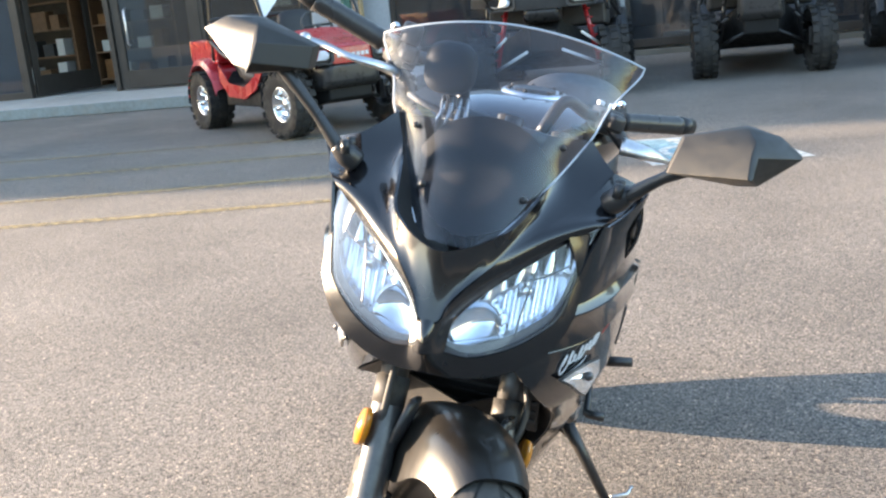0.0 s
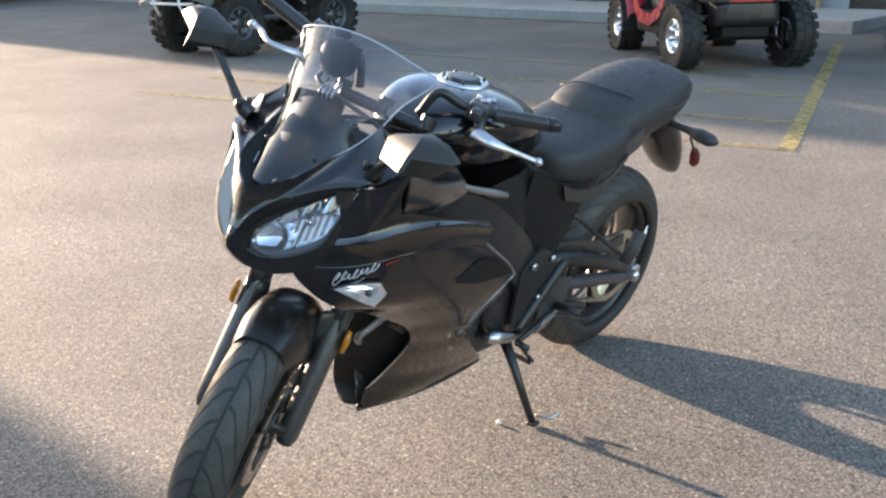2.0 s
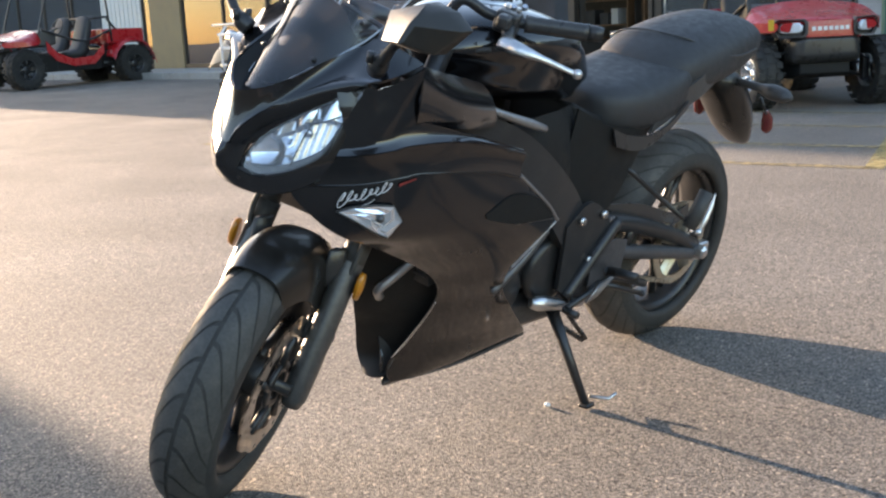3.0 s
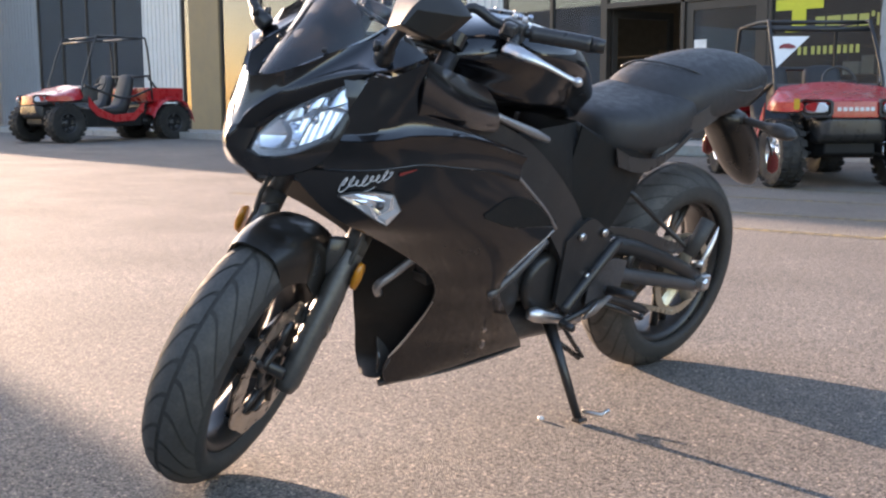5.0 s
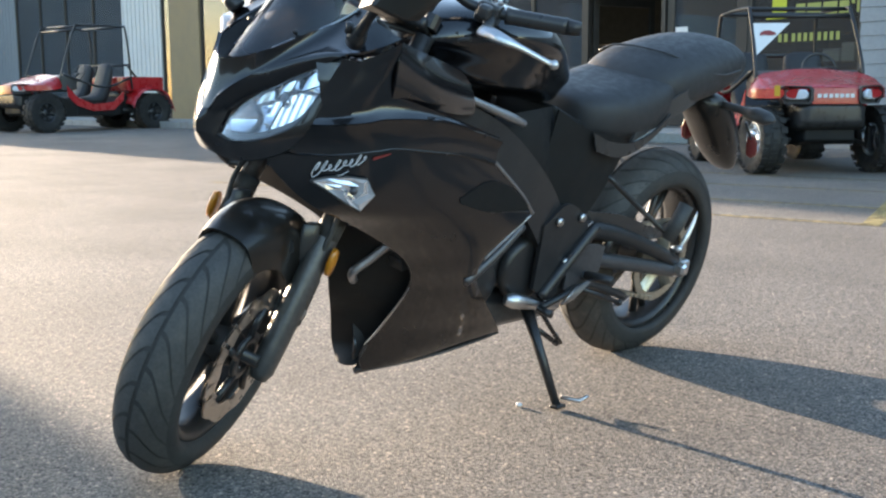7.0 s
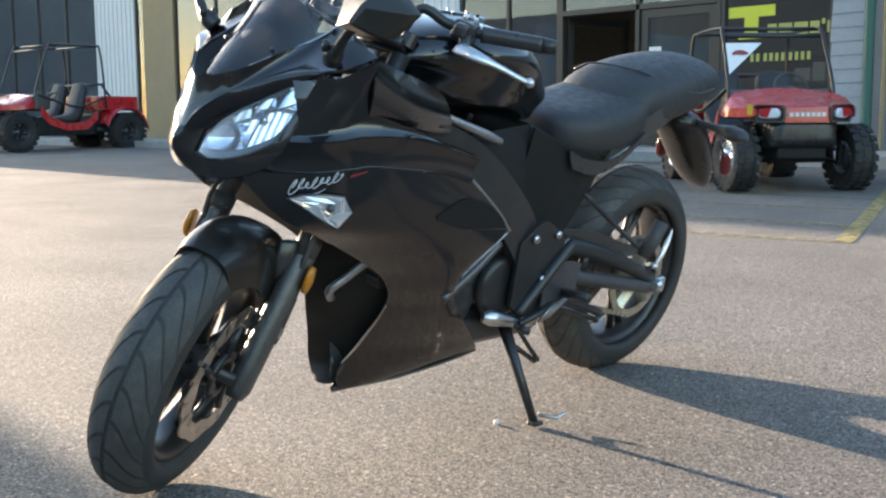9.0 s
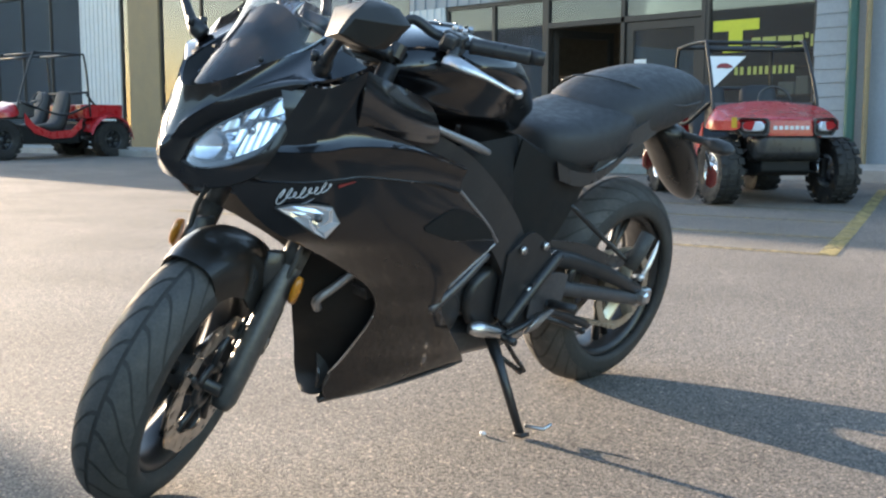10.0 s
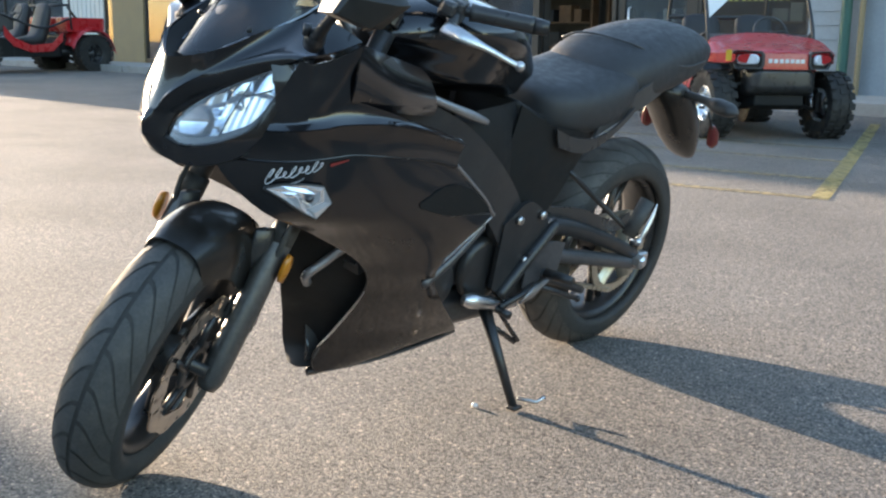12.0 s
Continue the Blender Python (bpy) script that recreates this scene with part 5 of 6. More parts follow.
# seats and tail
def seat(name, rows, label, pinch=0.85, dome=0.58, crown=0.5):
    bm = fresh()
    rings = []
    for y, hw, z0, z1 in rows:
        ring = []
        for k in range(18):
            a = 2 * math.pi * (k + 0.5) / 18
            c, q = math.cos(a), math.sin(a)
            x = math.copysign(abs(c) ** (0.5 if q < 0 else crown), c) * hw * (1.0 if q < 0 else pinch + (1 - pinch) * abs(c))
            z = (z0 + z1) / 2 + math.copysign(abs(q) ** (dome if q > 0 else 0.58), q) * (z1 - z0) / 2
            ring.append(Vector((x, y, z)))
        rings.append(ring)
    loft(bm, rings)
    return part(name, bm, SEAT_VINYL, bike, label, subsurf=2)


seat("rider_seat", [(0.236, 0.050, 0.722, 0.780), (0.248, 0.104, 0.698, 0.798), (0.29, 0.138, 0.684, 0.812), (0.36, 0.155, 0.680, 0.822), (0.44, 0.162, 0.686, 0.838), (0.52, 0.160, 0.708, 0.858), (0.60, 0.145, 0.754, 0.880)], "black vinyl rider seat", 0.94, 0.72, 0.56)
pas = seat("passenger_seat", [(0.475, 0.085, 0.77, 0.842), (0.495, 0.126, 0.755, 0.868), (0.55, 0.148, 0.755, 0.902), (0.63, 0.157, 0.762, 0.926), (0.74, 0.156, 0.784, 0.949), (0.85, 0.144, 0.812, 0.962), (0.93, 0.118, 0.842, 0.950), (0.98, 0.086, 0.866, 0.920), (1.0, 0.05, 0.882, 0.897)], "black vinyl passenger seat with a seamed pad", 0.92, 0.92, 0.82)
bm = fresh()
tube(bm, [(-0.130, 0.565, 0.878), (-0.085, 0.565, 0.901), (-0.03, 0.57, 0.910), (0.03, 0.575, 0.911), (0.09, 0.60, 0.905), (0.140, 0.68, 0.875), (0.153, 0.76, 0.868), (0.143, 0.86, 0.880)], 0.0028, 6, 40)
part("seat_piping", bm, BLACK_PLASTIC, pas)


def tail():
    for s in (1, -1):
        bm = fresh()
        sheet(bm, [(0.42, 0.735), (0.54, 0.80), (0.68, 0.855), (0.84, 0.895), (0.985, 0.905)], [(0.40, 0.69), (0.54, 0.745), (0.68, 0.79), (0.85, 0.84), (0.985, 0.88)],
              lambda y, z: Vector((s * (0.150 - 0.11 * max(0, y - 0.6) ** 1.1 / 0.36 ** 1.1 * 0.75 + 0.02 * (z - 0.8)), y, z)), 18, 6)
        part("tail_cowl", bm, BLACK_PLASTIC, bike, "black tail cowl side", solid=0.006)
        bm = fresh()
        sheet(bm, [(0.12, 0.775), (0.22, 0.73), (0.34, 0.71), (0.44, 0.72)], [(0.10, 0.55), (0.19, 0.47), (0.29, 0.50), (0.42, 0.67)], lambda y, z: Vector((s * (0.112 + 0.030 * math.sin(math.pi * min(1, max(0, (y - 0.06) / 0.42))) - 0.05 * (0.7 - z)), y, z)), 18, 8)
        part("inner_side_cover", bm, MATT_BLACK, bike, solid=0.006)
        bm = fresh()
        sheet(bm, [(0.235, 0.722), (0.30, 0.700), (0.38, 0.694), (0.46, 0.716), (0.54, 0.765)], [(0.255, 0.676), (0.32, 0.660), (0.38, 0.664), (0.46, 0.698), (0.54, 0.748)], lambda y, z: Vector((s * (0.152 + 0.012 * math.sin(math.pi * (y - 0.22) / 0.38)), y, z)), 20, 5)
        part("seat_base", bm, DARK_PLASTIC, bike, "satin grey-black trim under the seat", solid=0.006)
        bm = fresh()
        sheet(bm, [(-0.14, 0.755), (-0.04, 0.765), (0.06, 0.775), (0.13, 0.775)], [(-0.085, 0.60), (-0.01, 0.53), (0.07, 0.47), (0.16, 0.44)], lambda y, z: Vector((s * (0.118 + 0.030 * math.sin(math.pi * min(1, max(0, (z - 0.42) / 0.36))) ** 0.7 - 0.035 * max(0, (y - 0.06) / 0.1)), y, z)), 18, 12)
        part("frame_cover", bm, MATT_BLACK, bike, "satin black frame cover below the tank", solid=0.006)
    bm = fresh()
    rings = []
    for y, hw, z0, z1 in ((0.42, 0.10, 0.70, 0.80), (0.60, 0.11, 0.76, 0.84), (0.80, 0.085, 0.81, 0.87), (0.95, 0.055, 0.855, 0.895)):
        rings.append([Vector((x * hw, y, z0 if q < 0 else z1)) for x, q in ((-1, -1), (1, -1), (1, 1), (-1, 1))])
    loft(bm, rings)
    part("under_tail", bm, MATT_BLACK, bike, bevel=0.01, smooth=False)
    bm = fresh()
    block(bm, (0.10, 0.03, 0.035), (0, 0.955, 0.89), Matrix.Rotation(radians(20), 4, "X"))
    part("tail_light", bm, RED_LENS, bike, "red tail light", bevel=0.008, smooth=False)
    # number plate hanger and rear mudguard
    bm = fresh()
    rings = []
    for y, z, hw, th in ((0.87, 0.780, 0.062, 0.03), (0.955, 0.745, 0.074, 0.050), (1.022, 0.685, 0.072, 0.056), (1.082, 0.622, 0.064, 0.048), (1.124, 0.574, 0.048, 0.028), (1.140, 0.552, 0.034, 0.012)):
        rings.append([Vector((hw * math.copysign(abs(math.cos(a)) ** 0.6, math.cos(a)), y + 0.55 * th * math.sin(a), z + th * math.sin(a))) for a in (2 * math.pi * (k + 0.5) / 14 for k in range(14))])
    loft(bm, rings)
    part("rear_mudguard", bm, FENDER_PAINT, bike, "rounded black rear mudguard and plate hanger", subsurf=1)
    for s in (1, -1):
        bm = fresh()
        tube(bm, [(s * 0.06, 0.945, 0.765), (s * 0.13, 0.95, 0.762), (s * 0.17, 0.945, 0.76), (s * 0.215, 0.938, 0.758), (s * 0.24, 0.935, 0.757)], [0.012, 0.013, 0.024, 0.022, 0.006], 14, 20, flat=0.75)
        sg = part("rear_turn_signal", bm, BLACK_PLASTIC, bike, "black stalk rear turn signal")
        bm = fresh()
        tube(bm, [(s * 0.165, 0.962, 0.76), (s * 0.215, 0.955, 0.758)], [0.017, 0.014], 12)
        part("lens", bm, LENS_GLASS, sg)
        bm = fresh()
        tube(bm, [(s * 0.10, 1.03, 0.72), (s * 0.115, 1.055, 0.67)], 0.004, 6)
        bm2 = fresh()
        tube(bm2, [(s * 0.113, 1.052, 0.68), (s * 0.116, 1.065, 0.655), (s * 0.117, 1.075, 0.625), (s * 0.117, 1.08, 0.612)], [0.008, 0.018, 0.018, 0.006], 14, 14, flat=0.45)
        part("reflector_stay", bm, BLACK_METAL, sg)
        part("reflector", bm2, RED_LENS, sg, "red oval reflector")


tail()

# inner mudguard and closed box under the seat
bm = fresh()
rings = []
for y, hw, z0, z1 in ((0.14, 0.10, 0.50, 0.78), (0.24, 0.105, 0.47, 0.74), (0.34, 0.10, 0.56, 0.73), (0.42, 0.10, 0.645, 0.74), (0.52, 0.10, 0.69, 0.77)):
    rings.append([Vector((x * hw, y, z0 if q < 0 else z1)) for x, q in ((-1, -1), (1, -1), (1, 1), (-1, 1))])
loft(bm, rings)
part("inner_mudguard", bm, MATT_BLACK, bike, "black inner mudguard under the seat", bevel=0.012, smooth=False)

# frame, engine and running gear
def frame_side(s):
    bm = fresh()
    def spar(y, z):
        return Vector((s * (0.118 + 0.036 * math.sin(math.pi * min(1.0, max(0.0, (y + 0.34) / 0.62)))), y, z))
    sheet(bm, [(-0.30, 0.83), (-0.10, 0.752), (0.06, 0.640), (0.16, 0.545), (0.215, 0.455), (0.225, 0.36)], [(-0.30, 0.745), (-0.13, 0.655), (0.02, 0.530), (0.10, 0.445), (0.145, 0.38), (0.155, 0.31)], spar, 24, 6)
    solid_frame = part("frame", bm, BLACK_METAL, bike, "broad black frame spar", solid=0.028)
    bm = fresh()
    tube(bm, [(s * 0.11, 0.14, 0.56), (s * 0.10, 0.35, 0.67), (s * 0.10, 0.60, 0.78)], 0.018, 10, 12)
    part("seat_rail", bm, BLACK_METAL, solid_frame)
    bm = fresh()
    sheet(bm, [(0.10, 0.50), (0.18, 0.55), (0.26, 0.50), (0.30, 0.42)], [(0.10, 0.34), (0.16, 0.30), (0.24, 0.30), (0.29, 0.36)], lambda y, z: Vector((s * 0.16, y, z)), 14, 5)
    plate = part("pivot_plate", bm, BLACK_METAL, bike, solid=0.012)
    for y, z in ((0.149, 0.508), (0.234, 0.512), (0.2, 0.40)):
        bm = fresh()
        turn(bm, [(0.0, 0.0), (0.0, 0.011), (s * 0.008, 0.010), (s * 0.008, 0.0)], 12, centre=(s * 0.168, y, z))
        part("frame_bolt", bm, ALLOY, plate)
    # rider peg and heel plate
    bm = fresh()
    tube(bm, [(s * 0.165, 0.275, 0.355), (s * 0.19, 0.272, 0.36)], 0.012, 10)
    tube(bm, [(s * 0.19, 0.272, 0.362), (s * 0.275, 0.262, 0.378)], [0.013, 0.011], 12)
    part("rider_peg", bm, BLACK_METAL, bike, "rubber topped rider foot peg")
    bm = fresh()
    sheet(bm, [(0.20, 0.42), (0.28, 0.44), (0.34, 0.43)], [(0.20, 0.33), (0.27, 0.31), (0.33, 0.34)], lambda y, z: Vector((s * 0.178, y, z)), 10, 4)
    part("heel_guard", bm, GREY_METAL, bike, solid=0.004)
    # passenger peg on its hanger, folded up
    bm = fresh()
    tube(bm, [(s * 0.13, 0.36, 0.60), (s * 0.165, 0.47, 0.52), (s * 0.222, 0.550, 0.452)], 0.007, 10, 10)
    hang = part("peg_hanger", bm, BLACK_METAL, bike)
    bm = fresh()
    tube(bm, [(s * 0.226, 0.545, 0.440), (s * 0.231, 0.568, 0.488), (s * 0.233, 0.59, 0.535)], [0.018, 0.021, 0.020], 16)
    part("passenger_peg", bm, RUBBER, hang)


both(frame_side)
bm = fresh()
block(bm, (0.22, 0.32, 0.16), (0, 0.03, 0.41))
block(bm, (0.13, 0.28, 0.12), (0, 0.03, 0.29))
block(bm, (0.22, 0.22, 0.22), (0, -0.10, 0.50), Matrix.Rotation(radians(-15), 4, "X"))
eng = part("engine", bm, GREY_METAL, bike, "dark grey engine", bevel=0.02, smooth=False)
for x, r, y, z in ((0.14, 0.085, 0.10, 0.38), (-0.14, 0.095, 0.06, 0.36), (0.135, 0.06, -0.06, 0.36)):
    bm = fresh()
    turn(bm, [(0.0, r), (math.copysign(0.016, x), r * 0.96), (math.copysign(0.022, x), r * 0.8), (math.copysign(0.022, x), 0.0)], 32, centre=(x - math.copysign(0.02, x), y, z))
    part("engine_cover", bm, BLACK_METAL, eng)
bm = fresh()
block(bm, (0.24, 0.025, 0.22), (0, -0.31, 0.53), Matrix.Rotation(radians(12), 4, "X"))
rad = part("radiator", bm, BLACK_METAL, bike, "black finned radiator", smooth=False)
for k in range(10):
    bm = fresh()
    block(bm, (0.23, 0.006, 0.005), (0, -0.324 - 0.0042 * (k - 4.5), 0.442 + 0.0195 * k))
    part("fin", bm, GREY_METAL, rad, smooth=False)
bm = fresh()
tube(bm, [(0.035, -0.360, 0.378), (0.045, -0.374, 0.402), (0.062, -0.346, 0.433), (0.082, -0.318, 0.468), (0.09, -0.30, 0.476)], 0.010, 12, 18)
part("coolant_pipe", bm, SATIN_METAL, bike, "bright coolant pipe behind the fairing opening")
def header_pipe(s):
    bm = fresh()
    tube(bm, [(s * 0.05, -0.17, 0.50), (s * 0.052, -0.225, 0.43), (s * 0.048, -0.225, 0.34), (s * 0.04, -0.17, 0.265), (s * 0.036, -0.04, 0.235)], 0.019, 12, 20)
    part("exhaust_header", bm, GREY_METAL, bike, "dull steel exhaust header")


both(header_pipe)
bm = fresh()
rings = []
for y, hw, z0, z1 in ((-0.02, 0.06, 0.22, 0.29), (0.05, 0.10, 0.205, 0.31), (0.28, 0.11, 0.21, 0.31), (0.36, 0.07, 0.235, 0.29)):
    rings.append([Vector((x * hw, y, (z0 + z1) / 2 + q * (z1 - z0) / 2)) for x, q in ((-1, -0.5), (-0.7, -1), (0.7, -1), (1, -0.5), (1, 0.5), (0.7, 1), (-0.7, 1), (-1, 0.5))])
loft(bm, rings)
part("silencer", bm, GREY_METAL, bike, "short under-engine silencer", bevel=0.01)

# shift lever
bm = fresh()
tube(bm, [(0.175, 0.245, 0.335), (0.19, 0.20, 0.32), (0.195, 0.10, 0.30)], 0.008, 8)
tube(bm, [(0.195, 0.10, 0.30), (0.235, 0.098, 0.30)], 0.010, 10)
part("shift_lever", bm, BLACK_METAL, bike, "black shift lever")
bm = fresh()
tube(bm, [(0.18, 0.25, 0.33), (0.185, 0.35, 0.295), (0.19, 0.435, 0.265)], 0.007, 8)
bmesh.ops.create_icosphere(bm, subdivisions=1, radius=0.011, matrix=Matrix.Translation((0.19, 0.437, 0.264)))
part("brake_stay", bm, BLACK_METAL, bike)

# side stand, down
foot = bike.matrix_basis.inverted() @ Vector((0.290, 0.128, 0.010))
bm = fresh()
top = Vector((0.135, 0.118, 0.290))
tube(bm, [top, top.lerp(foot, 0.5), foot], [0.017, 0.0125, 0.0105], 12)
stand = part("side_stand", bm, BLACK_METAL, bike, "black side stand leg resting on the asphalt")
bm = fresh()
block(bm, (0.028, 0.032, 0.011), foot + Vector((0.004, 0.0, 0.0)), Matrix.Rotation(radians(-12.7), 4, "Y"))
part("stand_foot", bm, BLACK_METAL, stand, bevel=0.004, smooth=False)
bm = fresh()
tube(bm, [foot + Vector((0.0, 0.01, 0.02)), foot + Vector((0.035, 0.042, 0.018)), foot + Vector((0.044, 0.060, 0.032))], 0.005, 8)
part("stand_tang", bm, ALLOY, stand, "bright worn stand tang")
bm = fresh()
tube(bm, [top + Vector((0.01, 0.03, -0.06)), top + Vector((0.03, 0.12, -0.12))], 0.007, 8)
part("stand_spring", bm, BLACK_METAL, stand)
bm = fresh()
tube(bm, [(0.150, 0.022, 0.318), (0.160, 0.045, 0.316), (0.165, 0.11, 0.300), (0.165, 0.20, 0.286)], [0.013, 0.020, 0.015, 0.013], 12, 14)
part("stand_bracket", bm, ALLOY, stand, "bare alloy stand bracket")
bm = fresh()
tube(bm, [(0.168, 0.215, 0.205), (0.166, 0.250, 0.172)], 0.006, 8)
tube(bm, [(0.166, 0.135, 0.285), (0.168, 0.218, 0.20)], 0.006, 8)
part("stand_stop", bm, BLACK_METAL, stand)
# ribbed guard behind the stand
for k in range(5):
    bm = fresh()
    tube(bm, [(0.186, 0.195 + 0.010 * k, 0.292 + 0.0025 * k), (0.186, 0.250 + 0.012 * k, 0.335 + 0.003 * k)], 0.0045, 8)
    part("guard_rib", bm, SATIN_METAL, bike)
# trims along the bodywork
def trims(s):
    for name, pts, r, m, lab in (
            # satin tube stands for the edge highlight of the panel below the tank
            ("panel_edge_highlight", [(0.125, -0.310, 0.836), (0.147, -0.24, 0.818), (0.159, -0.18, 0.798), (0.165, -0.09, 0.770), (0.160, -0.030, 0.751)], [0.004, 0.008, 0.009, 0.011, 0.008], SATIN_METAL, "satin grey tube painting the panel edge highlight below the tank"),
            # satin tubes stand for the highlight along the fairing's rear edges
            ("fairing_edge_highlight", [(flank(y, z, 0.002), y, z) for y, z in ((-0.205, 0.702), (-0.135, 0.650), (-0.077, 0.607), (-0.030, 0.563))], 0.0045, SATIN_METAL, "pale tube painting the highlight on the rear edge of the side fairing"),
            ("lower_fairing_edge_highlight", [(flank(y, z, 0.002), y, z) for y, z in ((-0.034, 0.560), (-0.085, 0.510), (-0.128, 0.452))], 0.0035, SATIN_METAL, "pale tube painting the highlight on the lower rear fairing edge"),
            ("engine_mount", [(0.168, -0.150, 0.392), (0.170, -0.06, 0.452), (0.168, 0.014, 0.512)], 0.013, GREY_METAL, "grey frame down tube"),
            ("panel_seam", [(flank(y, z, 0.005), y, z) for y, z in ((-0.175, 0.578), (-0.11, 0.575), (-0.045, 0.570))], 0.0016, DARK_PLASTIC, "raised seam across the fairing panel"),
            ("rear_down_tube", [(0.168, 0.300, 0.485), (0.170, 0.21, 0.40), (0.168, 0.130, 0.315)], 0.016, BLACK_METAL, "black frame tube behind the engine"),
            ("linkage_bar", [(0.112, 0.335, 0.312), (0.116, 0.45, 0.278), (0.112, 0.565, 0.236)], 0.012, BLACK_METAL, "black suspension linkage bar"),
            ("cowl_bracket", [(0.208, -0.412, 0.895), (0.212, -0.422, 0.872), (0.216, -0.436, 0.842)], 0.008, ALLOY, "bright bracket inside the cowl")):
        bm = fresh()
        tube(bm, [(s * x, y, z) for x, y, z in pts], r, 10, 6 * len(pts))
        part(name, bm, m, bike, lab)


both(trims)
bm = fresh()
tube(bm, [(0.150, 0.745, 0.372), (0.152, 0.760, 0.402), (0.150, 0.782, 0.440), (0.146, 0.798, 0.474)], [0.006, 0.0085, 0.0065, 0.0015], 10, 16, flat=0.6)
tube(bm, [(0.128, 0.735, 0.362), (0.158, 0.742, 0.370)], 0.010, 10)
part("axle_stay", bm, ALLOY, bike, "bright tapered stay above the rear axle")


# ---- parked vehicles ----
def off_road_wheel(parent, c, r, w, rim_mat, yaw=0.0, out=1, tyre_mat=None):
    """Knobbly tyre on a dished alloy rim; out: the side that faces away from the vehicle."""
    root = new("wheel")
    root.parent = parent
    root.matrix_basis = pose(c[0], c[1], c[2], 0, 0, yaw)
    bm = fresh()
    rim = r * 0.5
    h = w / 2
    turn(bm, [(-h * 0.72, rim), (-h * 0.95, rim + (r - rim) * 0.45), (-h * 0.92, r * 0.90), (-h * 0.7, r * 0.965), (0, r * 0.975), (h * 0.7, r * 0.965), (h * 0.92, r * 0.90), (h * 0.95, rim + (r - rim) * 0.45), (h * 0.72, rim)], 40)
    tyre = part("tyre", bm, tyre_mat or DUSTY_RUBBER, root, "dusty knobbly tyre")
    bm = fresh()
    n = 20
    for k in range(n):
        for j, x in enumerate((-0.36, 0.0, 0.36)):
            a = 2 * math.pi * (k + (0.5 if j == 1 else 0.0)) / n
            m = Matrix.Rotation(-a, 4, "X")
            block(bm, (w * 0.26, r * 0.19, r * 0.04), m @ Vector((x * w * 1.10, 0, r * 0.978)), m)
        for x in (-0.93, 0.93):
            a = 2 * math.pi * (k + 0.25) / n
            m = Matrix.Rotation(-a, 4, "X")
            block(bm, (w * 0.05, r * 0.15, r * 0.12), m @ Vector((x * h * 0.98, 0, r * 0.875)), m)
    kn = part("tread", bm, tyre_mat or DUSTY_RUBBER, tyre, smooth=False)
    kn["kind"] = "stuff"
    bm = fresh()
    o = out
    turn(bm, [(-o * h * 0.7, rim + 0.004), (o * h * 0.55, rim + 0.004), (o * h * 0.74, rim + 0.014), (o * h * 0.74, rim - 0.01), (o * h * 0.5, rim - 0.022), (o * h * 0.1, rim * 0.72), (o * h * 0.2, rim * 0.42), (o * h * 0.42, rim * 0.36), (o * h * 0.45, 0.0)], 32)
    r1 = part("rim", bm, rim_mat, root, "dished alloy rim")
    bm = fresh()
    for k in range(7):
        a = 2 * math.pi * k / 7
        tube(bm, [(o * h * 0.30, 0.32 * rim * math.sin(a), 0.32 * rim * math.cos(a)), (o * h * 0.52, 0.9 * rim * math.sin(a), 0.9 * rim * math.cos(a))], [0.020, 0.026], 6, flat=0.45)
    part("rim_face", bm, rim_mat, r1)
    return root


def skin(bm, rows):
    """A skin through rows of points."""
    vs = [[bm.verts.new(p) for p in r] for r in rows]
    for a, b in zip(vs, vs[1:]):
        for i in range(len(a) - 1):
            bm.faces.new((a[i], a[i + 1], b[i + 1], b[i]))
    return bm


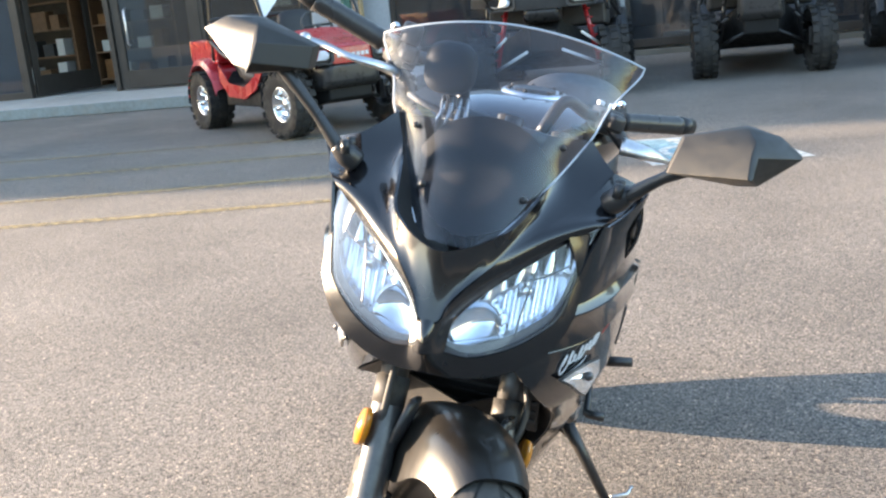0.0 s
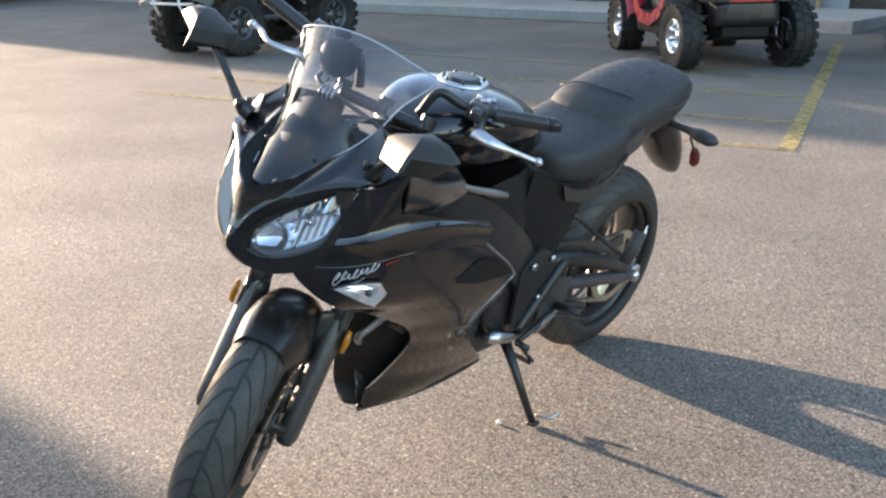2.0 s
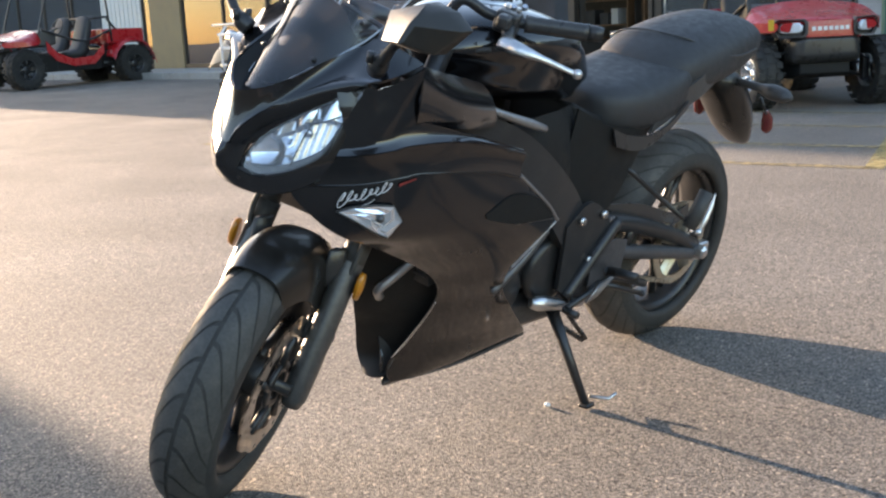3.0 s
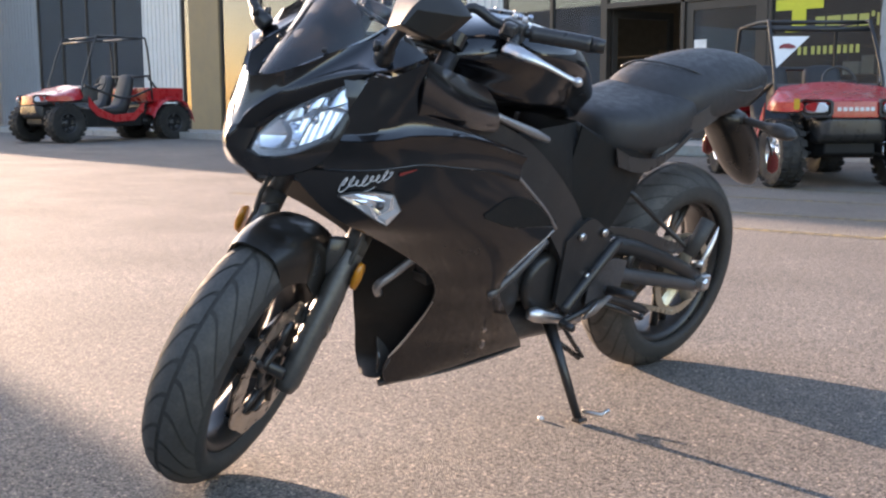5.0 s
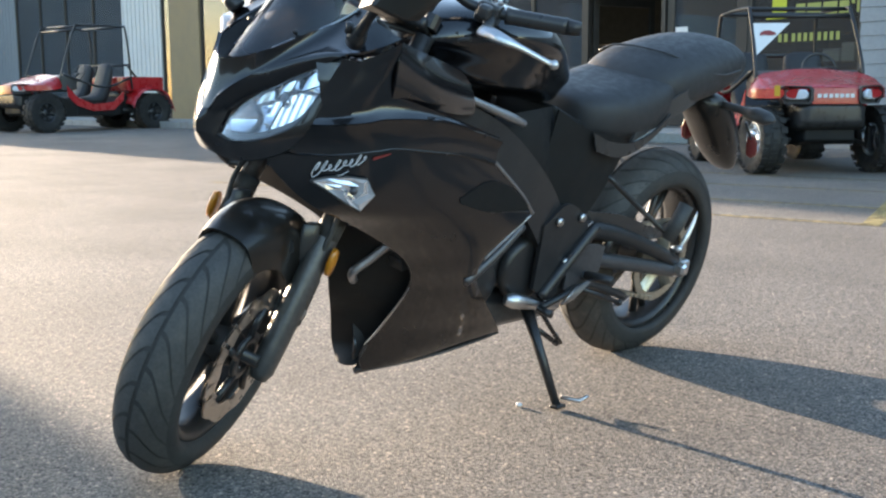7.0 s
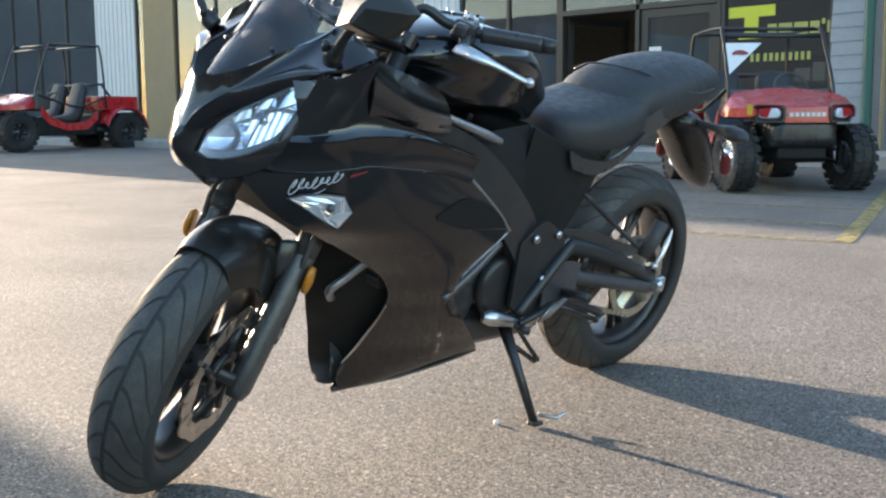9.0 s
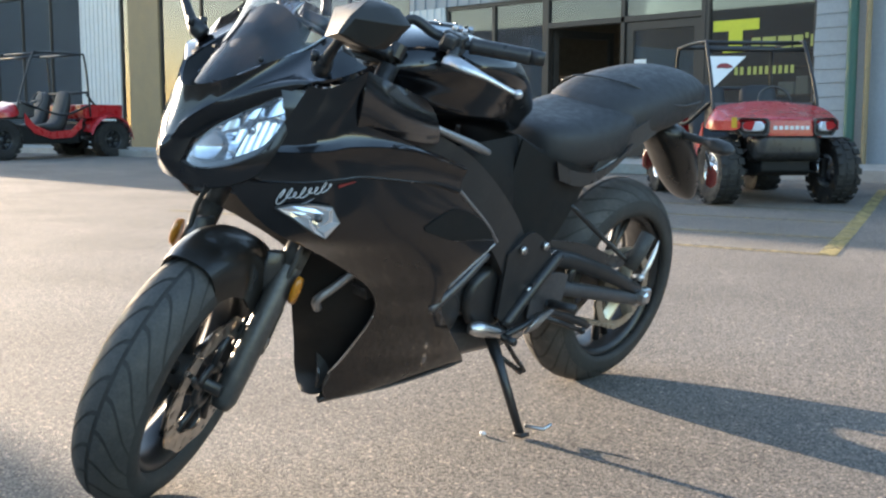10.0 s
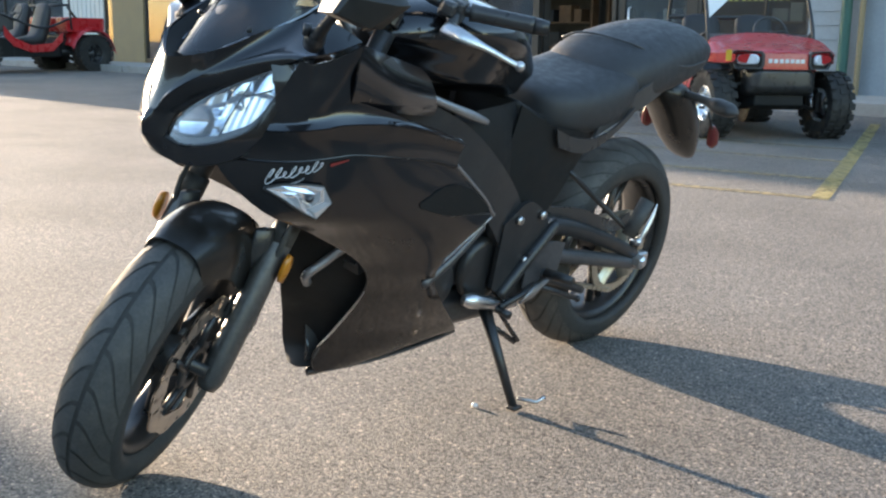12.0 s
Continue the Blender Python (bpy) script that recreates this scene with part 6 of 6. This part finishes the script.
def side_by_side(at, yaw, body, arms, label, track=1.06, base=1.96, r=0.325, tall=1.62, rims=None, shocks=None, badge=True, sign=False, lift=0.0, slim=1.0, group="parked side by sides"):
    """Two-seat off-road buggy with an open roll cage; local front is towards -y, the front axle at y 0."""
    root = thing("side_by_side", label, "buggy", pose(at[0], at[1], lot_height(at[1]), 0, 0, yaw), group)
    rims = rims or CHROME
    t = track / 2
    k = track / 1.06
    for s in (1, -1):
        off_road_wheel(root, (s * t, 0, r), r, 0.21 * k, rims, 6 if s > 0 else 6, s)
        off_road_wheel(root, (s * t, base, r), r, 0.25 * k, rims, 0, s)
    # chassis tub
    bm = fresh()
    rings = []
    for y, hw, z0, z1 in ((-0.24, 0.22 * slim, 0.32, 0.58), (-0.10, 0.27 * slim, 0.28, 0.66), (0.45, 0.40, 0.27, 0.60), (0.60, 0.55, 0.28, 0.50), (1.45, 0.55, 0.28, 0.50), (1.60, 0.40, 0.30, 0.62), (2.25, 0.36, 0.40, 0.66)):
        rings.append([Vector((x * hw * k, y, z0 + (lift * 0.6 if y < 0.3 else 0.0) if q < 0 else z1 + (lift * 0.5 if y < 0.3 else 0.0))) for x, q in ((-1, -1), (1, -1), (1, 1), (-1, 1))])
    loft(bm, rings)
    part("chassis_tub", bm, MATT_BLACK, root, "black plastic floor and tub", smooth=False, bevel=0.02)
    # front bumper and grille
    bm = fresh()
    rings = []
    for y, hw, z0, z1 in ((-0.345, 0.20, 0.51, 0.645), (-0.33, 0.25, 0.48, 0.655), (-0.26, 0.30, 0.42, 0.66), (-0.05, 0.30, 0.40, 0.70)):
        hw, z0, z1 = hw * slim, z0 + lift * 0.8 + (0.16 if slim < 0.6 else 0.0), z1 + lift
        rings.append([Vector((x * hw * k, y, (z0 + z1) / 2 + q * (z1 - z0) / 2)) for x, q in ((-1, -0.7), (-0.85, -1), (0.85, -1), (1, -0.7), (1, 0.7), (0.85, 1), (-0.85, 1), (-1, 0.7))])
    loft(bm, rings)
    part("front_bumper", bm, DARK_PLASTIC, root, "dark grey plastic front bumper", smooth=False, bevel=0.015)
    # hood with fenders over the wheels
    bm = fresh()
    prof = ((-0.335, 0.27, 0.802, 0.785), (-0.30, 0.43, 0.822, 0.79), (-0.20, 0.485, 0.845, 0.79), (-0.05, 0.55, 0.868, 0.79), (0.10, 0.62, 0.900, 0.80), (0.24, 0.60, 0.950, 0.82), (0.34, 0.52, 0.985, 0.85))
    rows = []
    for y, hw, zc, ze in prof:
        hw *= k
        zc, ze = zc + lift, ze + lift
        rows.append([Vector((x * hw, y + dy, z)) for x, dy, z in ((-1.0, 0.02, ze - 0.075), (-0.985, 0, ze + 0.012), (-0.86, 0, zc - 0.022), (-0.50, 0, zc - 0.012), (-0.42, 0, zc + 0.008), (0, 0, zc + 0.014), (0.42, 0, zc + 0.008), (0.50, 0, zc - 0.012), (0.86, 0, zc - 0.022), (0.985, 0, ze + 0.012), (1.0, 0.02, ze - 0.075))])
    skin(bm, rows)
    hood = part("hood", bm, body, root, "moulded hood with wide fenders", solid=0.012, subsurf=1)
    bm = fresh()
    skin(bm, [[Vector((x * k, -0.352 + 0.1 * abs(x) ** 2 * 4 + 0.1 * max(0.0, z - lift - 0.74), z)) for x in (-0.20, -0.1, 0, 0.1, 0.20)] for z in (0.662 + lift, 0.74 + lift, 0.808 + lift)])
    nosep = part("nose_panel", bm, body, root, "nose panel between the headlights", solid=0.02)
    if badge:
        for i in range(7):
            bm = fresh()
            block(bm, (0.036, 0.004, 0.036), (-0.153 + 0.051 * i, -0.367 + 0.012 * ((i - 3) / 3) ** 2, 0.738))
            part("badge_bar", bm, WHITE_DECAL, nosep, smooth=False)
    for s in (1, -1):
        bm = fresh()
        rings = []
        for q, (y, sc) in enumerate(((-0.28, 1.0), (-0.325, 0.95), (-0.335, 0.75))):
            rings.append([Vector((s * k * (0.325 + sc * 0.088 * x), y + 0.06 * (x + 0.3), 0.752 + lift + sc * 0.052 * z)) for x, z in ((-1, 0.2), (-0.95, -0.6), (-0.7, -0.95), (0.5, -1.0), (0.85, -0.8), (1, -0.1), (0.9, 0.8), (0.4, 1.0), (-0.7, 0.9))])
        loft(bm, rings)
        lamp = part("headlight", bm, SKYLIT_LAMP, root, "headlight coloured pale for its sky reflection, in a black surround", bevel=0.006)
        bm = fresh()
        rings = [[Vector((s * k * (0.325 + sc * 0.128 * x), y + 0.06 * (x + 0.3), 0.748 + lift + sc * 0.085 * z)) for x, z in ((-1, -0.6), (-0.8, -1), (0.7, -1.0), (1, -0.2), (0.95, 0.85), (0.7, 1.0), (-0.8, 0.95), (-1, 0.6))] for y, sc in ((-0.22, 1.0), (-0.325, 1.0), (-0.315, 0.82), (-0.27, 0.82))]
        loft(bm, rings)
        part("lamp_surround", bm, BLACK_PLASTIC, lamp, smooth=False)
        if sign and s < 0:
            bm = fresh()
            block(bm, (0.05, 0.012, 0.10), (-0.492 * k, -0.285, 0.785), Matrix.Rotation(radians(-25), 4, "Z"))
            part("side_marker", bm, YELLOW_TAG, lamp, "small yellow tag", smooth=False)
        # suspension
        for y in ((-0.10,) if slim < 0.6 else (-0.10, 0.14)):
            bm = fresh()
            tube(bm, [(s * 0.14 * k, y - lift * 0.5, 0.38 + lift * 0.45), (s * (t - 0.09), 0.02, r - 0.06)], 0.017, 10)
            tube(bm, [(s * 0.30 * k, y - lift * 0.5, 0.53 + lift * 0.5), (s * (t - 0.09), 0.02, r + 0.13)], 0.015, 10)
            part("control_arm", bm, arms, root, "tubular control arm")
        bm = fresh()
        tube(bm, [(s * (t - 0.16), 0.04, r), (s * 0.28 * k, 0.10, 0.86 + lift)], 0.025, 10)
        for i in range(8):
            c = Vector((s * (t - 0.15), 0.045, r + 0.08)).lerp(Vector((s * 0.30 * k, 0.095, 0.80 + lift)), i / 7)
            bmesh.ops.create_icosphere(bm, subdivisions=1, radius=0.045, matrix=Matrix.Translation(c) @ Matrix.Diagonal((1, 1, 0.35, 1)))
        part("coil_shock", bm, shocks or BLACK_METAL, root, "coil spring shock")
        bm = fresh()
        block(bm, (0.05, 0.09, 0.2), (s * (t - 0.09), 0.02, r + 0.02))
        part("wheel_knuckle", bm, BLACK_METAL, root, smooth=False, bevel=0.01)
        bm = fresh()
        tube(bm, [(s * 0.35 * k, 1.35, 0.40), (s * (t - 0.12), base, r)], 0.035, 8)
        part("trailing_arm", bm, arms, root, "rear trailing arm")
        # rear fender and side panel
        bm = fresh()
        rows = []
        for i in range(9):
            a = radians(-75 + 20 * i)
            y, z = base + (r + 0.10) * math.sin(a), r + (r + 0.12) * math.cos(a)
            rows.append([Vector((s * x * k, y, z + dz)) for x, dz in ((0.34, 0.03), (0.48, 0.025), (0.60, 0.0), (0.62, -0.05))])
        skin(bm, rows)
        part("rear_fender", bm, body, root, "rear fender", solid=0.012)
        bm = fresh()
        skin(bm, [[Vector((s * 0.565 * k, y, z)) for y, z in ((0.42, 0.80), (0.60, 0.60), (0.9, 0.48), (1.3, 0.52), (1.52, 0.72))], [Vector((s * 0.575 * k, y, z)) for y, z in ((0.42, 0.62), (0.58, 0.46), (0.9, 0.36), (1.3, 0.38), (1.50, 0.55))]])
        part("side_panel", bm, body, root, "lower side panel", solid=0.012)
        # seats
        bm = fresh()
        rings = []
        for y, z, h in ((0.85, 0.52, 0.10), (1.18, 0.50, 0.12), (1.28, 0.60, 0.16), (1.40, 1.05, 0.14), (1.42, 1.15, 0.08)):
            rings.append([Vector((s * 0.27 * k + x * 0.21, y + dy * h, z + dz * h)) for x, dy, dz in ((-1, -0.3, 0.7), (-0.8, -0.5, 1), (0.8, -0.5, 1), (1, -0.3, 0.7), (1, 0.5, -0.6), (-1, 0.5, -0.6))])
        loft(bm, rings)
        part("seat", bm, SEAT_VINYL, root, "black bucket seat", subsurf=1)
        # cage side
        bm = fresh()
        tube(bm, [(s * 0.50 * k, 0.34, 0.86), (s * 0.495 * k, 0.40, 1.10), (s * 0.48 * k, 0.66, tall - 0.06), (s * 0.475 * k, 0.80, tall), (s * 0.48 * k, 1.52, tall), (s * 0.50 * k, 1.66, tall - 0.10), (s * 0.53 * k, 1.72, 0.75)], 0.019, 10, 40)
        tube(bm, [(s * 0.52 * k, 1.66, 1.15), (s * 0.50 * k, 1.85, 0.95), (s * 0.42 * k, 2.25, 0.75)], 0.022, 10, 12)
        tube(bm, [(s * 0.50 * k, 0.40, 1.0), (s * 0.57 * k, 1.10, 0.78), (s * 0.54 * k, 1.70, 0.95)], 0.02, 10, 16)
        part("cage_side", bm, BLACK_METAL, root, "black roll cage side hoop")
    bm = fresh()
    for y, z in ((0.80, tall), (1.50, tall), (0.67, tall - 0.08)):
        tube(bm, [(-0.49 * k, y, z - 0.005), (0.49 * k, y, z - 0.005)], 0.022, 10)
    tube(bm, [(-0.52 * k, 1.68, 1.18), (0.52 * k, 1.68, 1.18)], 0.022, 10)
    part("cage_cross_bar", bm, BLACK_METAL, root)
    bm = fresh()
    rings = []
    for y, hw, z0, z1 in ((0.33, 0.47, 0.72, 0.94), (0.45, 0.50, 0.70, 0.99), (0.66, 0.50, 0.74, 0.96)):
        rings.append([Vector((x * hw * k, y, z0 if q < 0 else z1)) for x, q in ((-1, -1), (1, -1), (1, 1), (-1, 1))])
    loft(bm, rings)
    part("dash", bm, BLACK_PLASTIC, root, bevel=0.03, smooth=False)
    bm = fresh()
    tube(bm, [Vector((0.27 * k + 0.17 * math.cos(a), 0.86 + 0.07 * math.sin(a), 1.02 + 0.15 * math.sin(a))) for a in (2 * math.pi * i / 24 for i in range(25))], 0.014, 8)
    tube(bm, [(0.27 * k, 0.66, 0.90), (0.27 * k, 0.86, 1.02)], 0.02, 8)
    tube(bm, [(0.27 * k - 0.17, 0.86, 1.02), (0.27 * k + 0.17, 0.86, 1.02)], 0.012, 8)
    part("steering_wheel", bm, BLACK_PLASTIC, root)
    # load bed
    bm = fresh()
    block(bm, (1.05 * k, 0.75, 0.05), (0, 2.0, 0.74))
    for s in (1, -1):
        block(bm, (0.05, 0.75, 0.22), (s * 0.50 * k, 2.0, 0.86))
    block(bm, (1.05 * k, 0.05, 0.22), (0, 2.37, 0.86))
    block(bm, (1.05 * k, 0.05, 0.22), (0, 1.64, 0.86))
    part("load_bed", bm, body, root, "load bed", smooth=False, bevel=0.02)
    bm = fresh()
    block(bm, (0.5 * k, 0.5, 0.3), (0, 1.95, 0.52))
    part("engine", bm, GREY_METAL, root, bevel=0.03, smooth=False)
    if sign:
        bm = fresh()
        slab(bm, [(-0.475, 1.14), (-0.475, 1.46), (-0.13, 1.46)], 0.006, lambda u, v, w: Vector((u * k, 0.40 + (v - 1.10) * 0.45 + w, v)))
        sg = part("display_card", bm, WHITE_PAINT, root, "white triangular display card with dark print", smooth=False)
        bm = fresh()
        slab(bm, [(-0.43, 1.335), (-0.42, 1.365), (-0.38, 1.385), (-0.33, 1.388), (-0.28, 1.365), (-0.27, 1.345), (-0.33, 1.335), (-0.38, 1.342)], 0.002, lambda u, v, w: Vector((u * k, 0.392 + (v - 1.10) * 0.45 + w, v)))
        part("card_print", bm, RED_DECAL, sg, smooth=False)
    return root


side_by_side((-2.876, 7.807), 47.2, RED_PAINT, BLACK_METAL, "red two-seat side by side buggy with black cage and chrome rims", track=1.13, sign=True)
side_by_side((-1.0, 9.30), 2.0, BLACK_METAL, WHITE_PAINT, "black sport buggy with white control arms and red shocks", track=1.41, base=2.2, r=0.35, tall=1.75, rims=BLACK_METAL, shocks=RED_PAINT, badge=False, lift=0.28, slim=0.5)
side_by_side((1.24, 9.90), -2.0, BLACK_METAL, BLACK_METAL, "black sport buggy parked by dark shop windows", track=1.20, base=2.1, r=0.35, tall=1.75, rims=BLACK_METAL, badge=False, lift=0.22, slim=0.7)
side_by_side((3.45, 10.0), 0.0, BLACK_METAL, BLACK_METAL, "black sport buggy at the end of the row", track=1.30, base=2.1, r=0.35, tall=1.75, rims=BLACK_METAL, badge=False, lift=0.22, slim=0.7)
far_buggy = side_by_side((-22.8, 8.3), 5.0, RED_PAINT, BLACK_METAL, "large red buggy with a tall cage before a white pier", track=1.3, base=2.1, r=0.34, tall=1.85, rims=BLACK_METAL, badge=False)
far_buggy.matrix_basis = far_buggy.matrix_basis @ Matrix.Scale(1.35, 4)


def quad_bike(at, yaw, label):
    """Four-wheeled farm quad with tube racks; local front towards -y, front axle at y 0."""
    root = thing("quad_bike", label, "quad bike", pose(at[0], at[1], lot_height(at[1]), 0, 0, yaw))
    base, r = 1.42, 0.33
    for s in (1, -1):
        off_road_wheel(root, (s * 0.44, 0, r), r, 0.22, GREY_METAL, 0, s)
        off_road_wheel(root, (s * 0.43, base, r), r, 0.27, GREY_METAL, 0, s)
        # front and rear fenders
        for y0, w0 in ((0.0, 0.0), (base, 0.02)):
            bm = fresh()
            rows = []
            for i in range(9):
                a = radians(-70 + 17.5 * i)
                y, z = y0 + (r + 0.14) * math.sin(a), r + 0.04 + (r + 0.15) * math.cos(a)
                rows.append([Vector((s * x, y, z + dz)) for x, dz in ((0.20, 0.06), (0.36, 0.05), (0.54 + w0, 0.01), (0.57 + w0, -0.04))])
            skin(bm, rows)
            part("fender", bm, GREEN_PAINT, root, "mottled green plastic fender", solid=0.012, subsurf=1)
        bm = fresh()
        tube(bm, [(s * 0.15, -0.05, 0.36), (s * 0.38, 0.0, r)], 0.022, 8)
        tube(bm, [(s * 0.18, 0.05, 0.75), (s * 0.36, 0.0, r + 0.04)], 0.03, 8)
        part("suspension", bm, BLACK_METAL, root)
        bm = fresh()
        block(bm, (0.16, 0.75, 0.05), (s * 0.36, 0.70, 0.36))
        part("footwell", bm, BLACK_PLASTIC, root, smooth=False, bevel=0.02)
        bm = fresh()
        turn(bm, [(-0.03, 0.0), (-0.03, 0.075), (0.02, 0.09), (0.03, 0.0)], 20)
        bmesh.ops.transform(bm, matrix=Matrix.Translation((s * 0.20, -0.38, 0.82)) @ Matrix.Rotation(radians(-90), 4, "Z"), verts=bm.verts)
        part("headlight", bm, REFLECTOR, root, "round headlight")
    bm = fresh()
    rings = []
    for y, hw, z0, z1 in ((-0.40, 0.16, 0.74, 0.86), (-0.30, 0.27, 0.70, 0.93), (0.05, 0.27, 0.68, 0.99), (0.35, 0.20, 0.66, 1.03), (0.55, 0.16, 0.62, 0.92), (1.1, 0.20, 0.64, 0.87), (1.70, 0.22, 0.68, 0.87), (1.85, 0.18, 0.70, 0.83)):
        rings.append([Vector((x * hw, y, (z0 + z1) / 2 + q * (z1 - z0) / 2)) for x, q in ((-1, -0.6), (-0.6, -1), (0.6, -1), (1, -0.6), (1, 0.5), (0.6, 1), (-0.6, 1), (-1, 0.5))])
    loft(bm, rings)
    part("body", bm, GREEN_PAINT, root, "mottled green plastic body", subsurf=1)
    bm = fresh()
    block(bm, (0.36, 0.75, 0.12), (0, 0.98, 0.90))
    part("seat", bm, SEAT_VINYL, root, "black seat", bevel=0.05)
    bm = fresh()
    block(bm, (0.30, 0.95, 0.34), (0, 0.62, 0.50))
    part("engine", bm, MATT_BLACK, root, bevel=0.03, smooth=False)
    bm = fresh()
    tube(bm, [(-0.40, 0.42, 1.14), (-0.18, 0.34, 1.16), (0, 0.30, 1.10), (0.18, 0.34, 1.16), (0.40, 0.42, 1.14)], 0.014, 10, 20)
    tube(bm, [(0, 0.25, 0.95), (0, 0.30, 1.12)], 0.025, 8)
    part("handlebar", bm, BLACK_METAL, root)
    for y0, y1, z in ((-0.45, 0.18, 0.96), (1.35, 2.0, 0.94)):
        bm = fresh()
        tube(bm, [(-0.42, y0, z), (0.42, y0, z), (0.42, y1, z), (-0.42, y1, z), (-0.42, y0, z)], 0.013, 8)
        for i in range(5):
            x = -0.28 + 0.14 * i
            tube(bm, [(x, y0, z), (x, y1, z)], 0.010, 8)
        part("rack", bm, WHITE_PAINT if y0 < 0 else BLACK_METAL, root, "tube cargo rack")
    bm = fresh()
    for z in (0.55, 0.72, 0.86):
        tube(bm, [(-0.30, -0.42, z), (-0.24, -0.52, z), (0.24, -0.52, z), (0.30, -0.42, z)], 0.014, 8)
    for x in (-0.2, 0.2):
        tube(bm, [(x, -0.46, 0.42), (x, -0.525, 0.55), (x, -0.525, 0.86), (x, -0.44, 0.95)], 0.014, 8)
    part("brush_guard", bm, WHITE_PAINT, root, "pale tube brush guard")
    return root


quad = quad_bike((-8.82, 5.85), 4.0, "mottled green farm quad bike with pale brush guard")
quad.matrix_basis = quad.matrix_basis @ Matrix.Scale(1.15, 4)


# ---- shop sign and goods behind the glass ----
def window_sign():
    root = thing("window_sign", "yellow vinyl sign shapes on the shop window", "sign")
    y = WALL_Y + 0.08
    bm = fresh()
    slab(bm, [(-6.90, 2.30), (-6.10, 2.30), (-6.10, 2.47), (-6.90, 2.47)], 0.003, lambda u, v, w: Vector((u, y - w, v)))
    slab(bm, [(-6.62, 2.02), (-6.38, 2.02), (-6.38, 2.30), (-6.62, 2.30)], 0.003, lambda u, v, w: Vector((u, y - w, v)))
    slab(bm, [(-6.72, 1.96), (-6.28, 1.96), (-6.28, 2.02), (-6.72, 2.02)], 0.003, lambda u, v, w: Vector((u, y - w, v)))
    part("emblem", bm, SIGN_YELLOW, root, "large yellow emblem", smooth=False)
    x = -6.22
    for i, w0 in enumerate((0.15, 0.22, 0.22, 0.15, 0.05, 0.11)):
        bm = fresh()
        slab(bm, [(x, 1.99 if i != 4 else 2.12), (x + w0, 1.99 if i != 4 else 2.12), (x + w0, 2.17 if i != 4 else 2.2), (x, 2.17 if i != 4 else 2.2)], 0.003, lambda u, v, w: Vector((u, y - w, v)))
        part("letter_bar", bm, SIGN_PALE, root, smooth=False)
        x += w0 + 0.035
    x = -6.50
    for i in range(10):
        if i in (2, 6):
            x += 0.03
        bm = fresh()
        slab(bm, [(x, 1.60), (x + 0.055, 1.60), (x + 0.055, 1.725), (x, 1.725)], 0.003, lambda u, v, w: Vector((u, y - w, v)))
        part("digit_bar", bm, SIGN_PALE, root, smooth=False)
        x += 0.098


window_sign()


def display_shelf(x, y, w, h, label):
    root = thing("display_shelf", label, "shelf", pose(x, y, WALK_Z, 0, 0, 0), "shop shelves")
    for i in range(4):
        bm = fresh()
        block(bm, (w, 0.45, 0.03), (0, 0, 0.1 + i * (h - 0.1) / 3.2))
        part("board", bm, SHELF_WOOD, root, smooth=False)
    for s in (1, -1):
        bm = fresh()
        block(bm, (0.04, 0.45, h), (s * (w / 2 - 0.0), 0, h / 2))
        part("upright", bm, SHELF_WOOD, root, smooth=False)
    random.seed(int(x * 10) + 900)
    for i in range(3):
        u = -w / 2 + 0.12
        while u < w / 2 - 0.3:
            bw, bh = random.uniform(0.14, 0.32), random.uniform(0.16, 0.38)
            bm = fresh()
            block(bm, (bw, 0.3, bh), (u + bw / 2, 0, 0.1 + i * (h - 0.1) / 3.2 + 0.017 + bh / 2))
            part("carton", bm, random.choice((WARM_BULB, SHELF_WOOD, WHITE_PAINT, GREY_METAL)), root, smooth=False)
            u += bw + random.uniform(0.03, 0.2)
    return root


for sx in (-11.6, -9.5, -6.2, -2.4, 0.9, 3.6):
    display_shelf(sx, WALL_Y + 2.6, 1.7, 1.7, "brown wooden shop shelf stocked with cartons")

# a pale pebble on the asphalt beside the stand
bm = fresh()
bmesh.ops.create_icosphere(bm, subdivisions=2, radius=0.008, matrix=Matrix.Translation((0.212, 0.078, 0.006)) @ Matrix.Diagonal((1.2, 0.9, 0.7, 1)))
tagged(part("pebble", bm, WHITE_PAINT), "small pale pebble lying on the asphalt", "pebble")
